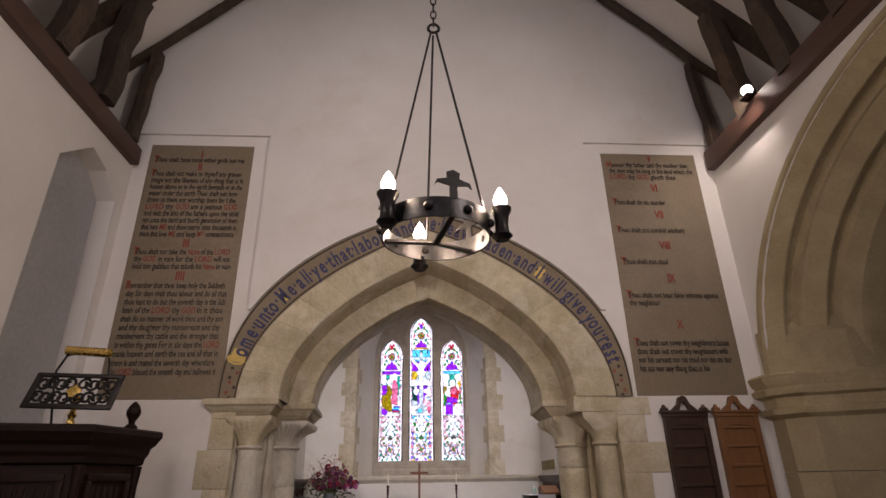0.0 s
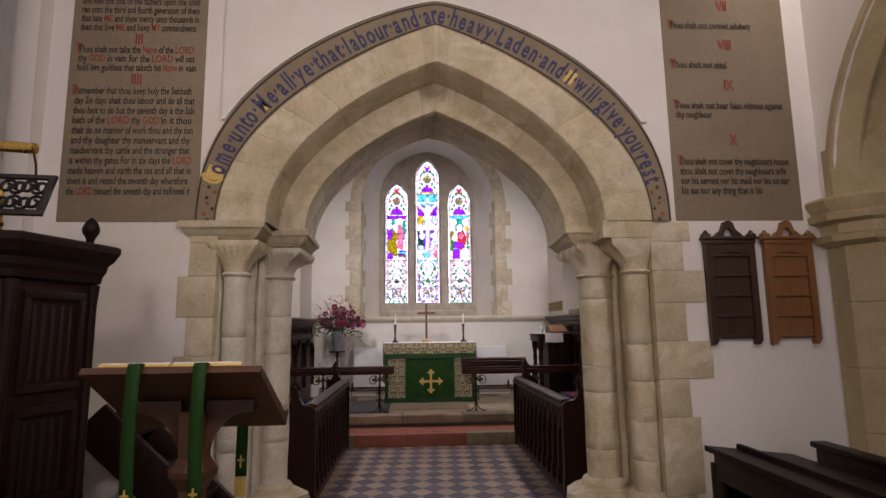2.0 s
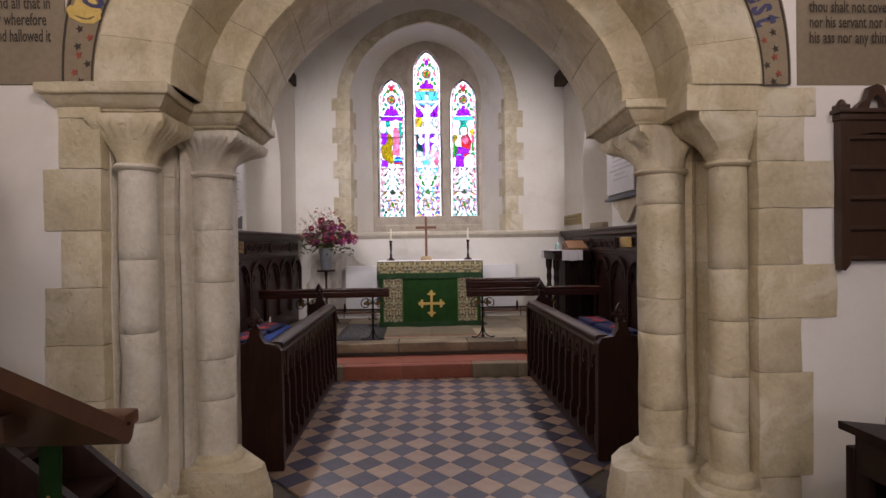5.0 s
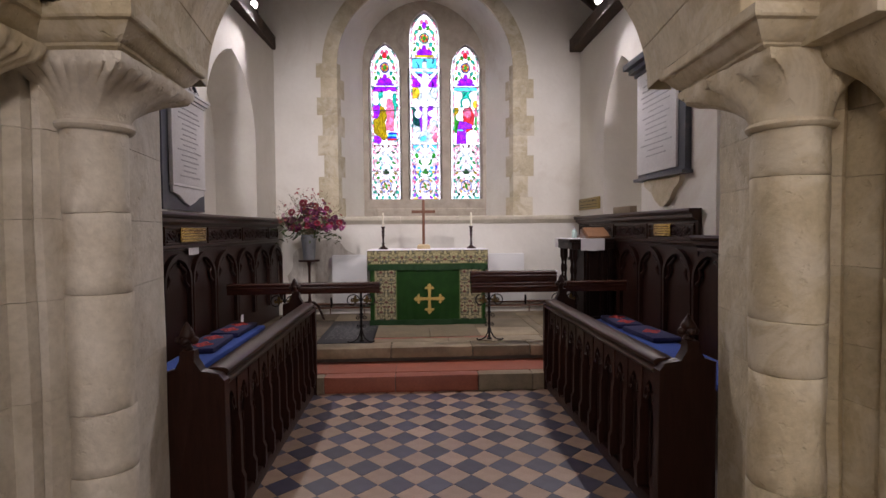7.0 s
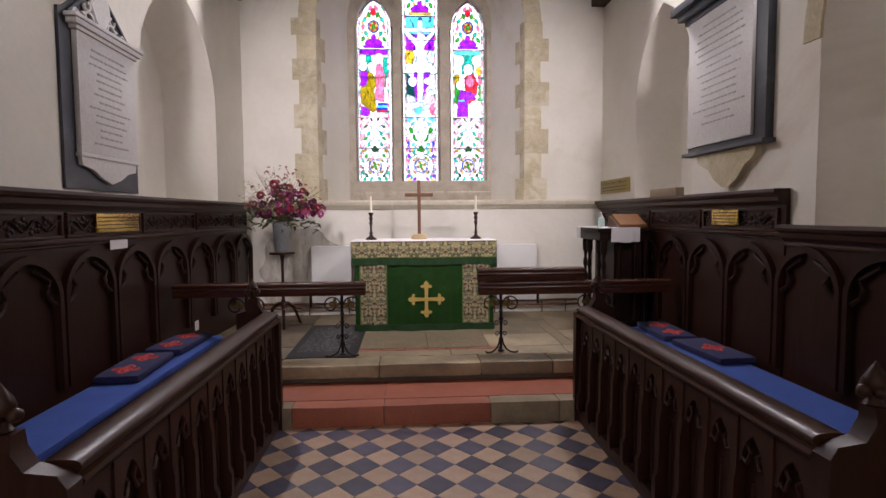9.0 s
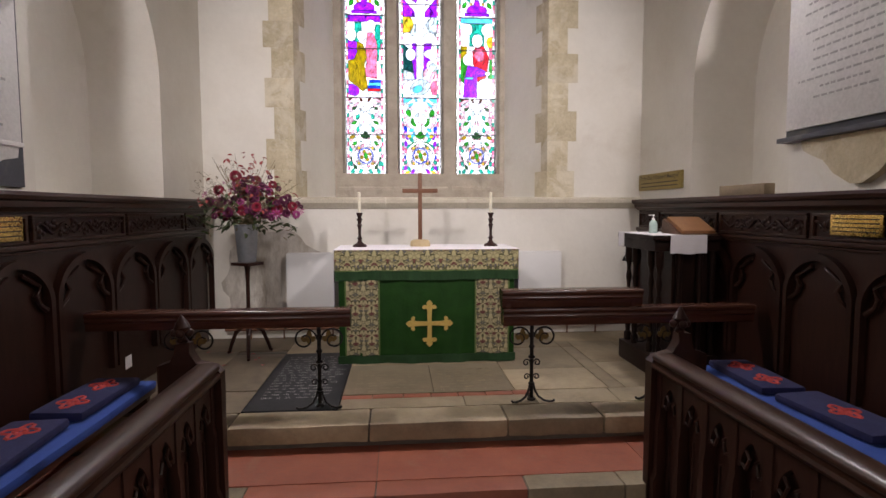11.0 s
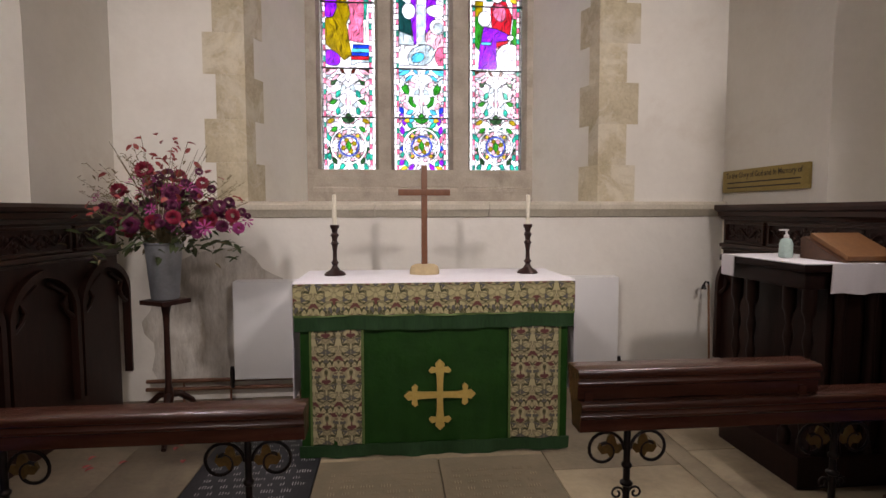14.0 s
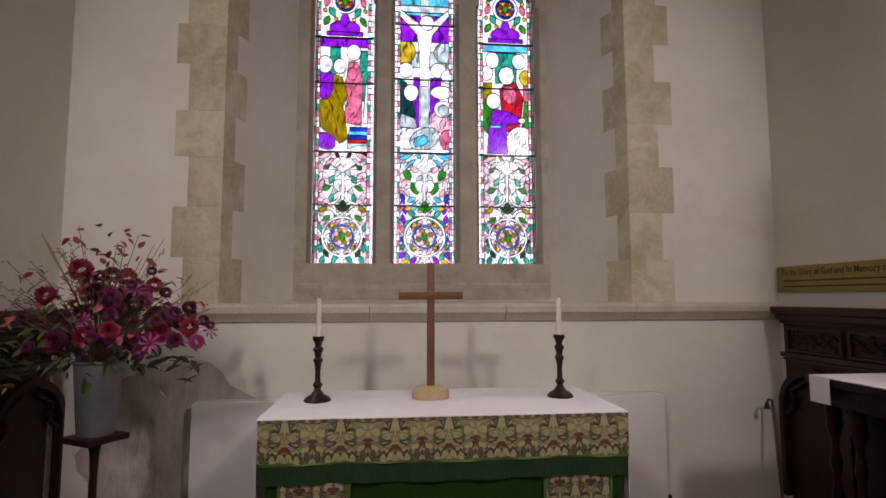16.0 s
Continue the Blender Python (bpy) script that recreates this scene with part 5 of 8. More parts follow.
def slab(x0, x1, y0, y1, material, z=0.30, label="", worn=0.003):
    y0, y1 = (min(CY1, 4.27 + (v - 4.27) * 1.034) for v in (y0, y1))
    x0, x1 = (max(CX0, min(CX1, v * 1.034)) for v in (x0, x1))
    bm = bmesh.new()
    box(bm, x0 + 0.0025, x1 - 0.0025, y0 + 0.0025, y1 - 0.0025, z - 0.05, z + rng.uniform(-0.002, 0.002), 0.005)
    rough_up(bm, worn, 5)
    return part("flagstone", bm, material, floor_ob, label)


for a, b in ((CX0 + 0.01, -1.25), (-1.25, -0.42), (-0.42, 0.42), (0.42, 1.02), (1.02, CX1 - 0.01)):
    bm = bmesh.new()
    box(bm, a + 0.003, b - 0.003, 8.69, 8.952, 0.19, 0.301, 0.018)
    bmesh.ops.subdivide_edges(bm, edges=[e for e in bm.edges if e.calc_length() > 0.3], cuts=6)
    rough_up(bm, 0.007, 6)
    part("step_stone", bm, FLAG, floor_ob, "worn stone nosing")
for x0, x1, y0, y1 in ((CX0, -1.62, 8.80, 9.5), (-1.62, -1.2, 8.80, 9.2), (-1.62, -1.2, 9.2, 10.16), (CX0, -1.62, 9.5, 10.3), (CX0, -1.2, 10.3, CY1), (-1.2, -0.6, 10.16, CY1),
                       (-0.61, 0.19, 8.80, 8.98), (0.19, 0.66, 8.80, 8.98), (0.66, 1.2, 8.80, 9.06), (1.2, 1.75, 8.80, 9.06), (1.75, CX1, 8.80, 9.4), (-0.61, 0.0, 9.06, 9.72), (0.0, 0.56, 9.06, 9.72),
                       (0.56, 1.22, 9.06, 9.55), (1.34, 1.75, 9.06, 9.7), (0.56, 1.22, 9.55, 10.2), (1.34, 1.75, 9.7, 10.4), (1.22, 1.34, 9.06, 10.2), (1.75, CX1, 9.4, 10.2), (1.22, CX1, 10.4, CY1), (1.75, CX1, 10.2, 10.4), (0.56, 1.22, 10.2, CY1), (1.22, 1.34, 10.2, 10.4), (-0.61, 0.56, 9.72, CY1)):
    # flags on the north side take a darker brown than the others
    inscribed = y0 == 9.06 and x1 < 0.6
    f = slab(x0, x1, y0, y1 + (0.02 if inscribed else 0), BROWN_SLAB if inscribed else DARK_FLAG if x1 <= -1.2 else FLAG, 0.302 if inscribed else 0.30, "brown slab with a worn inscription" if inscribed else "")
    if inscribed:
        for k in range(9):
            xx = x0 + 0.06
            while xx < x1 - 0.08:
                w = rng.uniform(0.03, 0.08)
                bm = bmesh.new()
                for j in range(int(w / 0.014)):
                    box(bm, xx + 0.014 * j, xx + 0.014 * j + 0.003, 9.26 + 0.062 * k, 9.26 + 0.062 * k + rng.uniform(0.018, 0.03), 0.301, 0.3045)
                tagged(part("inscription", bm, FLAG, f), kind="stuff")
                xx += w + 0.024
x = -0.61
while x < 0.6:
    w = rng.uniform(0.15, 0.22)
    slab(x, min(x + w, 0.66), 8.98, 9.06, RED_PAINT, label="small red floor brick")
    x += w
ledger = slab(-1.2, -0.61, 8.80, 10.16, LEDGER, 0.302, "black ledger stone with a worn inscription", 0.0)
for k in range(17):
    y = 9.18 + 0.064 * k
    x = -1.17
    while x < -0.73:
        w = rng.uniform(0.03, 0.09)
        bm = bmesh.new()
        for j in range(int(w / 0.013)):
            box(bm, x + 0.013 * j, x + 0.013 * j + 0.004, y, y + rng.uniform(0.02, 0.032), 0.3015, 0.3040)
        tagged(part("inscription", bm, GREY_INK, ledger), kind="stuff") if len(bm.verts) else bm.free()
        x += w + 0.022

# nave flags west of the tiles
for i in range(9):
    for j in range(12):
        x0, y0 = -2.7 + 0.6 * i + (0.3 if j % 2 else 0), 4.36 - 0.62 * (j + 1)
        bm = bmesh.new()
        box(bm, x0 + 0.003, x0 + 0.597, y0 + 0.003, y0 + 0.617, -0.05, rng.uniform(-0.003, 0.0), 0.004)
        part("flagstone", bm, FLAG, floor_ob)

# lozenge tiles
ACROSS, ALONG = Vector((0.2245, -0.0105)), Vector((0.0100, 0.2425))
tile_meshes = []
for material in (BLUE_TILE, BUFF_TILE):
    bm = bmesh.new()
    u, v = ACROSS * 0.493, ALONG * 0.493
    prism(bm, [(u.x, u.y), (v.x, v.y), (-u.x, -u.y), (-v.x, -v.y)], "z", -0.012, 0)
    tile_meshes.append(mesh_of("tile", bm, material))
for i in range(-8, 9):
    for j in range(-14, 6):
        for kind in (0, 1):
            c = Vector((-0.026, 7.262)) + ACROSS * (i + 0.5 * kind) + ALONG * (j + 0.5 * kind)
            x, y = c
            if -1.30 < x < 1.30 and 4.35 < y < 8.16 and not (y < 5.55 and not -1.0 < x < 0.86):
                o = new("tile", tile_meshes[kind])
                o.location = (x, y, rng.uniform(-0.0012, 0.0004))
                o.rotation_euler = (rng.uniform(-0.003, 0.003), rng.uniform(-0.003, 0.003), rng.uniform(-0.006, 0.006))
                o.parent = floor_ob

# ================================================================ things in the chancel
def brocade(name, ground, leaf, red, blue, sx, sz):
    """Woven figured cloth: a mirrored repeat of scrolling leaves and flowers."""
    m, t, b = nodes(name)
    co = t.nodes.new("ShaderNodeTexCoord")
    sep = t.nodes.new("ShaderNodeSeparateXYZ")
    t.links.new(co.outputs["Object"], sep.inputs[0])

    def pp(sock, period):
        n = t.nodes.new("ShaderNodeMath")
        n.operation = "PINGPONG"
        n.inputs[1].default_value = period
        t.links.new(sock, n.inputs[0])
        return n.outputs[0]
    comb = t.nodes.new("ShaderNodeCombineXYZ")
    t.links.new(pp(sep.outputs["X"], sx), comb.inputs["X"])
    mz = t.nodes.new("ShaderNodeMath")
    mz.operation, mz.inputs[1].default_value = "MODULO", sz
    add = t.nodes.new("ShaderNodeMath")
    add.inputs[1].default_value = 10 * sz
    t.links.new(sep.outputs["Z"], add.inputs[0])
    t.links.new(add.outputs[0], mz.inputs[0])
    t.links.new(mz.outputs[0], comb.inputs["Z"])

    def pattern(scale, dist, lo, hi, offset):
        mp = t.nodes.new("ShaderNodeMapping")
        mp.inputs["Location"].default_value = offset
        t.links.new(comb.outputs[0], mp.inputs["Vector"])
        n = t.nodes.new("ShaderNodeTexNoise")
        n.inputs["Scale"].default_value, n.inputs["Detail"].default_value, n.inputs["Distortion"].default_value = scale, 1.0, dist
        t.links.new(mp.outputs[0], n.inputs["Vector"])
        r = t.nodes.new("ShaderNodeMapRange")
        r.inputs[1].default_value, r.inputs[2].default_value = lo, hi
        t.links.new(n.outputs["Fac"], r.inputs[0])
        return r.outputs[0]

    def lines(scale, dist, offset, width):
        mp = t.nodes.new("ShaderNodeMapping")
        mp.inputs["Location"].default_value = offset
        t.links.new(comb.outputs[0], mp.inputs["Vector"])
        n = t.nodes.new("ShaderNodeTexNoise")
        n.inputs["Scale"].default_value, n.inputs["Detail"].default_value, n.inputs["Distortion"].default_value = scale, 0.5, dist
        t.links.new(mp.outputs[0], n.inputs["Vector"])
        sub = t.nodes.new("ShaderNodeMath")
        sub.operation, sub.inputs[1].default_value = "SUBTRACT", 0.5
        t.links.new(n.outputs["Fac"], sub.inputs[0])
        ab = t.nodes.new("ShaderNodeMath")
        ab.operation = "ABSOLUTE"
        t.links.new(sub.outputs[0], ab.inputs[0])
        r = t.nodes.new("ShaderNodeMapRange")
        r.inputs[1].default_value, r.inputs[2].default_value, r.inputs[3].default_value, r.inputs[4].default_value = width, width * 1.6, 1, 0
        t.links.new(ab.outputs[0], r.inputs[0])
        return r.outputs[0]
    col = mix(t, pattern(22, 1.2, 0.53, 0.56, (0.3, 0, 0.1)), ground, tuple(0.72 * c for c in ground))
    col = mix(t, lines(11, 0.8, (1.3, 0, 0.7), 0.016), col, leaf)
    col = mix(t, lines(19, 0.5, (3.3, 0, 2.7), 0.012), col, tuple(0.5 * c for c in ground))
    col = mix(t, pattern(22, 0.5, 0.615, 0.635, (2.1, 0, 0.4)), col, blue)
    col = mix(t, pattern(20, 0.5, 0.62, 0.64, (4.7, 0, 1.4)), col, red)
    t.links.new(col, b.inputs["Base Color"])
    b.inputs["Roughness"].default_value = 0.75
    bump(t, b, pattern(300, 0, 0.3, 0.7, (0, 0, 0)), 0.3, 0.001)
    return m


BROCADE = brocade("figured_brocade", (0.45, 0.39, 0.20), (0.06, 0.06, 0.02), (0.14, 0.045, 0.035), (0.10, 0.095, 0.085), 0.109, 0.196)
ORPHREY = brocade("figured_orphrey", (0.43, 0.37, 0.21), (0.06, 0.055, 0.02), (0.12, 0.035, 0.03), (0.10, 0.095, 0.075), 0.066, 0.25)

AX0, AX1, AY0, AY1, AZ = -0.76, 0.76, 9.97, 10.62, 1.25
altar = thing("altar_table", "plain wooden altar table under its cloths", "altar", (0, 10.3, 0.30))
bm = bmesh.new()
box(bm, AX0 + 0.05, AX1 - 0.05, AY0 + 0.06, AY1 - 0.02, 1.17, AZ - 0.008)
part("tabletop", bm, OAK, altar)
for x in (AX0 + 0.1, AX1 - 0.1):
    for y in (AY0 + 0.12, AY1 - 0.1):
        bm = bmesh.new()
        box(bm, x - 0.04, x + 0.04, y - 0.04, y + 0.04, 0.301, 1.17)
        part("leg", bm, OAK, altar)
cloth = thing("altar_cloth", "white linen cloth lying over the altar", "altar cloth", (0, 10.3, AZ))


def hanging(x0, x1, z0, z1, y, fold, waves, nx=60, nz=10, thick=0.006, lift=0.0):
    """A hanging cloth with soft upright folds that open towards its foot."""
    bm = bmesh.new()
    fr, bk = [], []
    for j in range(nz + 1):
        f = j / nz
        z = z1 + (z0 - z1) * f
        row, row2 = [], []
        for i in range(nx + 1):
            g = i / nx
            x = x0 + (x1 - x0) * g
            d = fold * f * (math.sin(waves * math.tau * g + 0.7) + 0.5 * math.sin(waves * 2.7 * math.tau * g + 1.9))
            zz = z + (lift * math.sin(math.pi * g) + 0.004 * math.sin(9 * g)) * f
            row.append((x, y + d, zz))
            row2.append((x, y + d + thick, zz))
        fr.append(row)
        bk.append(row2)
    a = sweep(bm, None, fr)
    b = sweep(bm, None, bk)
    for e0, e1 in ((a[0], b[0]), (a[-1], b[-1]), ([r[0] for r in a], [r[0] for r in b]), ([r[-1] for r in a], [r[-1] for r in b])):
        for k in range(len(e0) - 1):
            bm.faces.new((e0[k], e0[k + 1], e1[k + 1], e1[k]))
    return bm


bm = bmesh.new()
box(bm, AX0 - 0.008, AX1 + 0.008, AY0 - 0.002, AY1 + 0.01, AZ - 0.006, AZ + 0.002, 0.002)
bmesh.ops.subdivide_edges(bm, edges=[e for e in bm.edges if e.calc_length() > 0.4], cuts=14, use_grid_fill=True)
rough_up(bm, 0.003, 6)
part("top_cloth", bm, LINEN, cloth)
for x in (AX0 - 0.012, AX1 + 0.008):
    bm = bmesh.new()
    box(bm, x, x + 0.005, AY0 + 0.02, AY1, 0.62, AZ - 0.004)
    part("side_drop", bm, LINEN, cloth)
frontal = thing("altar_frontal", "green silk altar frontal with figured bands and a gold cross", "altar frontal", (0, AY0, 0.30))
part("panel", hanging(AX0 + 0.03, AX1 - 0.03, 0.312, 1.20, AY0 + 0.012, 0.010, 4), GREEN, frontal, "green silk panel")
part("superfrontal", hanging(AX0, AX1, 1.075, AZ - 0.001, AY0 - 0.012, 0.006, 5, 60, 5, 0.012, 0.006), BROCADE, frontal, "band of cream figured brocade")
part("fringe", hanging(AX0 + 0.005, AX1 - 0.005, 0.995, 1.078, AY0 - 0.012, 0.007, 6, 90, 4, 0.012, 0.006), GREEN_FRINGE, frontal, "deep green fringe")
for x0, x1 in ((-0.672, -0.408), (0.402, 0.672)):
    part("orphrey", hanging(x0, x1, 0.375, 1.02, AY0 - 0.001, 0.009, 0.8, 16, 8), ORPHREY, frontal, "upright band of figured brocade")
    for xe in (x0 - 0.008, x1 + 0.002):
        part("orphrey_braid", hanging(xe, xe + 0.012, 0.37, 1.02, AY0 - 0.006, 0.009, 0.05, 2, 8), GREEN_BRAID, frontal)
part("superfrontal_braid", hanging(AX0 + 0.003, AX1 - 0.003, 1.070, 1.084, AY0 - 0.0165, 0.006, 5, 60, 2, 0.004, 0.006), GREEN_BRAID, frontal, "yellow-green braid")
part("hem_fringe", hanging(AX0 + 0.02, AX1 - 0.02, 0.303, 0.372, AY0 - 0.002, 0.012, 4, 60, 3, 0.012), GREEN_FRINGE, frontal, "green hem fringe")
bm = bmesh.new()
CZ, CX = 0.635, 0.015
for a in range(4):
    r = Matrix.Translation((CX, AY0 - 0.004, CZ)) @ Matrix.Rotation(radians(90 * a), 4, "Y")
    b2 = bmesh.new()
    prism(b2, [(-0.016, 0), (-0.018, 0.09), (-0.022, 0.125), (-0.05, 0.120), (-0.062, 0.135), (-0.045, 0.155), (-0.022, 0.150), (-0.026, 0.172), (0, 0.196), (0.026, 0.172), (0.022, 0.150), (0.045, 0.155), (0.062, 0.135), (0.05, 0.120), (0.022, 0.125), (0.018, 0.09), (0.016, 0)], "y", -0.006 - 0.0008 * a, 0.006)
    bmesh.ops.transform(b2, verts=b2.verts, matrix=r)
    me = bpy.data.meshes.new("arm")
    b2.to_mesh(me)
    b2.free()
    bm.from_mesh(me)
part("embroidered_cross", bm, GOLD, frontal, "gold embroidered cross with leafed ends", 20)

cross = thing("altar_cross", "reddish wooden cross standing on a rounded stone foot", "cross", (-0.045, 10.36, AZ))
bm = bmesh.new()
box(bm, -0.062, -0.026, 10.345, 10.375, AZ + 0.06, 1.905, 0.003)
part("upright", bm, CROSS_WOOD, cross)
bm = bmesh.new()
box(bm, -0.200, 0.112, 10.342, 10.378, 1.725, 1.763, 0.003)
part("crossbar", bm, CROSS_WOOD, cross)
bm = bmesh.new()
lathe(bm, [(0.088, AZ + 0.002), (0.090, AZ + 0.02), (0.082, AZ + 0.05), (0.06, AZ + 0.062), (0.02, AZ + 0.064)], -0.044, 10.36, 24)
bmesh.ops.scale(bm, verts=bm.verts, vec=(1, 0.7, 1), space=Matrix.Translation((0, -10.36, 0)))
part("foot", bm, SANDSTONE, cross, "pale stone foot")


def candlestick(x, y):
    st = thing("candlestick", "dark turned wooden candlestick with a cream candle on the altar", "candlestick", (x, y, AZ), "candlesticks on the altar")
    bm = bmesh.new()
    z = AZ + 0.002
    lathe(bm, [(0.062, z), (0.064, z + 0.006), (0.052, z + 0.020), (0.030, z + 0.032), (0.022, z + 0.045)], x, y, 20)
    part("foot", bm, OAK, st)
    bm = bmesh.new()
    lathe(bm, [(0.020, z + 0.045), (0.014, z + 0.06), (0.024, z + 0.075), (0.013, z + 0.09), (0.012, z + 0.14), (0.017, z + 0.175), (0.024, z + 0.19), (0.014, z + 0.205), (0.018, z + 0.225), (0.026, z + 0.24), (0.014, z + 0.255), (0.020, z + 0.275), (0.027, z + 0.285), (0.027, z + 0.30)], x, y, 18)
    part("stem", bm, OAK, st)
    bm = bmesh.new()
    lathe(bm, [(0.013, z + 0.30), (0.012, z + 0.475), (0.006, z + 0.48)], x, y, 14)
    c = part("candle", bm, WAX, st, "cream wax candle")
    bm = bmesh.new()
    tube(bm, [(x, y, z + 0.478), (x + 0.001, y, z + 0.492)], 0.0012, 5)
    part("wick", bm, INK, c)
    return st


candlestick(-0.578, 10.35)
candlestick(0.588, 10.34)


# white panel radiators behind the altar, with pipes along the wall
def radiator(x0, x1, tap):
    r = thing("radiator", "white flat panel radiator on the east wall", "radiator", ((x0 + x1) / 2, 10.95, 0.46), "radiators behind the altar")
    bm = bmesh.new()
    box(bm, x0, x1, 10.905, 10.965, 0.465, 1.15, 0.006)
    part("panel", bm, WHITE_PAINT, r)
    bm = bmesh.new()
    box(bm, x0 + 0.005, x1 - 0.005, 10.955, 11.0, 1.135, 1.155, 0.003)
    part("top_grille", bm, WHITE_PAINT, r)
    for x in (x0 + 0.1, x1 - 0.1):
        bm = bmesh.new()
        box(bm, x - 0.015, x + 0.015, 10.96, 11.018, 0.6, 1.0)
        part("bracket", bm, WHITE_PAINT, r)
    bm = bmesh.new()
    tube(bm, [(tap, 10.94, 0.40), (tap, 10.94, 0.50), (tap, 10.94, 0.55)], [0.012, 0.018, 0.012], 10)
    part("valve", bm, IRON, r)
    return r


radiator(-1.335, -0.35, -1.36)
radiator(0.35, 1.415, 1.44)
for z, dy in ((0.395, 0), (0.45, 0.01)):
    pipe = thing("heating_pipe", "brown painted heating pipe along the wall foot", "pipe", (-0.1, 10.97, z), "heating pipes")
    bm = bmesh.new()
    tube(bm, [(-1.95, 10.96 + dy, z), (-0.8, 10.96 + dy, z), (1.95, 10.96 + dy, z)], 0.014, 10)
    part("run", bm, COPPER, pipe)
    for x in (-1.7, -1.38, -0.9, 0.9, 1.5, 1.8):
        bm = bmesh.new()
        tube(bm, [(x, 10.96 + dy, 0.296), (x, 10.96 + dy, z)], 0.007, 6)
        part("clip", bm, COPPER, pipe)


# ---------------------------------------------------------------- communion rails
def scroll(bm, cx, cz, y, s, r0=0.085, turns=1.35, rad=0.0065):
    """A flat iron volute beside a post, opening to side s."""
    pts = []
    n = 26
    for i in range(n + 1):
        f = i / n
        a = math.tau * turns * f
        r = r0 * (1 - 0.72 * f)
        pts.append((cx + s * (r0 - r * math.cos(a)) * 1.0, y, cz + r * math.sin(a)))
    tube(bm, pts, rad, 6)


def fleur(y, x, z, s):
    bm = bmesh.new()
    prism(bm, [(x + s * u * 1.25, z + v * 1.25) for u, v in ((0, -0.03), (0.012, -0.01), (0.03, -0.012), (0.042, 0.004), (0.036, 0.022), (0.026, 0.012), (0.018, 0.014), (0.01, 0.04), (0, 0.052), (-0.01, 0.04), (-0.016, 0.016), (-0.028, 0.018), (-0.034, 0.002), (-0.022, -0.012), (-0.01, -0.01))], "y", y - 0.005, y + 0.005)
    return bm


def stanchion(rail, x, y, top):
    bm = bmesh.new()
    f = 0.302
    tube(bm, [(x, y, f + 0.02), (x, y, top)], 0.013, 10)
    st = part("stanchion", bm, IRON, rail, "black twisted iron post")
    for z, r in ((f + 0.015, 0.03), (f + 0.12, 0.022), (f + 0.30, 0.024), (f + 0.37, 0.020)):
        bm = bmesh.new()
        lathe(bm, [(0.012, z - 0.014), (r, z - 0.004), (r, z + 0.004), (0.012, z + 0.014)], x, y, 12)
        part("collar", bm, IRON, st)
    for k in range(3):
        a = radians(90 + 120 * k)
        dx, dy = math.cos(a), math.sin(a)
        if k == 0:
            dx, dy = 0.0, 1.0
        bm = bmesh.new()
        tube(bm, [(x + dx * r, y + dy * r * 0.6, f + h) for r, h in ((0.012, 0.12), (0.025, 0.075), (0.05, 0.035), (0.09, 0.012), (0.13, 0.007), (0.155, 0.012), (0.165, 0.022))], 0.0075, 6)
        part("foot", bm, IRON, st)
    for s in (-1, 1):
        bm = bmesh.new()
        scroll(bm, x + s * 0.012, top - 0.115, y, s, 0.078)
        sc = part("scroll", bm, IRON, st)
        for dz, r in ((0.26, 0.026), (0.165, 0.022)):
            bm = bmesh.new()
            scroll(bm, x + s * 0.010, f + dz, y, s, r, 1.2, 0.0045)
            part("small_scroll", bm, IRON, st)
        part("gilt_leaf", fleur(y, x + s * 0.062, top - 0.115, s), DULL_GILT, sc, "gilt iron leaf")


RAIL_PROFILE = [(-0.062, 0.048), (-0.066, 0.058), (-0.064, 0.070), (-0.056, 0.076), (0.056, 0.076), (0.064, 0.070), (0.066, 0.058), (0.062, 0.048), (0.054, 0.042), (0.054, 0.032), (0.059, 0.026), (0.056, 0.016), (0.048, 0.010), (0.048, -0.030), (0.042, -0.038), (-0.042, -0.038), (-0.048, -0.030), (-0.048, 0.010), (-0.056, 0.016), (-0.059, 0.026), (-0.054, 0.032), (-0.054, 0.042)]


def rail_bar(x0, x1, y, z):
    bm = bmesh.new()
    prism(bm, [(y + a, z + b) for a, b in RAIL_PROFILE], "x", x0, x1)
    return bm


RY = 9.0
left = thing("communion_rail", "polished dark wooden communion rail on scrolled iron posts", "communion rail", (-1.2, RY, 0.30))
part("handrail", rail_bar(-2.15, -0.545, RY, 0.873), OAK_X, left, smooth=50)
for x in (-0.75, -1.56):
    stanchion(left, x, RY, 0.863)
right = thing("communion_rail", "communion rail with its gate bar folded back on top", "communion rail", (1.2, RY, 0.30))
part("handrail", rail_bar(0.44, 2.15, RY, 0.858), OAK_X, right, smooth=50)
part("folded_gate_bar", rail_bar(0.435, 1.38, RY + 0.02, 0.974), OAK_X, right, "second bar folded over on the rail", smooth=50)
for x in (0.46, 1.30):
    bm = bmesh.new()
    box(bm, x, x + 0.03, RY - 0.035, RY + 0.045, 0.91, 0.968)
    part("hinge", bm, OAK_X, right)
for x in (0.64, 1.48):
    stanchion(right, x, RY, 0.848)


# ---------------------------------------------------------------- choir stalls and wall panelling
def finial(bm, x, y, z, k=1.0):
    lathe(bm, [(0.018 * k, z), (0.030 * k, z + 0.012 * k), (0.018 * k, z + 0.026 * k), (0.016 * k, z + 0.04 * k), (0.034 * k, z + 0.06 * k), (0.038 * k, z + 0.078 * k), (0.028 * k, z + 0.098 * k), (0.012 * k, z + 0.125 * k), (0.003, z + 0.14 * k)], x, y, 12)


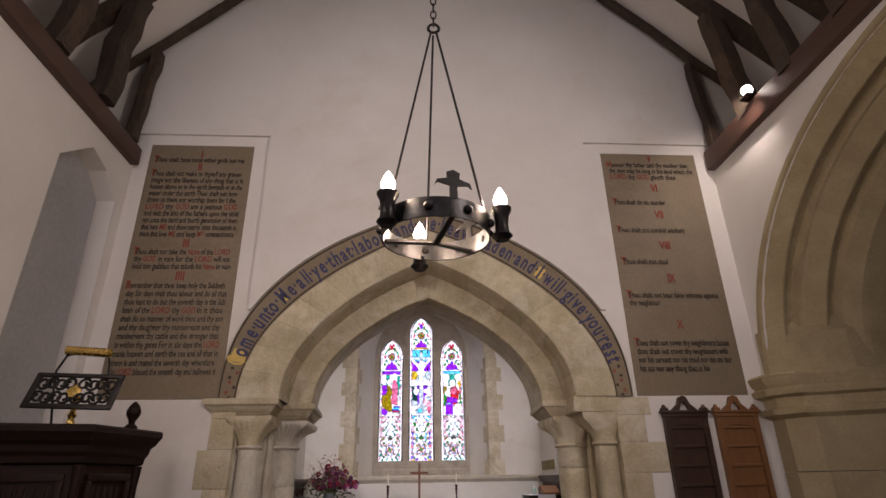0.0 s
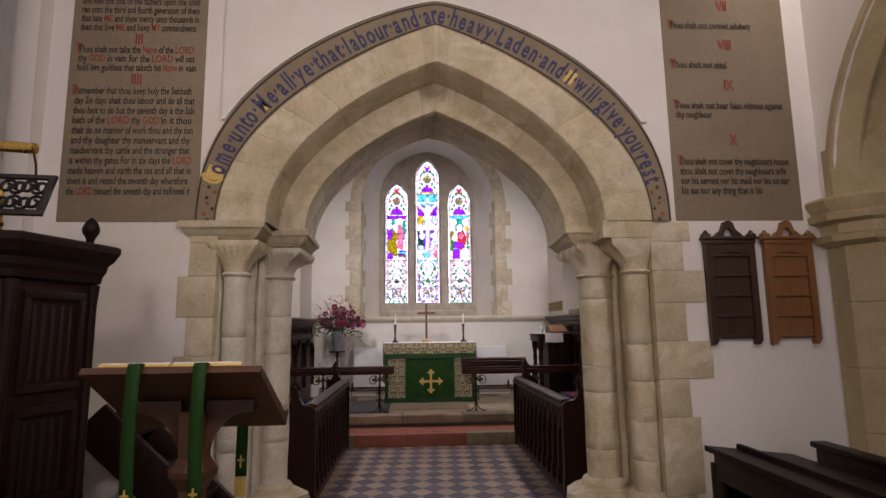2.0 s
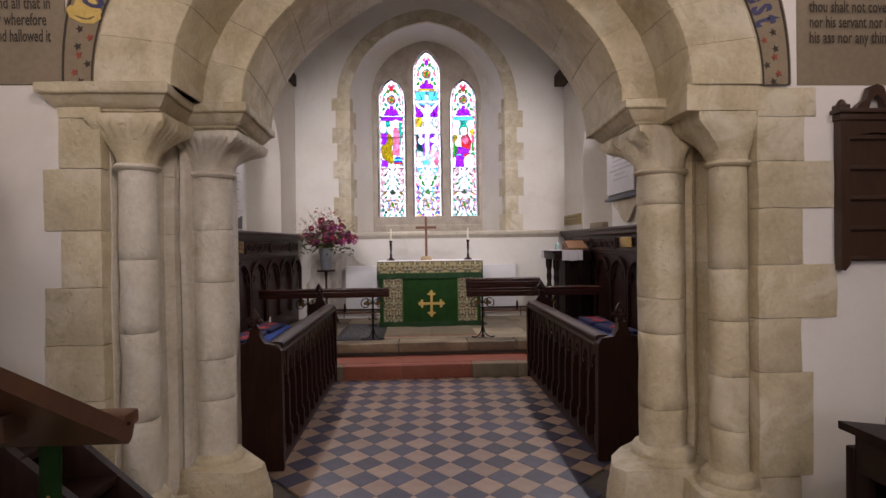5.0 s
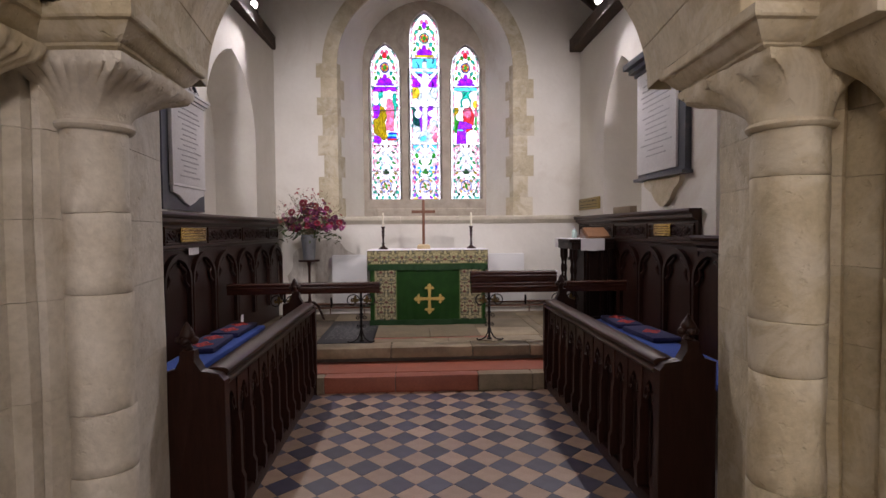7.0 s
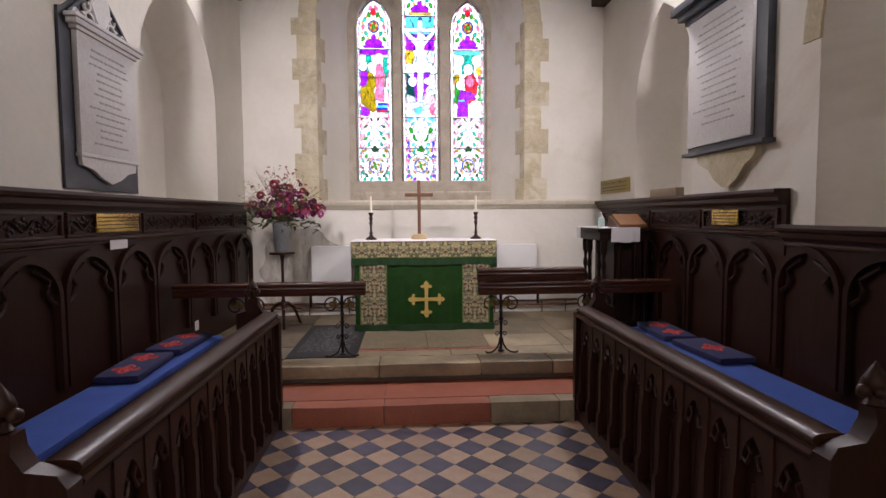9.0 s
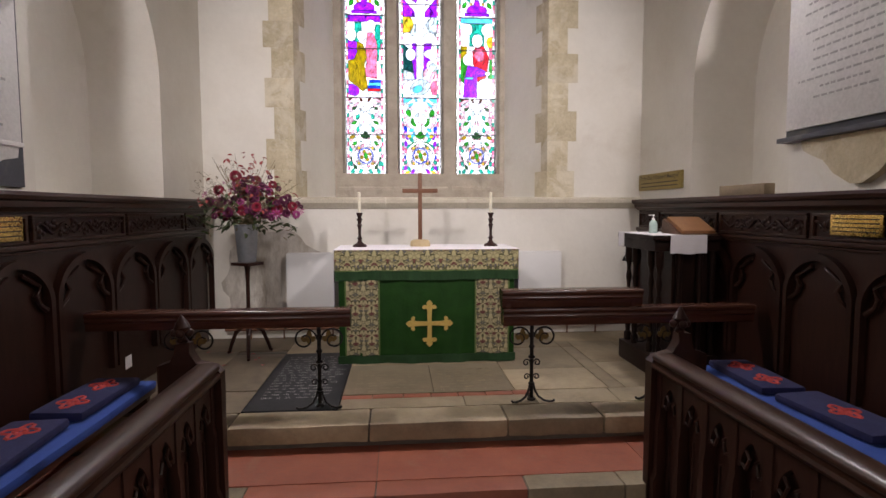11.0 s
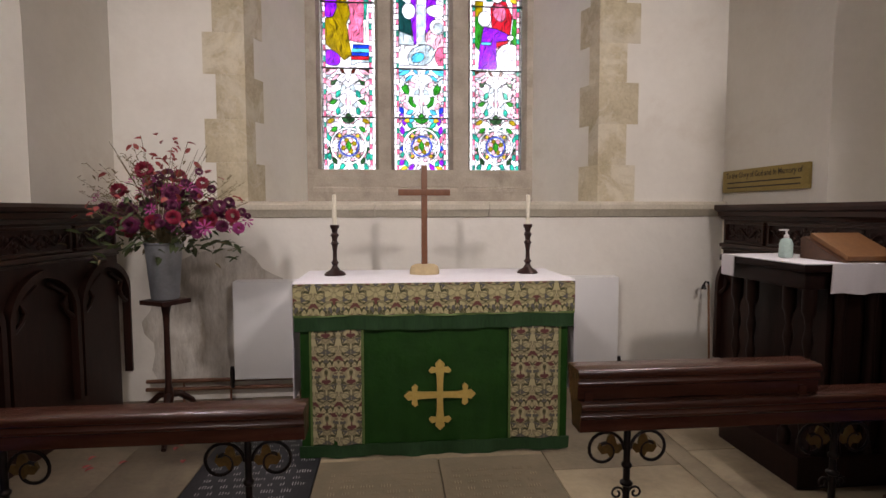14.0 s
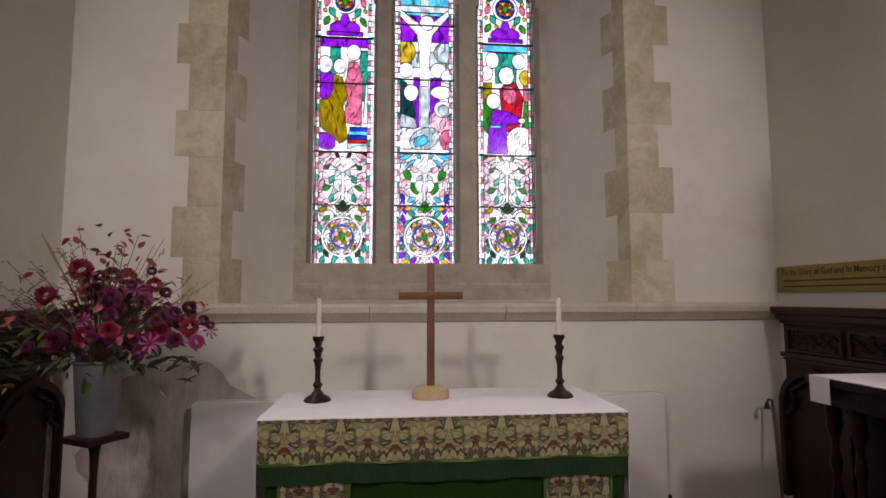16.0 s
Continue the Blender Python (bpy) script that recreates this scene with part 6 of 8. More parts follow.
def stall_front(s):
    x = -1.135 if s < 0 else 1.09
    y0, y1 = 5.775, 8.16
    st = thing("choir_stall_front", "dark carved oak front of a choir stall", "choir stall", (x, 6.8, 0), "choir stall fronts")
    bm = bmesh.new()
    box(bm, x + s * 0.022, x + s * 0.05, y0 + 0.02, y1 - 0.02, 0.02, 0.78)
    part("backboard", bm, OAK, st)
    bm = bmesh.new()
    prism(bm, [(x - s * a, b) for a, b in ((0.03, 0.765), (0.047, 0.772), (0.053, 0.785), (0.047, 0.798), (0.032, 0.803), (0.032, 0.81), (0.044, 0.817), (0.047, 0.828), (0.042, 0.840), (0.028, 0.847), (0.0, 0.85), (-0.03, 0.85), (-0.056, 0.847), (-0.066, 0.836), (-0.068, 0.81), (-0.05, 0.775))], "y", y0 + 0.035, y1 - 0.035)
    part("top_rail", bm, OAK_H, st, "polished moulded top rail", smooth=45)
    bm = bmesh.new()
    box(bm, x - s * 0.03, x + s * 0.06, y0 + 0.03, y1 - 0.03, 0.0, 0.085, 0.01)
    part("plinth", bm, OAK, st)
    n = 11
    step = (y1 - y0 - 0.12) / n
    for k in range(n + 1):
        y = y0 + 0.06 + step * k
        bm = bmesh.new()
        prism(bm, [(x - s * a, b) for a, b in ((-0.02, 0.07), (0.035, 0.07), (0.045, 0.10), (0.045, 0.20), (0.03, 0.235), (0.028, 0.50), (0.02, 0.54), (0.018, 0.77), (-0.02, 0.77))], "y", y - 0.019, y + 0.019)
        b = part("buttress", bm, OAK, st)
        if k < n:
            c = y + step / 2
            half = step / 2 - 0.02
            bm = bmesh.new()
            head = [(c + a, 0.58 + b2) for a, b2 in pointed(half - 0.018, 0.12, 6)]
            prism(bm, [(c - half, 0.775), (c + half, 0.775), (c + half, 0.58)] + head[::-1] + [(c - half, 0.58)], "x", x - s * 0.012, x + s * 0.024)
            part("tracery_head", bm, OAK, st)
            bm = bmesh.new()
            for a, h in ((-1, 0), (1, 0)):
                tube(bm, [(x - s * 0.004, c + a * half * 0.9, 0.60), (x - s * 0.008, c + a * half * 0.45, 0.585), (x - s * 0.006, c + a * half * 0.2, 0.63), (x - s * 0.002, c + a * half * 0.55, 0.655)], 0.008, 6)
            tube(bm, [(x - s * 0.004, c, 0.12), (x - s * 0.007, c, 0.3), (x - s * 0.004, c, 0.52)], 0.006, 6)
            part("cusp", bm, OAK, st)
    for y, sg in ((y0, -1), (y1, 1)):
        bm = bmesh.new()
        xa, xb = x - s * 0.05, x + s * 0.24
        prism(bm, [(xa, 0), (xa, 0.80), (xa + s * 0.03, 0.83), (xa + s * 0.11, 0.85), (xa + s * 0.14, 0.90), (xa + s * 0.145, 0.945), (xa + s * 0.205, 0.945), (xa + s * 0.21, 0.90), (xa + s * 0.23, 0.86), (xb, 0.84), (xb, 0)], "y", y - 0.035, y + 0.035)
        bmesh.ops.bevel(bm, geom=[e for e in bm.edges if abs(e.verts[0].co.y - e.verts[1].co.y) < 1e-4], offset=0.006, segments=1, affect="EDGES")
        e = part("stall_end", bm, OAK, st)
        bm = bmesh.new()
        fx = xa + s * (0.185 if s < 0 else 0.165)
        finial(bm, fx, y, 0.94, 1.0)
        for dx, dy in ((0.034, 0), (-0.034, 0), (0, 0.030), (0, -0.030)):
            b2 = bmesh.ops.create_icosphere(bm, subdivisions=2, radius=0.022, matrix=Matrix.Translation((fx + dx, y + dy, 0.992)))
        rough_up(bm, 0.004, 40)
        part("poppyhead", bm, OAK, e, "carved leafy poppyhead")
    return st


for s in (-1, 1):
    stall_front(s)


def bench(s, y0, y1):
    wall = CX0 if s < 0 else CX1
    xi = 1.80 * s
    b = thing("stall_bench", "dark oak bench seat along the panelling", "bench", ((xi + wall) / 2, (y0 + y1) / 2, 0), "stall benches")
    bm = bmesh.new()
    box(bm, xi, wall - s * 0.12, y0, y1, 0.41, 0.445, 0.006)
    part("seat", bm, OAK_H, b)
    for y in (y0 + 0.05, (y0 + y1) / 2, y1 - 0.05):
        bm = bmesh.new()
        box(bm, xi + s * 0.03, wall - s * 0.12, y - 0.02, y + 0.02, 0, 0.41)
        part("support", bm, OAK, b)
    c = thing("bench_cushion", "long bright blue cloth cushion on the bench", "cushion", ((xi + wall) / 2, (y0 + y1) / 2, 0.445), "bench cushions")
    bm = bmesh.new()
    box(bm, xi - s * 0.015, wall - s * 0.13, y0 + 0.02, y1 - 0.03, 0.447, 0.495, 0.016)
    bmesh.ops.subdivide_edges(bm, edges=[e for e in bm.edges if e.calc_length() > 0.5], cuts=14)
    rough_up(bm, 0.006, 3)
    part("pad", bm, BLUE_CLOTH, c)
    return b


bench(-1, 5.76, 9.08)
bench(1, 5.76, 9.10)


def hassock(x, y, turn, s, motif):
    h = thing("kneeler", "navy needlework kneeler with red woven motifs on the cushion", "kneeler", (x, y, 0.497), "kneelers on the benches")
    bm = bmesh.new()
    box(bm, x - 0.135, x + 0.135, y - 0.30, y + 0.30, 0.499, 0.548, 0.02)
    rough_up(bm, 0.004, 8)
    pad = part("pad", bm, NAVY, h)
    for dy in motif:
        bm = bmesh.new()
        for spread, thick in ((0.058, 0.011), (0.022, 0.010)):
            tube(bm, [(x + spread * (1 + 0.38 * math.cos(4 * q)) * math.cos(q), y + dy + spread * 1.15 * (1 + 0.38 * math.cos(4 * q)) * math.sin(q), 0.5445) for q in [math.tau * k / 24 for k in range(25)]], thick, 6)
        part("motif", bm, RED_WOOL, pad, "red needlework motif")
    h.rotation_euler = (0, 0, radians(turn))
    return h


hassock(-1.99, 7.98, 3, -1, (-0.15, 0.14))
hassock(-1.98, 8.66, -2, -1, (-0.15, 0.14))
hassock(2.02, 8.05, 4, 1, (-0.02,))
hassock(2.00, 8.72, -3, 1, (-0.15, 0.13))


def panelling(s, runs, arches, label):
    """Oak panelling against a side wall: runs of (y0, y1, top); arches: apex positions."""
    wall = CX0 if s < 0 else CX1
    f = wall - s * 0.035
    p = thing("wall_panelling", label, "panelling", (wall, 8.2, 0), "chancel panelling")
    for y0, y1, top in runs:
        bm = bmesh.new()
        box(bm, wall - s * 0.002, f, y0, y1, 0.0, top - 0.07)
        part("backboard", bm, OAK, p)
        bm = bmesh.new()
        prism(bm, [(f + s * 0.03, top - 0.11), (f - s * 0.02, top - 0.105), (f - s * 0.035, top - 0.085), (f - s * 0.05, top - 0.08), (f - s * 0.055, top - 0.05), (f - s * 0.075, top - 0.04), (f - s * 0.085, top - 0.02), (f - s * 0.08, top), (f + s * 0.03, top)], "y", y0, y1)
        part("cornice", bm, OAK_H, p, "moulded cornice with a dull shine", smooth=30)
        if top > 1.5:
            for z0, z1 in ((1.365, 1.395), (1.345, 1.362)):
                bm = bmesh.new()
                box(bm, f + s * 0.01, f - s * (0.035 if z1 > 1.37 else 0.02), y0, y1, z0, z1, 0.008)
                part("moulding", bm, OAK_H, p)
            # carved frieze: a running vine between small posts
            y = y0 + 0.04
            seg = 0.92
            while y < y1 - 0.1:
                ye = min(y + seg, y1 - 0.03)
                bm = bmesh.new()
                n = int((ye - y) / 0.03)
                tube(bm, [(f - s * 0.008, y + 0.03 + (ye - y - 0.06) * i / n, 1.475 + 0.03 * math.sin(i * 0.9)) for i in range(n + 1)], 0.008, 6)
                for i in range(0, n, 2):
                    yy, zz = y + 0.03 + (ye - y - 0.06) * i / n, 1.475 - 0.028 * math.sin(i * 0.9)
                    for q in range(3):
                        bmesh.ops.create_icosphere(bm, subdivisions=1, radius=0.017, matrix=Matrix.Translation((f - s * 0.006, yy + 0.018 * math.cos(q * 2.1), zz + 0.018 * math.sin(q * 2.1))) @ Matrix.Diagonal((0.5, 1, 1, 1)))
                part("vine_carving", bm, OAK, p, "carved running vine", smooth=60)
                bm = bmesh.new()
                for a, b, c, d in ((y + 0.01, ye - 0.01, 1.535, 1.552), (y + 0.01, ye - 0.01, 1.398, 1.415), (y + 0.01, y + 0.028, 1.415, 1.535), (ye - 0.028, ye - 0.01, 1.415, 1.535)):
                    box(bm, f + s * 0.01, f - s * 0.02, a, b, c, d, 0.004)
                part("frieze_frame", bm, OAK_H, p)
                y = ye + 0.02
        else:
            bm = bmesh.new()
            box(bm, f + s * 0.01, f - s * 0.02, y0, y1, 1.31 if top < 1.5 else 1.34, 1.335, 0.006)
            part("moulding", bm, OAK_H, p)
    step = arches[1] - arches[0]
    for c in arches:
        half = step / 2 - 0.012
        arc = [(c + a, 1.06 + b) for a, b in pointed(half, 0.26, 9)]
        inn = [(c + a, 1.06 + b) for a, b in pointed(half - 0.035, 0.215, 9)]
        bm = bmesh.new()
        prism(bm, [(c - half, 0.52)] + arc + [(c + half, 0.52), (c + half - 0.035, 0.52)] + inn[::-1] + [(c - half + 0.035, 0.52)], "x", f + s * 0.01, f - s * 0.04)
        a = part("arch_moulding", bm, OAK, p, smooth=30)
        bm = bmesh.new()
        for sg in (-1, 1):
            tube(bm, [(f - s * 0.018, c + sg * (half - 0.04), 1.02), (f - s * 0.02, c + sg * (half - 0.10), 1.06), (f - s * 0.02, c + sg * (half - 0.125), 1.11), (f - s * 0.018, c + sg * (half - 0.09), 1.16), (f - s * 0.016, c + sg * 0.05, 1.235)], [0.016, 0.013, 0.016, 0.012, 0.012], 7)
        part("cusp", bm, OAK, a)
    return p


panelling(-1, [(CY0 + 0.01, CY1 - 0.08, 1.675)], [5.54 + 0.58 * k for k in range(1, 10)], "tall dark carved oak panelling on the north wall")
panelling(1, [(CY0 + 0.01, 7.59, 1.445), (7.61, CY1 - 0.08, 1.675)], [5.71 + 0.555 * k for k in range(1, 10)], "dark carved oak panelling, lower towards the arch")


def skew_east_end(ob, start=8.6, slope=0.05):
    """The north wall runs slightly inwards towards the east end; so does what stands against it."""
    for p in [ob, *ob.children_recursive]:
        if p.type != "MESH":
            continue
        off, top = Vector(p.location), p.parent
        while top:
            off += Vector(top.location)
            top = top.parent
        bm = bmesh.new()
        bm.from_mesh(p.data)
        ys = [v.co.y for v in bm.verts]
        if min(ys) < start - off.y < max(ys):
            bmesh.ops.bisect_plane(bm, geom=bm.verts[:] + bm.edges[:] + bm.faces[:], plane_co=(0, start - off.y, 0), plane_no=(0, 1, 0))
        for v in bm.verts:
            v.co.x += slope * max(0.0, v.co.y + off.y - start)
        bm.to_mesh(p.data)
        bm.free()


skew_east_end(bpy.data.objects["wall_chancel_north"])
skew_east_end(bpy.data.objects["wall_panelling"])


def brass_plate(x, s, y0, y1, z0, z1, label, cat, rows):
    t = thing("brass_plaque", label, cat, (x, (y0 + y1) / 2, z0))
    bm = bmesh.new()
    box(bm, x, x - s * 0.012, y0, y1, z0, z1, 0.003)
    pl = part("plate", bm, BRASS, t)
    for k in range(rows):
        zz = z1 - (z1 - z0) * (k + 1) / (rows + 1)
        bm = bmesh.new()
        box(bm, x - s * 0.011, x - s * 0.014, y0 + 0.02, y1 - 0.02, zz - 0.003, zz + 0.003)
        part("engraved_line", bm, INK, pl)
    return t


brass_plate(CX0 + 0.057, -1, 7.94, 8.5, 1.42, 1.545, "small brass plaque set in the carved frieze", "plaque", 4)
brass_plate(CX1 - 0.057, 1, 8.06, 8.40, 1.43, 1.545, "small brass plaque set in the carved frieze", "plaque", 4)
card = thing("white_card", "small white card fixed under the frieze", "card", (CX0 + 0.05, 8.21, 1.30))
bm = bmesh.new()
box(bm, CX0 + 0.06, CX0 + 0.062, 8.10, 8.33, 1.30, 1.365, 0.0005)
part("card", bm, LINEN, card)
tag = thing("white_card", "small white card fixed low on the panelling", "card", (CX0 + 0.06, 9.5, 0.46))
bm = bmesh.new()
box(bm, CX0 + 0.080, CX0 + 0.083, 9.455, 9.545, 0.45, 0.54, 0.0005)
part("card", bm, LINEN, tag)
plaque = thing("memorial_plaque", "long engraved brass memorial plaque on the chancel wall", "plaque", (CX1, 10.62, 1.77))
bm = bmesh.new()
box(bm, CX1 + 0.002, CX1 - 0.025, 10.14, 10.99, 1.765, 1.925, 0.004)
plate = part("plate", bm, surface("aged_brass_plate", (0.26, 0.19, 0.06), (0.36, 0.27, 0.09), 0.45, 12, 80, 0.2, 0.001, metal=0.6), plaque)
lettering("To the Glory of God and In Memory of", INK, plate, (CX1 - 0.0265, 10.565, 1.868), 0.055, 0.76, "west", 0.01)
for k in range(2):
    bm = bmesh.new()
    box(bm, CX1 - 0.024, CX1 - 0.0265, 10.20, 10.93, 1.829 - 0.035 * k, 1.838 - 0.035 * k)
    part("engraved_line", bm, INK, plate)
block = thing("wooden_block", "plain pale wooden block lying on the panelling", "block", (CX1 - 0.05, 9.2, 1.675))
bm = bmesh.new()
box(bm, CX1 - 0.085, CX1 - 0.008, 8.95, 9.46, 1.676, 1.75, 0.004)
part("block", bm, surface("dull_pale_wood", (0.22, 0.165, 0.10), (0.3, 0.23, 0.15), 0.7, 6, 50, 0.2, 0.001), block)


# ---------------------------------------------------------------- wall monuments
def monument_lines(parent, x, s, y0, y1, z0, z1, n, rg):
    for k in range(n):
        z = z1 - (z1 - z0) * (k + 0.5) / n
        w = (y1 - y0) * rg.uniform(0.45, 0.95) / 2
        c = (y0 + y1) / 2
        bm = bmesh.new()
        y = c - w
        while y < c + w:
            l = rg.uniform(0.02, 0.06)
            box(bm, x, x - s * 0.0025, y, min(y + l, c + w), z - 0.006, z + 0.006)
            y += l + 0.014
        tagged(part("inscription", bm, GREY_INK, parent), kind="stuff")


rg = random.Random(12)
m1 = thing("wall_monument", "white marble memorial tablet on a slate back with a pediment", "memorial tablet", (CX0, 8.16, 1.7))
X = CX0
bm = bmesh.new()
prism(bm, [(7.72, 1.70), (7.72, 2.78), (7.78, 2.80), (8.15, 3.08), (8.54, 2.80), (8.61, 2.78), (8.61, 1.70)], "x", X - 0.002, X + 0.02)
part("slate_back", bm, SLATE, m1, "blue-black slate back")
bm = bmesh.new()
box(bm, X + 0.02, X + 0.055, 7.84, 8.55, 1.93, 2.68, 0.006)
slabm = part("tablet", bm, MARBLE, m1, "engraved white marble")
monument_lines(slabm, X + 0.0545, -1, 7.90, 8.50, 1.98, 2.62, 14, rg)
bm = bmesh.new()
for z0, z1, o in ((2.68, 2.705, 0.02), (2.705, 2.74, 0.05), (2.74, 2.765, 0.07)):
    box(bm, X + 0.018, X + 0.055 + o * 0.6, 7.84 - o, 8.55 + o, z0, z1, 0.003)
part("cornice", bm, MARBLE, m1)
bm = bmesh.new()
prism(bm, [(8.15 + 0.105 * math.cos(q) * (1 - 0.25 * max(0, -math.sin(q))), 2.90 + 0.125 * math.sin(q)) for q in [math.tau * k / 20 for k in range(20)]], "x", X + 0.02, X + 0.05)
part("carved_shield", bm, MARBLE, m1, "carved marble shield")
for sg in (-1, 1):
    bm = bmesh.new()
    for y0, z0, r0, up in ((0.12, 2.79, 0.065, 1), (0.20, 2.80, 0.05, -1), (0.14, 2.88, 0.045, -1), (0.27, 2.785, 0.035, 1)):
        tube(bm, [(X + 0.032, 8.15 + sg * (y0 + r0 * (1 - 0.06 * k) * math.cos(0.42 * k)), z0 + r0 * (1 - 0.06 * k) * up * math.sin(0.42 * k)) for k in range(13)], 0.012, 6)
    part("carved_leafwork", bm, MARBLE, m1, "carved marble leaf scrolls", smooth=60)
bm = bmesh.new()
for p, q in (((7.80, 2.775), (8.15, 3.055)), ((8.15, 3.055), (8.52, 2.775))):
    beam(bm, (X + 0.028, *p), (X + 0.028, *q), 0.02, 0.02, 0, 2, (1, 0, 0))
part("pediment_edge", bm, SLATE, m1)
bm = bmesh.new()
box(bm, X + 0.02, X + 0.06, 7.83, 8.56, 1.905, 1.93, 0.003)
prism(bm, [(7.85, 1.905), (8.54, 1.905), (8.53, 1.85), (8.42, 1.83), (8.32, 1.78), (8.20, 1.745), (8.08, 1.78), (7.98, 1.83), (7.86, 1.85)], "x", X + 0.02, X + 0.045)
part("apron", bm, MARBLE, m1)

m2 = thing("wall_monument", "pale marble memorial tablet framed in dark slate with a slate cornice", "memorial tablet", (CX1, 8.28, 1.7))
X = CX1
bm = bmesh.new()
box(bm, X + 0.002, X - 0.06, 7.80, 8.80, 2.02, 3.12, 0.006)
part("slate_back", bm, SLATE, m2, "weathered slate frame")
bm = bmesh.new()
box(bm, X - 0.06, X - 0.085, 7.92, 8.77, 2.06, 3.08, 0.004)
sl = part("tablet", bm, MARBLE, m2, "engraved pale marble")
monument_lines(sl, X - 0.0845, 1, 7.97, 8.70, 2.2, 3.02, 15, rg)
bm = bmesh.new()
for z0, z1, o in ((3.08, 3.12, 0.03), (3.12, 3.17, 0.08), (3.17, 3.23, 0.13)):
    box(bm, X + 0.002, X - 0.07 - o, 7.80 - o * 0.6, 8.80 + o * 0.6, z0, z1, 0.004)
part("cornice", bm, SLATE, m2, "dark slate cornice")
bm = bmesh.new()
box(bm, X + 0.002, X - 0.10, 7.77, 8.83, 1.99, 2.02, 0.004)
part("ledge", bm, SLATE, m2)
bm = bmesh.new()
prism(bm, [(7.90, 1.99), (8.68, 1.99), (8.66, 1.93), (8.60, 1.90), (8.50, 1.86), (8.42, 1.78), (8.30, 1.715), (8.22, 1.715), (8.12, 1.77), (8.04, 1.86), (7.96, 1.90), (7.92, 1.93)], "x", X + 0.002, X - 0.05)
part("apron", bm, STONE, m2, "cream stone apron")


# ---------------------------------------------------------------- credence cabinet and what lies on it
cab = thing("prayer_desk", "dark carved oak prayer desk with open turned sides", "desk", (1.88, 9.62, 0.30))
cx0, cx1, cy0, cy1 = 1.68, 2.19, 9.42, 10.04
bm = bmesh.new()
box(bm, cx0 - 0.03, cx1, cy0 - 0.02, cy1 + 0.02, 1.345, 1.38, 0.008)
box(bm, cx0, cx1, cy0 + 0.01, cy1 - 0.01, 1.26, 1.345, 0.006)
part("top", bm, PULPIT_OAK, cab)
bm = bmesh.new()
box(bm, cx0 - 0.01, cx1, cy0 - 0.005, cy1 + 0.005, 0.302, 0.46, 0.01)
part("plinth", bm, PULPIT_OAK, cab)
bm = bmesh.new()
box(bm, cx0 + 0.16, cx1, cy0 + 0.06, cy1 - 0.03, 0.46, 1.26)
part("body", bm, PULPIT_OAK, cab)
for y in (cy0 + 0.04, cy0 + 0.17, cy1 - 0.17, cy1 - 0.04):
    bm = bmesh.new()
    prof = [(0.030, 0.46), (0.032, 0.52), (0.018, 0.54), (0.026, 0.60), (0.018, 0.66)] + [(0.019 + 0.006 * math.sin(k * 1.3), 0.68 + k * 0.03) for k in range(14)] + [(0.02, 1.12), (0.032, 1.15), (0.032, 1.26)]
    lathe(bm, prof, cx0 + 0.05, y, 12)
    part("baluster", bm, PULPIT_OAK, cab)
for x in (cx0 + 0.2, cx0 + 0.36, cx1 - 0.05):
    bm = bmesh.new()
    lathe(bm, [(0.03, 0.46), (0.02, 0.55), (0.026, 0.8), (0.02, 1.1), (0.03, 1.26)], x, cy0 + 0.03, 12)
    part("baluster", bm, PULPIT_OAK, cab)
linen = thing("linen_cloth", "folded white linen cloth hanging over the desk edge", "cloth", (1.8, 9.4, 1.38))
bm = bmesh.new()
box(bm, cx0 - 0.036, 2.06, cy0 - 0.03, cy1 - 0.015, 1.381, 1.386, 0.001)
part("top_fold", bm, LINEN, linen)
part("front_drop", hanging(cx0 + 0.10, 2.06, 1.245, 1.385, cy0 - 0.034, 0.006, 1.5, 24, 5, 0.005), LINEN, linen)
bm = bmesh.new()
box(bm, cx0 - 0.040, cx0 - 0.034, cy1 - 0.13, cy1 - 0.02, 1.27, 1.386, 0.001)
part("side_drop", bm, LINEN, linen)
stand = thing("book_rest", "sloping brown book rest holding a closed brown book", "book rest", (1.86, 9.5, 1.386))
bm = bmesh.new()
prism(bm, [(cy0 + 0.00, 1.388), (cy0 + 0.26, 1.50), (cy0 + 0.275, 1.49), (cy0 + 0.275, 1.388)], "x", 1.86, 2.16)
part("wedge", bm, LECTERN_OAK, stand)
bm = bmesh.new()
prism(bm, [(cy0 + 0.005, 1.394), (cy0 + 0.24, 1.496), (cy0 + 0.232, 1.518), (cy0 - 0.003, 1.416)], "x", 1.88, 2.14)
part("book", bm, HONEY_OAK, stand, "closed brown leather book")
bottle = thing("pump_bottle", "clear plastic hand gel bottle with a pale pump", "bottle", (1.80, 9.72, 1.386))
bm = bmesh.new()
lathe(bm, [(0.030, 1.388), (0.033, 1.395), (0.033, 1.46), (0.022, 1.485), (0.012, 1.49)], 1.80, 9.72, 16)
part("body", bm, surface("pale_green_plastic", (0.35, 0.48, 0.44), (0.45, 0.56, 0.52), 0.25, 9, 60, 0, 0), bottle, "pale green clear plastic")
bm = bmesh.new()
lathe(bm, [(0.013, 1.49), (0.013, 1.505), (0.005, 1.508), (0.005, 1.525), (0.011, 1.528), (0.011, 1.535)], 1.80, 9.72, 10)
box(bm, 1.76, 1.80, 9.714, 9.726, 1.527, 1.535)
part("pump", bm, WHITE_PAINT, bottle, "white pump")
pole = thing("candle_snuffer", "long dark pole of a candle snuffer leaning in the corner", "snuffer", (1.86, 10.8, 0.30))
bm = bmesh.new()
tube(bm, [(2.06, 10.78, 0.302), (2.115, 10.92, 1.08)], 0.008, 8)
part("pole", bm, HONEY_OAK, pole)
bm = bmesh.new()
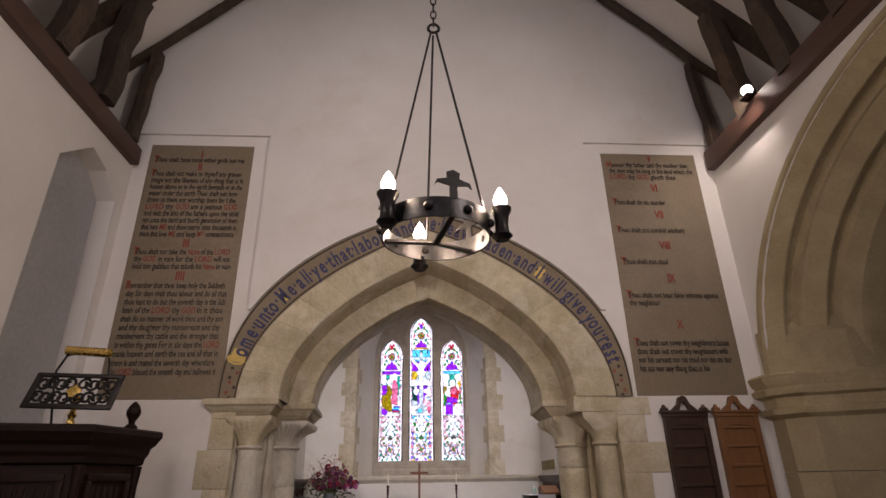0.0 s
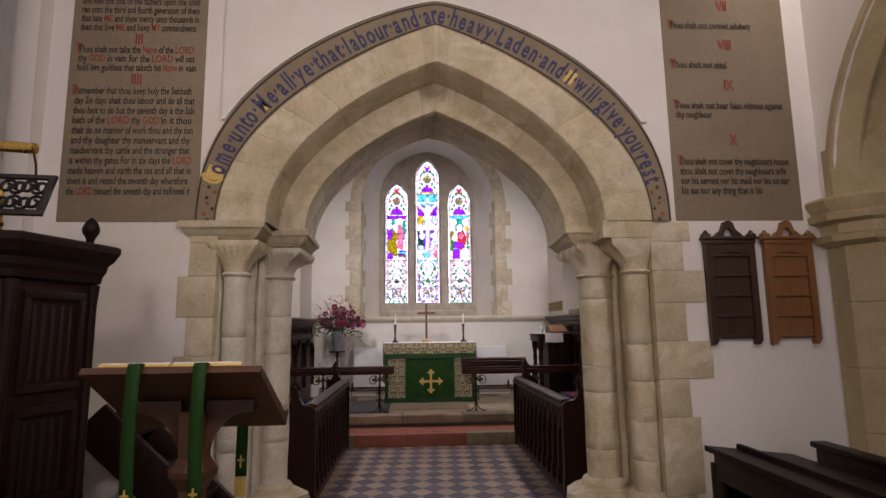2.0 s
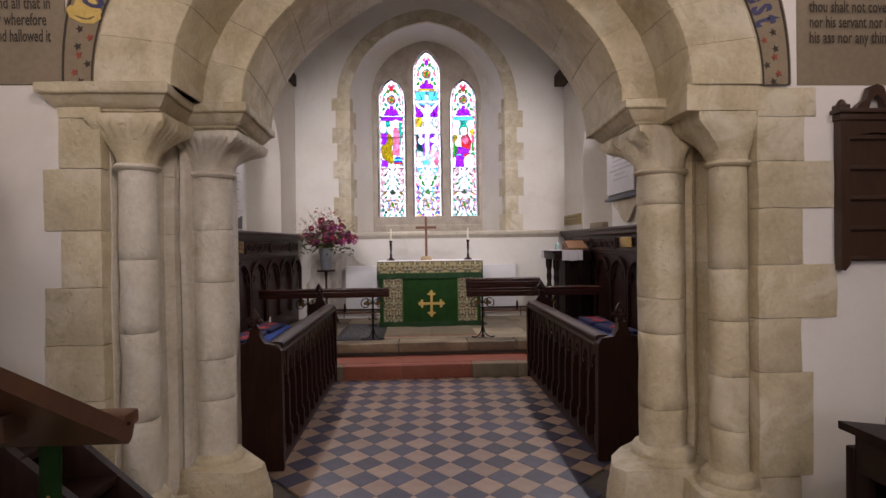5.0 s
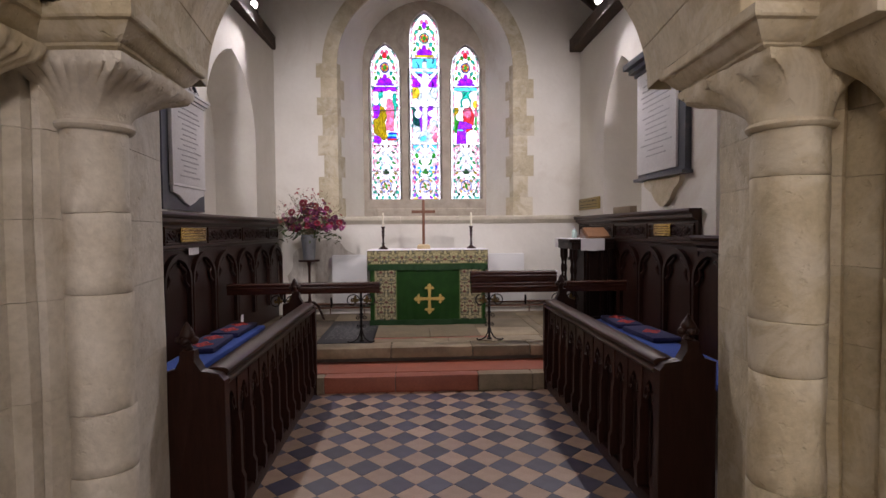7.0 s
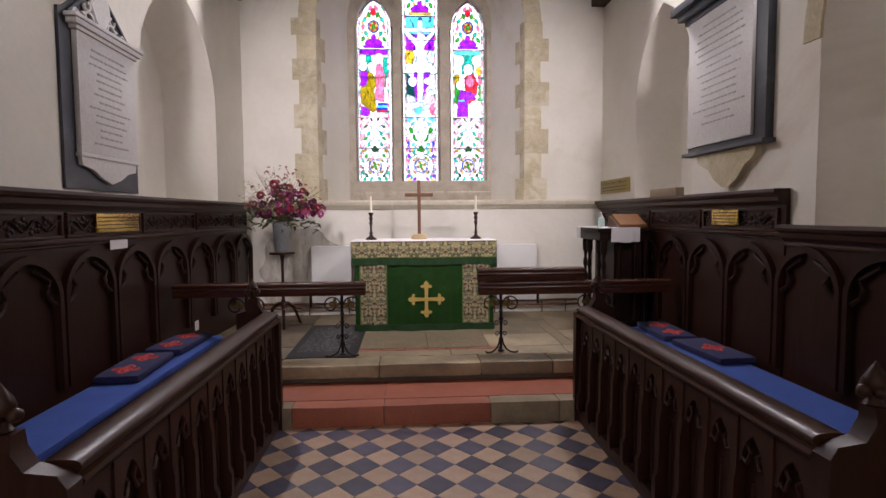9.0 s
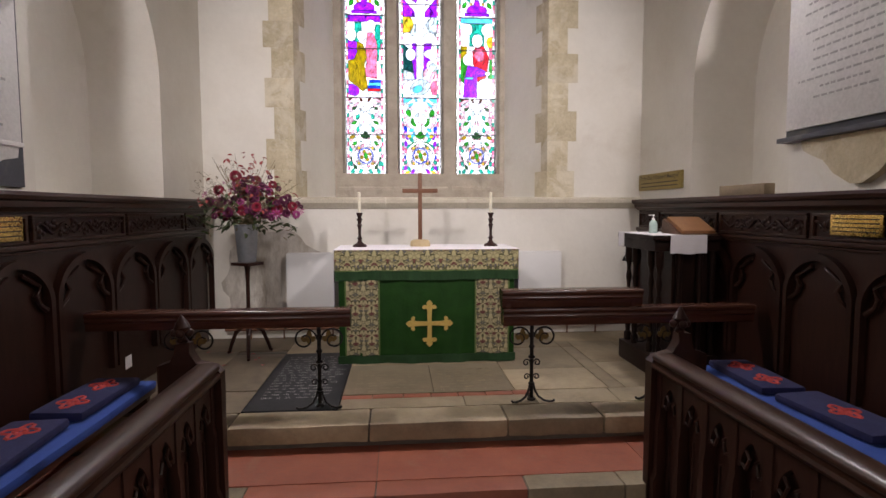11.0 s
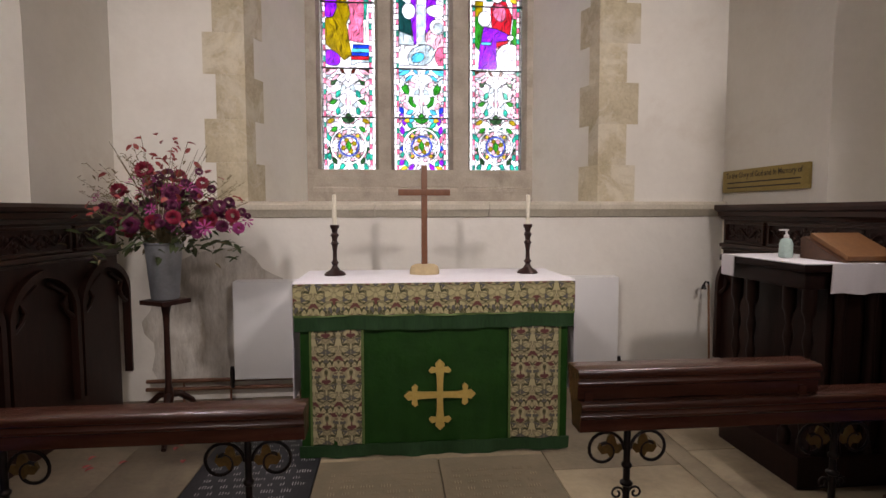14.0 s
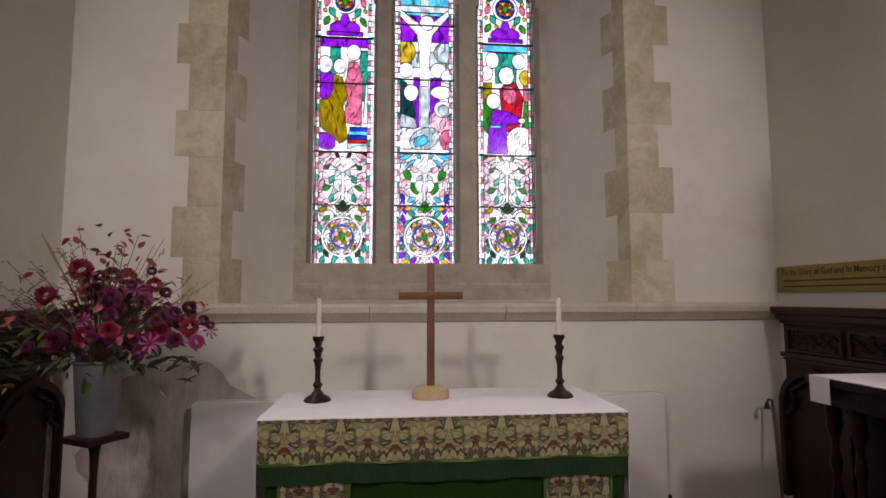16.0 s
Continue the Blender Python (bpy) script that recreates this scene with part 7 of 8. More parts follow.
tube(bm, [(2.115, 10.92, 1.08), (2.11, 10.915, 1.10), (2.085, 10.91, 1.105), (2.07, 10.905, 1.085)], 0.007, 8)
lathe(bm, [(0.02, 1.05), (0.01, 1.085)], 2.07, 10.905, 12)
part("hook", bm, IRON, pole)


# ---------------------------------------------------------------- flower stand
FX, FY = -1.55, 10.34
stand = thing("flower_stand", "tall dark wooden pedestal stand on three curved feet", "stand", (FX, FY, 0.30))
bm = bmesh.new()
prism(bm, [(FX + 0.135 * math.cos(radians(15 + 90 * k)) , FY + 0.135 * math.sin(radians(15 + 90 * k))) for k in range(4)], "z", 1.10, 1.125)
part("top", bm, OAK, stand)
bm = bmesh.new()
lathe(bm, [(0.022, 0.50), (0.028, 0.56), (0.018, 0.62), (0.016, 0.95), (0.02, 1.04), (0.03, 1.10)], FX, FY, 14)
part("column", bm, OAK, stand)
for k in range(3):
    a = radians(-90 + 120 * k + 12)
    bm = bmesh.new()
    tube(bm, [(FX + r * math.cos(a), FY + r * math.sin(a), z) for r, z in ((0.0, 0.56), (0.06, 0.555), (0.13, 0.50), (0.18, 0.38), (0.20, 0.322), (0.215, 0.315))], [0.02, 0.02, 0.018, 0.016, 0.015, 0.014], 8)
    part("leg", bm, OAK, stand)
vase = thing("zinc_bucket", "tapered grey zinc flower bucket on the stand", "bucket", (FX, FY, 1.125))
bm = bmesh.new()
lathe(bm, [(0.072, 1.127), (0.075, 1.132), (0.100, 1.44), (0.106, 1.445), (0.106, 1.455), (0.094, 1.455), (0.07, 1.14), (0.01, 1.138)], FX, FY, 28)
part("body", bm, ZINC, vase)
bm = bmesh.new()
tube(bm, [(FX + 0.103 * math.cos(math.tau * k / 24), FY + 0.103 * math.sin(math.tau * k / 24), 1.45) for k in range(25)], 0.006, 6)
part("rim", bm, ZINC, vase)

rg = random.Random(77)
bouquet = thing("flower_arrangement", "loose arrangement of crimson, magenta and plum flowers with red leaves", "flowers", (FX, FY, 1.45))


def flower_mesh(material, petals, r, cup):
    bm = bmesh.new()
    for k in range(petals):
        a = math.tau * k / petals
        w = 2.2 / petals
        pts = [(0.12 * r, a - w * 0.25, 0), (0.6 * r, a - w * 0.75, cup * 0.5), (r, a - w * 0.35, cup), (r * 1.02, a + w * 0.35, cup * 0.95), (0.6 * r, a + w * 0.75, cup * 0.55), (0.12 * r, a + w * 0.25, 0)]
        bm.faces.new([bm.verts.new((q * math.cos(b), q * math.sin(b), c)) for q, b, c in pts])
    return mesh_of("flower", bm, material)


def ball_flower_mesh(material, r):
    bm = bmesh.new()
    for ring in range(5):
        n = 5 + 3 * ring
        tilt = radians(80 - ring * 24)
        for k in range(n):
            a = math.tau * (k + 0.5 * ring) / n
            d = Vector((math.cos(a) * math.cos(tilt), math.sin(a) * math.cos(tilt), math.sin(tilt)))
            sd = Vector((-math.sin(a), math.cos(a), 0)) * r * 0.24
            o = d * r * 0.45
            bm.faces.new([bm.verts.new(p) for p in (o - sd * 0.5, o + d * r * 0.4 - sd, o + d * r * 0.62, o + d * r * 0.4 + sd, o + sd * 0.5)])
    return mesh_of("flower", bm, material)


def leaf_mesh(material, l, w):
    bm = bmesh.new()
    a = [bm.verts.new(p) for p in ((0, 0, 0), (l * 0.3, w, 0.1 * l), (l * 0.7, w * 0.8, 0.08 * l), (l, 0, -0.06 * l), (l * 0.7, -w * 0.8, 0.08 * l), (l * 0.3, -w, 0.1 * l), (l * 0.5, 0, 0.0))]
    for i in range(6):
        bm.faces.new((a[6], a[i], a[(i + 1) % 6]))
    return mesh_of("leaf", bm, material)


HEADS = [flower_mesh(PETALS[1], 8, 0.042, 0.010), flower_mesh(PETALS[2], 8, 0.040, 0.008), ball_flower_mesh(PETALS[0], 0.045), ball_flower_mesh(PETALS[3], 0.04), ball_flower_mesh(PETALS[1], 0.036), ball_flower_mesh(PETALS[3], 0.024)]
LEAVES = [leaf_mesh(LEAF, 0.055, 0.013), leaf_mesh(LEAF, 0.085, 0.017), leaf_mesh(RED_LEAF, 0.05, 0.014), leaf_mesh(STALK, 0.05, 0.006)]
centre = Vector((FX, FY, 1.47))
stem_bm = bmesh.new()
for k in range(170):
    az, el = rg.uniform(0, math.tau), radians(rg.uniform(2, 85) if k % 3 else rg.uniform(0, 40))
    d = Vector((math.cos(az) * math.cos(el), 0.6 * math.sin(az) * math.cos(el), 0.82 * math.sin(el)))
    reach = rg.uniform(0.20, 0.47)
    tip = centre + d * reach + Vector((0.02, 0, 0.04))
    tube(stem_bm, [centre + Vector((rg.uniform(-0.05, 0.05), rg.uniform(-0.05, 0.05), -0.05)), centre + d * reach * 0.5 + Vector((0, 0, 0.03)), tip], 0.0018, 4)
    if k < 120:
        o = new("flower", rg.choice([HEADS[0], HEADS[2], HEADS[2], HEADS[3], HEADS[3], HEADS[4], HEADS[5], HEADS[5], HEADS[1] if k % 3 == 0 else HEADS[5]]))
        o.parent = bouquet
        o.location = tip - Vector(bouquet.location)
        q = (d + Vector((0, -0.75, 0.15))).to_track_quat("Z", "Y")
        o.rotation_mode = "QUATERNION"
        o.rotation_quaternion = q
        o.scale = (rg.uniform(0.8, 1.15),) * 3
for k in range(16):
    az = rg.uniform(0, math.tau)
    d = Vector((0.42 * math.cos(az), 0.3 * math.sin(az), 1)).normalized()
    tip = centre + d * rg.uniform(0.40, 0.60)
    tube(stem_bm, [centre, centre + d * 0.3, tip + Vector((0.03 * math.cos(az), 0, 0))], 0.0016, 4)
for k in range(34):
    az = rg.uniform(-0.5, math.pi + 0.5)
    d = Vector((0.75 * math.cos(az), rg.uniform(-0.35, 0.25), 0.25 + 0.75 * rg.random())).normalized()
    tip = centre + d * rg.uniform(0.38, 0.56)
    tube(stem_bm, [centre + d * 0.12, centre + d * 0.32 + Vector((0, 0, 0.02)), tip], 0.0011, 4)
    for q in range(9):
        p = (centre + d * 0.3).lerp(tip, 0.2 + 0.1 * q)
        side = Vector((rg.uniform(-1, 1), rg.uniform(-1, 1), rg.uniform(-0.6, 1))).normalized()
        tube(stem_bm, [p, p + side * rg.uniform(0.015, 0.04)], [0.0009, 0.0026], 4)
tagged(part("stalk_mass", stem_bm, STALK, bouquet, "thin brown stalks"), kind="stuff")


def spray(material_index, count, low, high, r0, r1):
    for k in range(count):
        az, el = rg.uniform(0, math.tau), radians(rg.uniform(low, high))
        d = Vector((math.cos(az) * math.cos(el), 0.7 * math.sin(az) * math.cos(el), math.sin(el)))
        o = new("leaf", LEAVES[material_index])
        o.parent = bouquet
        o.location = centre + d * rg.uniform(r0, r1) - Vector(bouquet.location)
        o.rotation_euler = (rg.uniform(-0.8, 0.8), rg.uniform(-0.9, 0.9), az + rg.uniform(-0.9, 0.9))


spray(0, 130, -12, 60, 0.10, 0.42)
spray(1, 80, -22, 30, 0.12, 0.44)
spray(3, 70, -15, 75, 0.25, 0.52)
spray(2, 70, 10, 80, 0.22, 0.50)
for k in range(46):
    az = rg.uniform(0, math.tau)
    o = new("leaf", LEAVES[2])
    o.parent = bouquet
    o.location = Vector((0.02 + 0.17 * math.cos(az) * rg.random(), 0.1 * math.sin(az), 0.28 + 0.33 * rg.random()))
    o.rotation_euler = (rg.uniform(-1, 1), rg.uniform(-1, 1), az)
for k in range(10):
    fallen = new("leaf", LEAVES[2])
    fallen.parent = bouquet
    fallen.location = Vector((rg.uniform(-0.5, 0.2), rg.uniform(-0.45, 0.1), 0.306 - 1.45))
    fallen.rotation_euler = (0, 0, rg.uniform(0, 6))


def flood(x, y, z, s, aim):
    f = thing("floodlight", "small black floodlight clipped on the wall plate, lit", "floodlight", (x, y, z), "wall plate floodlights")
    bm = bmesh.new()
    box(bm, x - 0.05, x + 0.05, y - 0.05, y + 0.05, z, z + 0.018, 0.004)
    tube(bm, [(x, y, z + 0.01), (x, y, z + 0.06)], 0.01, 8)
    part("bracket", bm, IRON, f)
    d = Vector(aim).normalized()
    q = d.to_track_quat("Z", "Y").to_matrix().to_4x4()
    bm = bmesh.new()
    lathe(bm, [(0.03, -0.06), (0.035, -0.02), (0.055, 0.02), (0.055, 0.03), (0.048, 0.03), (0.044, 0.02)], 0, 0, 16)
    bmesh.ops.transform(bm, verts=bm.verts, matrix=Matrix.Translation((x, y, z + 0.085)) @ q)
    h = part("housing", bm, IRON, f)
    bm = bmesh.new()
    lathe(bm, [(0.043, 0.021), (0.043, 0.025)], 0, 0, 16)
    bmesh.ops.transform(bm, verts=bm.verts, matrix=Matrix.Translation((x, y, z + 0.085)) @ q)
    part("lens", bm, FLOOD_FACE, h, "glowing lens")


flood(-2.13, 10.10, 4.24, -1, (0.35, -0.6, -0.5))
flood(2.15, 9.85, 4.24, 1, (-0.35, -0.6, -0.5))
flood(2.52, 3.66, 4.45, 1, (-0.35, -0.5, -0.75))

# damp, peeling plaster low on the east wall behind the flower stand
bm = bmesh.new()
edge = []
for k in range(40):
    a = math.tau * k / 40
    w = 1 + 0.28 * noise.noise(Vector((2.2 * math.cos(a), 2.2 * math.sin(a), 5.0)))
    edge.append((-1.44 + 0.52 * w * math.cos(a), 0.86 + 0.50 * w * math.sin(a)))
prism(bm, edge, "y", CY1 - 0.004, CY1 + 0.004)
part("damp_patch", bm, DAMP_PLASTER, wall_east, "peeling damp-stained plaster")

# ================================================================ things in the nave
def tablet(x0, x1, z0, z1, lines, label):
    """A painted tablet of the commandments; lines: (text, middle height 0..1 from the top, kind, width share)."""
    t = thing("painted_tablet", label, "painted tablet", ((x0 + x1) / 2, EY, z0), "commandment tablets")
    bm = bmesh.new()
    box(bm, x0, x1, EY - 0.006, EY + 0.004, z0, z1, 0.001)
    rough_up(bm, 0.006, 3)
    panel = part("painted_panel", bm, TABLET_PAINT, t)
    w = x1 - x0
    for text, f, kind, share in lines:
        z = z1 - (z1 - z0) * f
        if kind == "n":
            lettering(text, RED_INK, panel, ((x0 + x1) / 2, EY - 0.011, z - 0.03), 0.105, None, "south", 0.03, 0.7, "numeral")
        else:
            wide_line = w * 0.88 * share
            left_edge = x0 + w * 0.06
            red_words = ("LORD", "GOD", "ME", "MY", "Name")
            runs = []
            for word in text.split(" "):
                red = word in red_words
                if runs and runs[-1][1] == red:
                    runs[-1][0] += " " + word
                else:
                    runs.append([word, red])
            sizes = [sum(1.45 if ch.isupper() else 0.45 if ch in "iltfj" else 0.6 if ch == " " else 1.0 for ch in run) for run, red in runs]
            scale = wide_line / (sum(sizes) + 0.6 * (len(runs) - 1))
            at = left_edge
            for (run, red), size in zip(runs, sizes):
                lettering(run, RED_INK if red else INK, panel, (at + size * scale / 2, EY - 0.011, z - 0.018), 0.074, size * scale, "south", 0.014, 1.0, "text_line")
                at += (size + 0.6) * scale
            if kind == "r":
                lettering(text[0], RED_INK, panel, (left_edge + 0.004, EY - 0.0135, z - 0.022), 0.098, None, "south", 0.02, 0.75, "red_initial")
    return t


LEFT = [("I", 0.045, "n", 1), ("Thou shalt have none other gods but me", 0.072, "r", 0.98), ("II", 0.103, "n", 1), ("Thou shalt not make to thyself any graven", 0.136, "r", 0.97), ("image nor the likeness of any thing that is in", 0.166, "b", 1),
        ("heaven above or in the earth beneath or in the", 0.195, "b", 1), ("water under the earth Thou shalt not bow", 0.224, "b", 0.96), ("down to them nor worship them for I the", 0.253, "b", 0.95), ("LORD thy GOD am a jealous GOD", 0.282, "m", 0.98),
        ("and visit the sins of the fathers upon the child", 0.311, "b", 1), ("ren unto the third and fourth generation of them", 0.340, "b", 1), ("that hate ME and shew mercy unto thousands in", 0.369, "b", 1), ("them that love ME and keep MY commandments", 0.398, "b", 0.98),
        ("III", 0.435, "n", 1), ("Thou shalt not take the Name of the LORD", 0.470, "r", 0.97), ("thy GOD in vain for the LORD will not", 0.499, "m", 0.98), ("hold him guiltless that taketh his Name in vain", 0.528, "b", 1), ("IIII", 0.565, "n", 1),
        ("Remember that thou keep holy the Sabbath", 0.602, "r", 0.97), ("day Six days shalt thou labour and do all that", 0.633, "b", 1), ("thou hast to do but the seventh day is the Sab", 0.664, "b", 1), ("bath of the LORD thy GOD In it thou", 0.695, "m", 0.98),
        ("shalt do no manner of work thou and thy son", 0.726, "b", 1), ("and thy daughter thy manservant and thy", 0.757, "b", 0.98), ("maidservant thy cattle and the stranger that", 0.788, "b", 0.98), ("is within thy gates For in six days the LORD", 0.819, "m", 1),
        ("made heaven and earth the sea and all that in", 0.850, "b", 1), ("them is and rested the seventh day wherefore", 0.881, "b", 0.98), ("the LORD blessed the seventh day and hallowed it", 0.912, "m", 1)]
RIGHT = [("V", 0.025, "n", 1), ("Honour thy father and thy mother that", 0.058, "r", 0.95), ("thy days may be long in the land which the", 0.087, "b", 1), ("LORD thy GOD giveth thee", 0.116, "m", 0.78), ("VI", 0.168, "n", 1), ("Thou shalt do no murder", 0.235, "r", 0.60),
         ("VII", 0.29, "n", 1), ("Thou shalt not commit adultery", 0.36, "r", 0.76), ("VIII", 0.425, "n", 1), ("Thou shalt not steal", 0.495, "r", 0.50), ("IX", 0.562, "n", 1), ("Thou shalt not bear false witness against", 0.632, "r", 0.98), ("thy neighbour", 0.662, "b", 0.33),
         ("X", 0.745, "n", 1), ("Thou shalt not covet thy neighbours house", 0.815, "r", 0.98), ("thou shalt not covet thy neighbours wife", 0.846, "b", 0.95), ("nor his servant nor his maid nor his ox nor", 0.877, "b", 0.97), ("his ass nor any thing that is his", 0.908, "b", 0.72)]
tablet(-2.56, -1.665, 2.195, 4.435, LEFT, "olive-brown wall tablet painted with close lines of black-letter text")
tablet(1.555, 2.465, 2.195, 4.435, RIGHT, "olive-brown wall tablet painted with spaced red numerals and text")


def hymn_board(x0, x1, z0, z1, wood, label):
    b = thing("hymn_board", label, "hymn board", ((x0 + x1) / 2, EY - 0.03, z0), "hymn boards")
    y = EY - 0.004
    cx, w = (x0 + x1) / 2, x1 - x0
    zt = z1 - 0.135
    bm = bmesh.new()
    box(bm, x0 + 0.03, x1 - 0.03, y - 0.02, y, z0 + 0.04, zt)
    part("backboard", bm, wood, b)
    for x in (x0 + 0.012, x1 - 0.055):
        bm = bmesh.new()
        prism(bm, [(x, z0), (x + 0.02, z0 - 0.002), (x + 0.043, z0 + 0.03), (x + 0.043, zt), (x, zt)], "y", y - 0.045, y - 0.002)
        part("stile", bm, wood, b)
    for k in range(5):
        z = z0 + 0.045 + (zt - z0 - 0.16) * k / 4
        bm = bmesh.new()
        box(bm, x0 + 0.055, x1 - 0.055, y - 0.036, y - 0.015, z, z + 0.018, 0.003)
        part("ledge", bm, wood, b)
    bm = bmesh.new()
    arc = [(cx + a, zt - 0.115 + c) for a, c in pointed(w / 2 - 0.075, 0.03, 8)]
    prism(bm, [(x0 + 0.055, zt - 0.02), (x1 - 0.055, zt - 0.02), (x1 - 0.055, zt - 0.115)] + arc[::-1] + [(x0 + 0.055, zt - 0.115)], "y", y - 0.038, y - 0.012)
    part("arched_head", bm, wood, b)
    bm = bmesh.new()
    box(bm, x0 + 0.005, x1 - 0.005, y - 0.05, y, zt - 0.03, zt, 0.004)
    box(bm, x0 - 0.008, x1 + 0.008, y - 0.065, y, zt, zt + 0.02, 0.005)
    part("cornice", bm, wood, b)
    bm = bmesh.new()
    prism(bm, [(cx - 0.10, zt + 0.02), (cx - 0.085, zt + 0.04), (cx - 0.05, zt + 0.065), (cx - 0.03, zt + 0.12), (cx, zt + 0.132), (cx + 0.03, zt + 0.12), (cx + 0.05, zt + 0.065), (cx + 0.085, zt + 0.04), (cx + 0.10, zt + 0.02), (cx + 0.04, zt + 0.02), (cx + 0.028, zt + 0.06), (cx, zt + 0.085), (cx - 0.028, zt + 0.06), (cx - 0.04, zt + 0.02)], "y", y - 0.045, y - 0.01)
    part("crest", bm, wood, b, "carved scrolled crest")
    for x in (x0 + 0.025, x1 - 0.025):
        bm = bmesh.new()
        box(bm, x - 0.025, x + 0.025, y - 0.055, y - 0.005, zt + 0.02, zt + 0.04, 0.004)
        lathe(bm, [(0.022, zt + 0.04), (0.012, zt + 0.06), (0.003, zt + 0.066)], x, y - 0.03, 8)
        part("corner_block", bm, wood, b)
    return b


hymn_board(1.712, 2.078, 1.352, 2.19, surface("dark_walnut_stain", (0.032, 0.015, 0.009), (0.064, 0.030, 0.017), 0.45, 7, 60, 0.2, 0.001, (6, 6, 1)), "dark stained wooden hymn board with empty ledges")
hymn_board(2.125, 2.485, 1.352, 2.19, HONEY_OAK, "honey-brown wooden hymn board with empty ledges")

# ---------------------------------------------------------------- pulpit
PX, PY = -2.13, 3.45
pulpit = thing("pulpit", "dark carved oak six-sided pulpit beside the chancel arch", "pulpit", (PX, PY, 0))


def hexagon(r, turn=15):
    return [(PX + r * math.cos(radians(turn + 60 * k)), PY + r * math.sin(radians(turn + 60 * k))) for k in range(6)]


def hex_loft(levels):
    bm = bmesh.new()
    rows = []
    for r, z in levels:
        h6 = hexagon(r)
        rows.append([(x, y, z) for x, y in h6 + h6[:1]])
    sweep(bm, None, rows)
    return bm


part("cornice", hex_loft([(0.40, 1.70), (0.425, 1.71), (0.43, 1.74), (0.445, 1.76), (0.45, 1.79), (0.475, 1.81), (0.485, 1.83), (0.50, 1.85), (0.50, 1.875), (0.485, 1.885), (0.36, 1.886), (0.355, 1.74)]), PULPIT_OAK, pulpit, "moulded cornice", smooth=20)
part("body", hex_loft([(0.395, 0.62), (0.395, 1.71)]), PULPIT_OAK, pulpit, smooth=20)
part("lower_moulding", hex_loft([(0.39, 0.62), (0.44, 0.63), (0.45, 0.67), (0.43, 0.69), (0.415, 0.72), (0.395, 0.73)]), PULPIT_OAK, pulpit, smooth=20)
part("foot", hex_loft([(0.34, 0.0), (0.34, 0.10), (0.22, 0.14), (0.20, 0.35), (0.28, 0.5), (0.385, 0.62)]), PULPIT_OAK, pulpit, smooth=20)
h6 = hexagon(0.395)
for k in range(6):
    a, b = Vector((*h6[k], 0)), Vector((*h6[(k + 1) % 6], 0))
    e = (b - a).normalized()
    nrm = Vector((e.y, -e.x, 0))
    L = (b - a).length
    m = Matrix(((e.x, nrm.x, 0, a.x), (e.y, nrm.y, 0, a.y), (0, 0, 1, 0), (0, 0, 0, 1)))
    for z0, z1 in ((0.78, 1.18), (1.24, 1.66)):
        bm = bmesh.new()
        for u0, u1, c, d in ((0.05, L - 0.05, z1 - 0.035, z1), (0.05, L - 0.05, z0, z0 + 0.03), (0.05, 0.08, z0 + 0.03, z1 - 0.035), (L - 0.08, L - 0.05, z0 + 0.03, z1 - 0.035)):
            box(bm, u0, u1, -0.005, 0.018, c, d, 0.004)
        bmesh.ops.transform(bm, verts=bm.verts, matrix=m)
        pf = part("panel_frame", bm, PULPIT_OAK, pulpit)
        bm = bmesh.new()
        for q in range(5):
            u = 0.11 + (L - 0.22) * q / 4
            tube(bm, [(u, -0.001, z0 + 0.05), (u, 0.0, z0 + 0.12), (u, 0.0, z1 - 0.13), (u, -0.004, z1 - 0.06)], 0.010, 6)
        bmesh.ops.transform(bm, verts=bm.verts, matrix=m)
        part("linenfold", bm, PULPIT_OAK, pf)
    bm = bmesh.new()
    lathe(bm, [(0.025, 0.73), (0.02, 0.8), (0.02, 1.6), (0.028, 1.70)], h6[k][0], h6[k][1], 10)
    part("corner_shaft", bm, PULPIT_OAK, pulpit)
stair = thing("pulpit_stair", "dark oak stair with a newel post behind the pulpit", "stair", (-1.75, 4.1, 0))
bm = bmesh.new()
beam(bm, (-1.98, 4.02, 1.02), (-1.06, 4.12, 0.12), 0.05, 0.22, 0.0, 2, (0, 1, 0))
part("string_board", bm, PULPIT_OAK, stair)
bm = bmesh.new()
beam(bm, (-1.98, 4.30, 1.02), (-1.06, 4.36, 0.12), 0.05, 0.22, 0.0, 2, (0, 1, 0))
part("string_board", bm, PULPIT_OAK, stair)
for k in range(5):
    bm = bmesh.new()
    box(bm, -1.96 + 0.18 * k, -1.74 + 0.18 * k, 4.04, 4.34, 0.92 - 0.18 * k, 0.95 - 0.18 * k, 0.006)
    part("tread", bm, PULPIT_OAK, stair)
bm = bmesh.new()
box(bm, -2.03, -1.96, 3.885, 3.955, 0.0, 1.93, 0.008)
newel = part("newel_post", bm, PULPIT_OAK, stair)
bm = bmesh.new()
lathe(bm, [(0.036, 1.93), (0.04, 1.945), (0.018, 1.965), (0.022, 1.985), (0.040, 2.015), (0.043, 2.04), (0.030, 2.075), (0.008, 2.10)], -1.995, 3.92, 14)
part("finial", bm, PULPIT_OAK, newel, "turned bud finial")

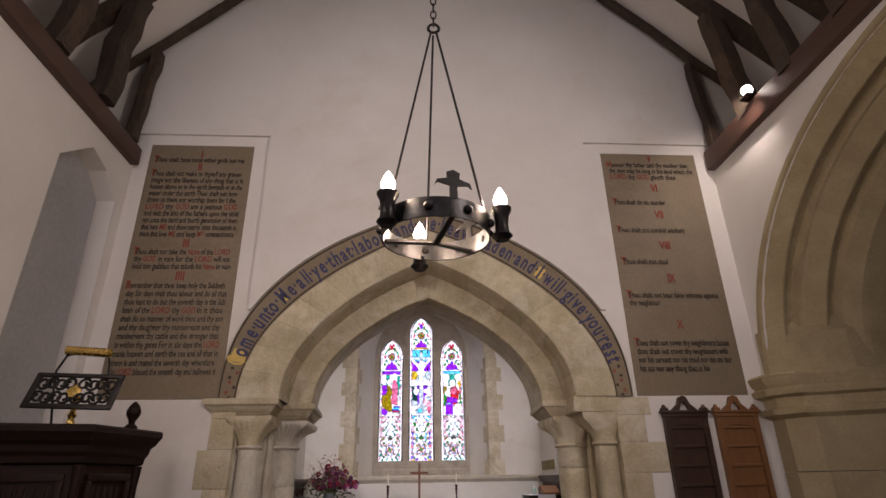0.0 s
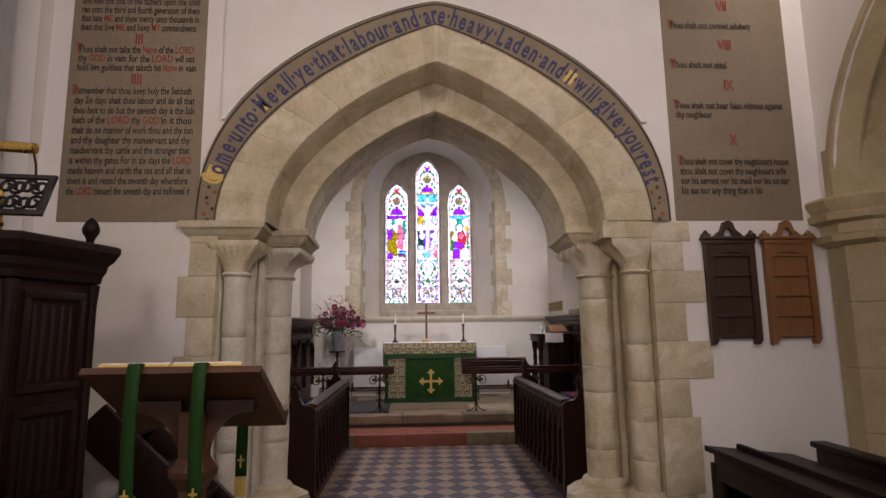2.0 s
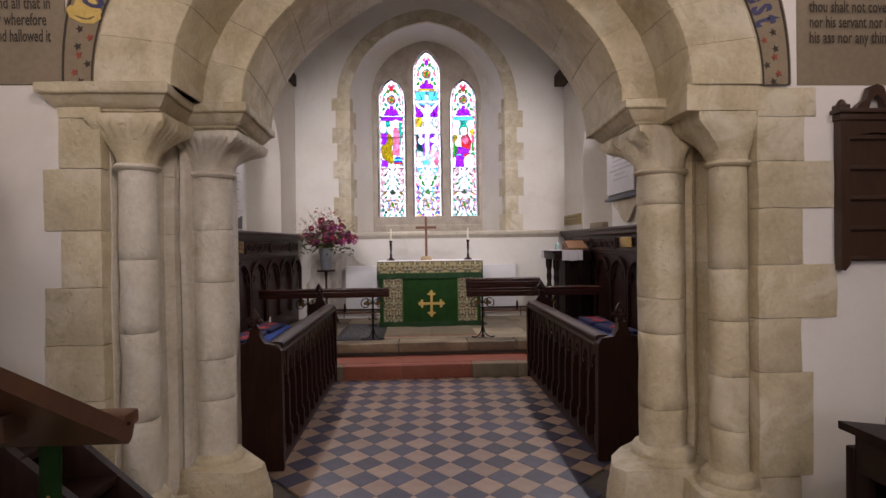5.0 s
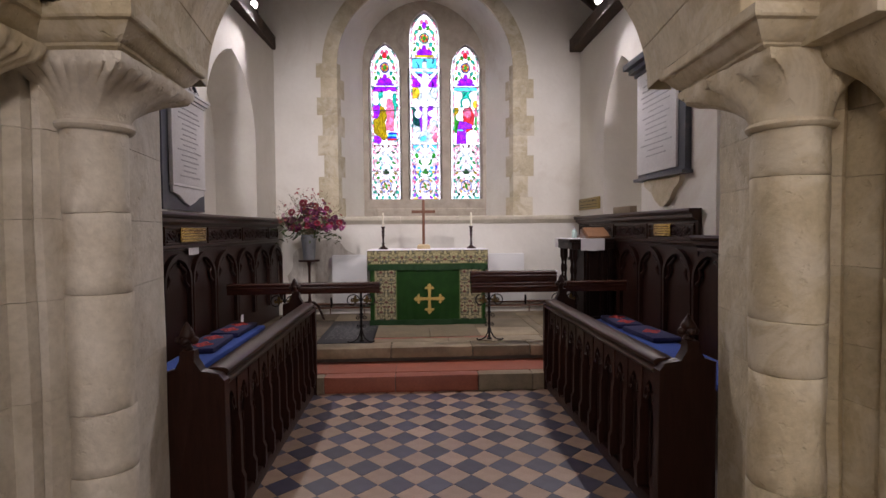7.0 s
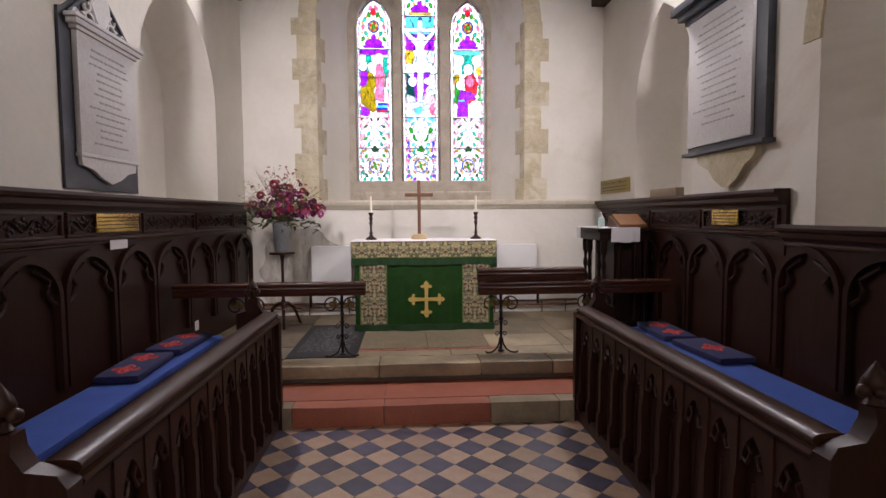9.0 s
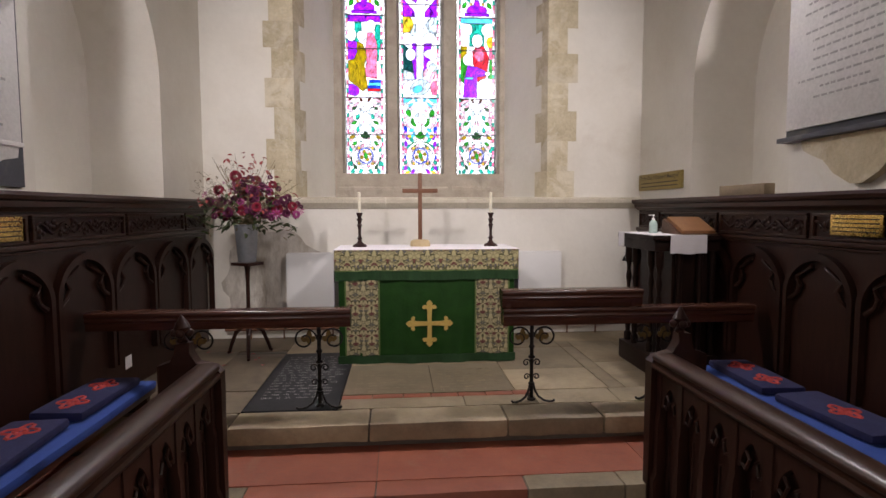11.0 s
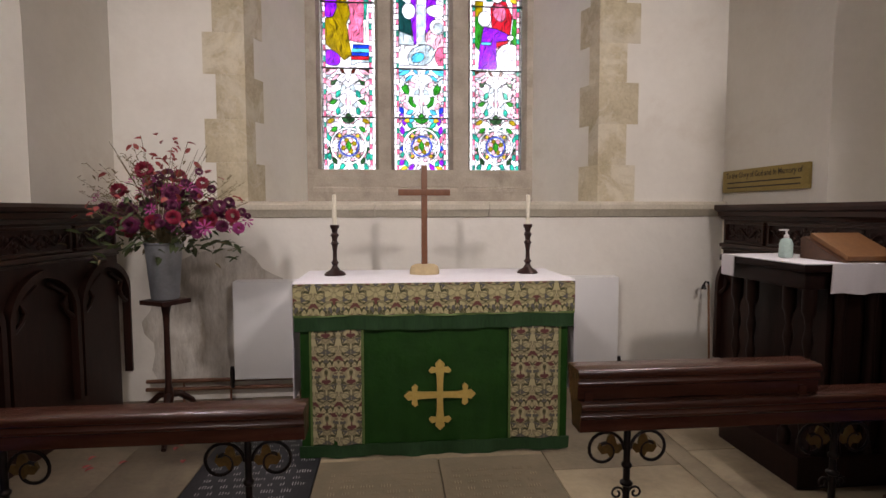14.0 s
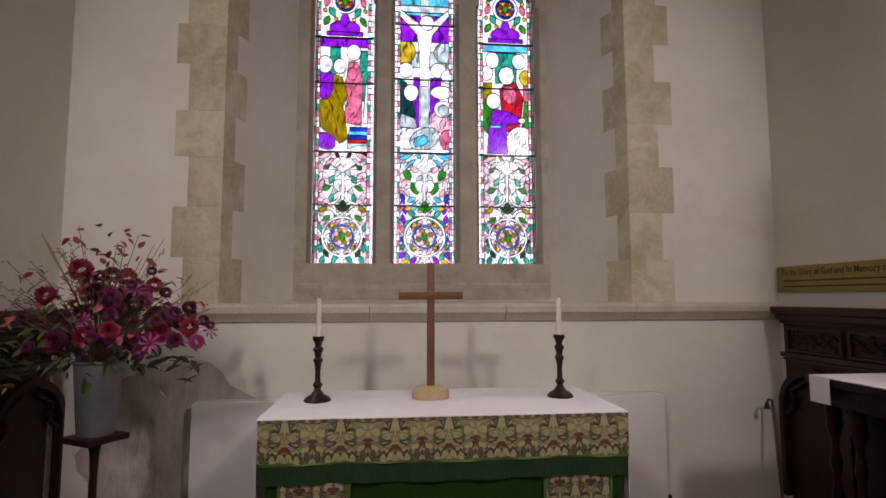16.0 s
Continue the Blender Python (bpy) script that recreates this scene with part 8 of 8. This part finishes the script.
# brass book stand and reading lamp on the pulpit
stand = thing("brass_book_stand", "brass-stemmed book stand with a black fretwork desk", "book stand", (-2.0, 3.25, 1.87))
bm = bmesh.new()
lathe(bm, [(0.05, 1.885), (0.05, 1.895), (0.02, 1.905), (0.014, 1.93), (0.022, 1.945), (0.014, 1.96), (0.014, 2.02), (0.024, 2.035), (0.012, 2.05), (0.012, 2.09)], -2.0, 3.27, 14)
part("stem", bm, BRASS, stand)
tilt = Matrix.Translation((-2.0, 3.235, 2.065)) @ Matrix.Rotation(radians(2), 4, "Y") @ Matrix.Rotation(radians(-20), 4, "X")
bm = bmesh.new()
for x0, x1, z0, z1 in ((-0.225, 0.225, 0.080, 0.100), (-0.225, 0.225, -0.100, -0.075), (-0.225, -0.196, -0.075, 0.080), (0.196, 0.225, -0.075, 0.080)):
    box(bm, x0, x1, -0.008, 0.008, z0, z1, 0.002)
bmesh.ops.transform(bm, verts=bm.verts, matrix=tilt)
desk_frame = part("desk_frame", bm, IRON, stand)
for i in range(4):
    for sg in (-1, 1):
        for j in range(2):
            bm = bmesh.new()
            cx, cz = sg * (0.036 + 0.045 * i), -0.038 + 0.078 * j
            pts = []
            for q in range(17):
                a = math.tau * 1.25 * q / 16 + (0 if (i + j) % 2 else math.pi)
                r = 0.036 * (1 - 0.65 * q / 16)
                pts.append((cx + sg * r * math.cos(a), 0, cz + r * math.sin(a)))
            tube(bm, pts, 0.0075, 5)
            bmesh.ops.transform(bm, verts=bm.verts, matrix=tilt)
            part("fret_scroll", bm, IRON, desk_frame)
bm = bmesh.new()
lathe(bm, [(0.02, -0.006), (0.036, -0.004), (0.036, 0.004), (0.02, 0.006)], 0, 0, 12)
bmesh.ops.transform(bm, verts=bm.verts, matrix=tilt @ Matrix.Rotation(radians(90), 4, "X"))
part("boss", bm, BRASS, desk_frame)
reading = thing("reading_lamp", "unlit brass tube reading lamp on a bent arm", "lamp", (-2.0, 3.3, 1.9))
bm = bmesh.new()
tube(bm, [(-2.11, 3.30, 1.89), (-2.14, 3.30, 2.05), (-2.15, 3.29, 2.18), (-2.10, 3.27, 2.26), (-2.02, 3.25, 2.272)], 0.006, 8)
tube(bm, [(-1.86, 3.27, 2.10), (-1.862, 3.26, 2.2), (-1.875, 3.255, 2.262)], 0.005, 8)
part("arm", bm, IRON, reading)
bm = bmesh.new()
tube(bm, [(-2.10, 3.25, 2.285), (-2.095, 3.25, 2.285), (-1.865, 3.25, 2.268), (-1.86, 3.25, 2.268)], [0.016, 0.024, 0.024, 0.016], 14)
part("shade", bm, BRASS, reading, "polished brass tube shade")

# ---------------------------------------------------------------- lectern with stoles
LX0, LX1, LCX = -1.345, -0.755, -1.03
lect = thing("lectern", "brown oak lectern with a sloping desk and arched brackets", "lectern", (-1.08, 2.98, 0))
bm = bmesh.new()
prism(bm, [(2.80, 1.345), (2.815, 1.365), (3.225, 1.135), (3.215, 1.112), (3.20, 1.105)], "x", LX0, LX1)
part("desk_board", bm, LECTERN_OAK, lect, smooth=20)
bm = bmesh.new()
box(bm, LX0, LX1, 3.19, 3.245, 1.135, 1.165, 0.006)
part("book_ledge", bm, LECTERN_OAK, lect)
bm = bmesh.new()
lathe(bm, [(0.055, 0.30), (0.050, 0.93), (0.066, 0.955), (0.085, 0.98), (0.088, 1.00), (0.070, 1.02), (0.056, 1.04), (0.062, 1.20)], LCX, 2.99, 8)
part("column", bm, LECTERN_OAK, lect, smooth=20)
bm = bmesh.new()
lathe(bm, [(0.26, 0.0), (0.26, 0.05), (0.22, 0.08), (0.10, 0.15), (0.06, 0.30)], LCX, 2.99, 8)
part("foot", bm, LECTERN_OAK, lect, smooth=20)
for s in (-1, 1):
    bm = bmesh.new()
    pts = [(LCX + s * 0.045, 1.03)] + [(LCX + s * (0.045 + 0.165 * (1 - math.cos(radians(a)))), 1.03 + 0.165 * math.sin(radians(a))) for a in range(10, 91, 10)] + [(LCX + s * 0.21, 1.235), (LCX + s * 0.045, 1.235)]
    prism(bm, pts, "y", 2.965, 3.015)
    part("bracket", bm, LECTERN_OAK, lect, smooth=20)
for x0 in (-1.185, -0.972):
    st = thing("green_stole", "green silk band with gold cross and fringe over the lectern", "bookmark", (x0, 2.79, 1.37), "lectern bands")
    bm = bmesh.new()
    rows = []
    for y, z in ((3.10, 1.215), (2.96, 1.292), (2.83, 1.368), (2.80, 1.375), (2.792, 1.36), (2.789, 1.2), (2.786, 1.08), (2.789, 0.98), (2.787, 0.90)):
        wob = 0.004 * math.sin(9 * z)
        rows.append([(x0 + wob, y, z + 0.004), (x0 + 0.022 + wob, y - 0.003, z + 0.004), (x0 + 0.044 + wob, y, z + 0.004)])
    sweep(bm, None, rows)
    sw = part("band", bm, GREEN, st, smooth=60)
    sw.modifiers.new("thickness", "SOLIDIFY").thickness = 0.003
    bm = bmesh.new()
    box(bm, x0 + 0.0195, x0 + 0.0255, 2.781, 2.784, 0.935, 0.985)
    box(bm, x0 + 0.009, x0 + 0.036, 2.7805, 2.7838, 0.962, 0.969)
    part("gold_cross", bm, GOLD, sw, "gold woven cross")
    bm = bmesh.new()
    for q in range(10):
        tube(bm, [(x0 + 0.002 + 0.0045 * q, 2.787, 0.903), (x0 + 0.002 + 0.0045 * q, 2.787, 0.845)], 0.0018, 4)
    part("fringe", bm, GOLD, sw, "gold fringe")
back = thing("green_stole", "green silk band hanging behind the lectern, gold fringed", "bookmark", (-0.96, 3.26, 1.1), "lectern bands")
bm = bmesh.new()
rows = [[(x, y, z) for x in (-0.965, -0.943, -0.92)] for y, z in ((3.10, 1.222), (3.235, 1.172), (3.252, 1.16), (3.255, 1.05), (3.252, 0.97), (3.255, 0.90))]
sweep(bm, None, rows)
sw = part("band", bm, GREEN, back, smooth=60)
sw.modifiers.new("thickness", "SOLIDIFY").thickness = 0.003
bm = bmesh.new()
box(bm, -0.965, -0.92, 3.251, 3.257, 0.825, 0.898)
part("fringe", bm, GOLD, sw, "gold fringe")
bm = bmesh.new()
box(bm, -0.946, -0.940, 3.247, 3.250, 0.935, 0.985)
box(bm, -0.956, -0.930, 3.2468, 3.2502, 0.962, 0.968)
part("gold_cross", bm, GOLD, sw, "gold woven cross")
book = thing("open_book", "large open book with gilt page edges on the lectern", "book", (-1.08, 2.95, 1.32))
for s in (-1, 1):
    bm = bmesh.new()
    xa, xb = (-1.06, -1.06 + s * 0.24)
    prism(bm, [(2.822, 1.366), (2.826, 1.375), (3.14, 1.199), (3.13, 1.19)], "x", min(xa, xb) + 0.004, max(xa, xb) - 0.004)
    part("page_block", bm, GOLD, book, "gilt page edges")
    bm = bmesh.new()
    prism(bm, [(2.831, 1.374), (2.834, 1.379), (3.142, 1.206), (3.138, 1.199)], "x", min(xa, xb) + 0.006, max(xa, xb) - 0.006)
    part("page", bm, LINEN, book, "white open page")

# ---------------------------------------------------------------- reading desk and pew by the south side
rd = thing("clergy_desk", "dark oak reading desk with pierced tracery sides", "desk", (1.7, 3.6, 0))
bm = bmesh.new()
prism(bm, [(1.43, 0.795), (1.43, 0.765), (1.95, 0.70), (1.95, 0.735)], "y", 3.05, 4.11)
part("sloping_top", bm, PULPIT_OAK, rd)
bm = bmesh.new()
prism(bm, [(1.62, 0.76), (1.62, 0.80), (1.645, 0.80), (1.645, 0.757)], "y", 3.05, 4.11)
part("ledge", bm, PULPIT_OAK, rd)
for y in (4.08, 3.08):
    bm = bmesh.new()
    box(bm, 1.45, 1.93, y - 0.02, y + 0.02, 0.0, 0.705, 0.006)
    part("end_panel", bm, PULPIT_OAK, rd)
bm = bmesh.new()
for y0, y1, z0, z1 in ((3.10, 4.06, 0.0, 0.16), (3.10, 4.06, 0.62, 0.765), (3.10, 3.16, 0.16, 0.62), (4.0, 4.06, 0.16, 0.62), (3.55, 3.61, 0.16, 0.62)):
    box(bm, 1.455, 1.485, y0, y1, z0, z1, 0.003)
part("front_frame", bm, PULPIT_OAK, rd)
for cy in (3.36, 3.80):
    for q in range(4):
        a = radians(45 + 90 * q)
        bm = bmesh.new()
        c = (cy + 0.085 * math.cos(a), 0.39 + 0.095 * math.sin(a))
        tube(bm, [(1.468, c[0] + 0.075 * math.cos(b), c[1] + 0.085 * math.sin(b)) for b in [math.tau * k / 14 for k in range(15)]], 0.013, 6)
        # lighter brown than the desk: the light from behind is in its colour
        part("pierced_tracery", bm, surface("backlit_fretwork_%d%d" % (int(cy * 10), q), (0.05, 0.03, 0.02), (0.09, 0.055, 0.04), 0.5, 6, 50, 0.2, 0.001), rd, "pierced quatrefoil tracery")
pew = thing("nave_pew", "dark oak pew end beside the arcade", "pew", (2.25, 3.2, 0))
bm = bmesh.new()
box(bm, 2.05, 2.10, 2.2, 4.05, 0.0, 0.78, 0.008)
part("back", bm, PULPIT_OAK, pew)
bm = bmesh.new()
box(bm, 2.03, 2.13, 2.18, 4.07, 0.78, 0.815, 0.012)
part("top_rail", bm, PULPIT_OAK, pew)
bm = bmesh.new()
box(bm, 2.10, 2.5, 2.25, 4.0, 0.42, 0.45, 0.006)
part("seat", bm, PULPIT_OAK, pew)
bm = bmesh.new()
box(bm, 2.12, 2.48, 2.35, 3.95, 0.45, 0.48, 0.01)
part("seat_pad", bm, surface("mustard_seat_cloth", (0.24, 0.17, 0.05), (0.32, 0.24, 0.08), 0.9, 20, 200, 0.3, 0.001), pew, "mustard cloth pad")
bm = bmesh.new()
box(bm, 2.10, 2.5, 3.98, 4.02, 0.0, 0.42)
box(bm, 2.10, 2.5, 2.25, 2.29, 0.0, 0.42)
part("support", bm, PULPIT_OAK, pew)

# ---------------------------------------------------------------- chandelier
HX, HY, HZ = -0.156, 1.864, 2.375
ch = thing("chandelier", "black wrought iron ring chandelier with three lit candle bulbs", "chandelier", (HX, HY, HZ))
R = 0.178
bm = bmesh.new()
rows = []
for k in range(49):
    a = math.tau * k / 48
    rows.append([(HX + r * math.cos(a), HY + r * math.sin(a), z) for r, z in ((R, HZ - 0.034), (R + 0.006, HZ - 0.034), (R + 0.006, HZ + 0.034), (R, HZ + 0.034), (R, HZ - 0.034))])
sweep(bm, None, rows)
part("ring", bm, surface("hammered_iron_band", (0.03, 0.028, 0.028), (0.085, 0.08, 0.078), 0.33, 30, 90, 0.6, 0.002, metal=0.85), ch, "hammered iron band")
for k in range(9):
    a = radians(20 + 40 * k)
    bm = bmesh.new()
    bmesh.ops.create_icosphere(bm, subdivisions=2, radius=0.016, matrix=Matrix.Translation((HX + (R + 0.008) * math.cos(a), HY + (R + 0.008) * math.sin(a), HZ)))
    part("boss", bm, IRON, ch)
for a in (radians(103), radians(225), radians(344)):
    bm = bmesh.new()
    c, s = math.cos(a), math.sin(a)
    tube(bm, [(HX + R * c, HY + R * s, HZ - 0.02), (HX + (R + 0.03) * c, HY + (R + 0.03) * s, HZ - 0.06), (HX + (R + 0.045) * c, HY + (R + 0.045) * s, HZ - 0.04)], 0.008, 8)
    arm = part("bracket", bm, IRON, ch)
    px, py = HX + (R + 0.045) * c, HY + (R + 0.045) * s
    bm = bmesh.new()
    lathe(bm, [(0.02, HZ - 0.06), (0.034, HZ - 0.045), (0.024, HZ - 0.03), (0.022, HZ + 0.0), (0.026, HZ + 0.03), (0.034, HZ + 0.045), (0.036, HZ + 0.055), (0.018, HZ + 0.056)], px, py, 14)
    part("candle_cup", bm, IRON, arm)
    bm = bmesh.new()
    lathe(bm, [(0.010, HZ + 0.056), (0.020, HZ + 0.072), (0.023, HZ + 0.088), (0.017, HZ + 0.108), (0.006, HZ + 0.128), (0.001, HZ + 0.135)], px, py, 12)
    b = part("bulb", bm, BULB, arm, "glowing candle bulb")
    b.visible_shadow = False
    lamp("chandelier_bulb", "POINT", (px, py, HZ + 0.095), 9, (1.0, 0.78, 0.52), 0.02)
for a in (radians(98), radians(205), radians(330)):
    c, s = math.cos(a), math.sin(a)
    bm = bmesh.new()
    tube(bm, [(HX + R * c, HY + R * s, HZ + 0.03), (HX + 0.012 * c, HY + 0.012 * s, 3.25)], 0.0045, 6)
    part("rod", bm, IRON, ch)
for a in (radians(45), radians(165), radians(285)):
    c, s = math.cos(a), math.sin(a)
    bm = bmesh.new()
    beam(bm, (HX + R * c, HY + R * s, HZ - 0.02), (HX, HY, HZ - 0.045), 0.012, 0.02, 0, 1, (0, 0, 1))
    part("crossbar", bm, IRON, ch)
    # winged cresting leaf
    bm = bmesh.new()
    prism(bm, [(-0.013, 0.03), (-0.012, 0.075), (-0.05, 0.082), (-0.062, 0.07), (-0.055, 0.09), (-0.02, 0.10), (-0.022, 0.122), (0, 0.132), (0.022, 0.122), (0.02, 0.10), (0.055, 0.09), (0.062, 0.07), (0.05, 0.082), (0.012, 0.075), (0.013, 0.03)], "y", -0.004, 0.004)
    bmesh.ops.transform(bm, verts=bm.verts, matrix=Matrix.Translation((HX + (R + 0.004) * c, HY + (R + 0.004) * s, HZ)) @ Matrix.Rotation(a - math.pi / 2, 4, "Z"))
    part("cresting", bm, IRON, ch)
bm = bmesh.new()
tube(bm, [(HX + 0.022 * math.cos(q), HY, 3.275 + 0.022 * math.sin(q)) for q in [math.tau * k / 14 for k in range(15)]], 0.006, 6)
part("hook_ring", bm, IRON, ch)
z = 3.29
k = 0
while z < 8.1:
    bm = bmesh.new()
    dx, dy = (0.011, 0) if k % 2 else (0, 0.011)
    tube(bm, [(HX + dx * math.cos(q), HY + dy * math.cos(q), z + 0.02 + 0.024 * math.sin(q)) for q in [math.tau * j / 10 for j in range(11)]], 0.0032, 5)
    part("chain_link", bm, IRON, ch)
    z += 0.038
    k += 1
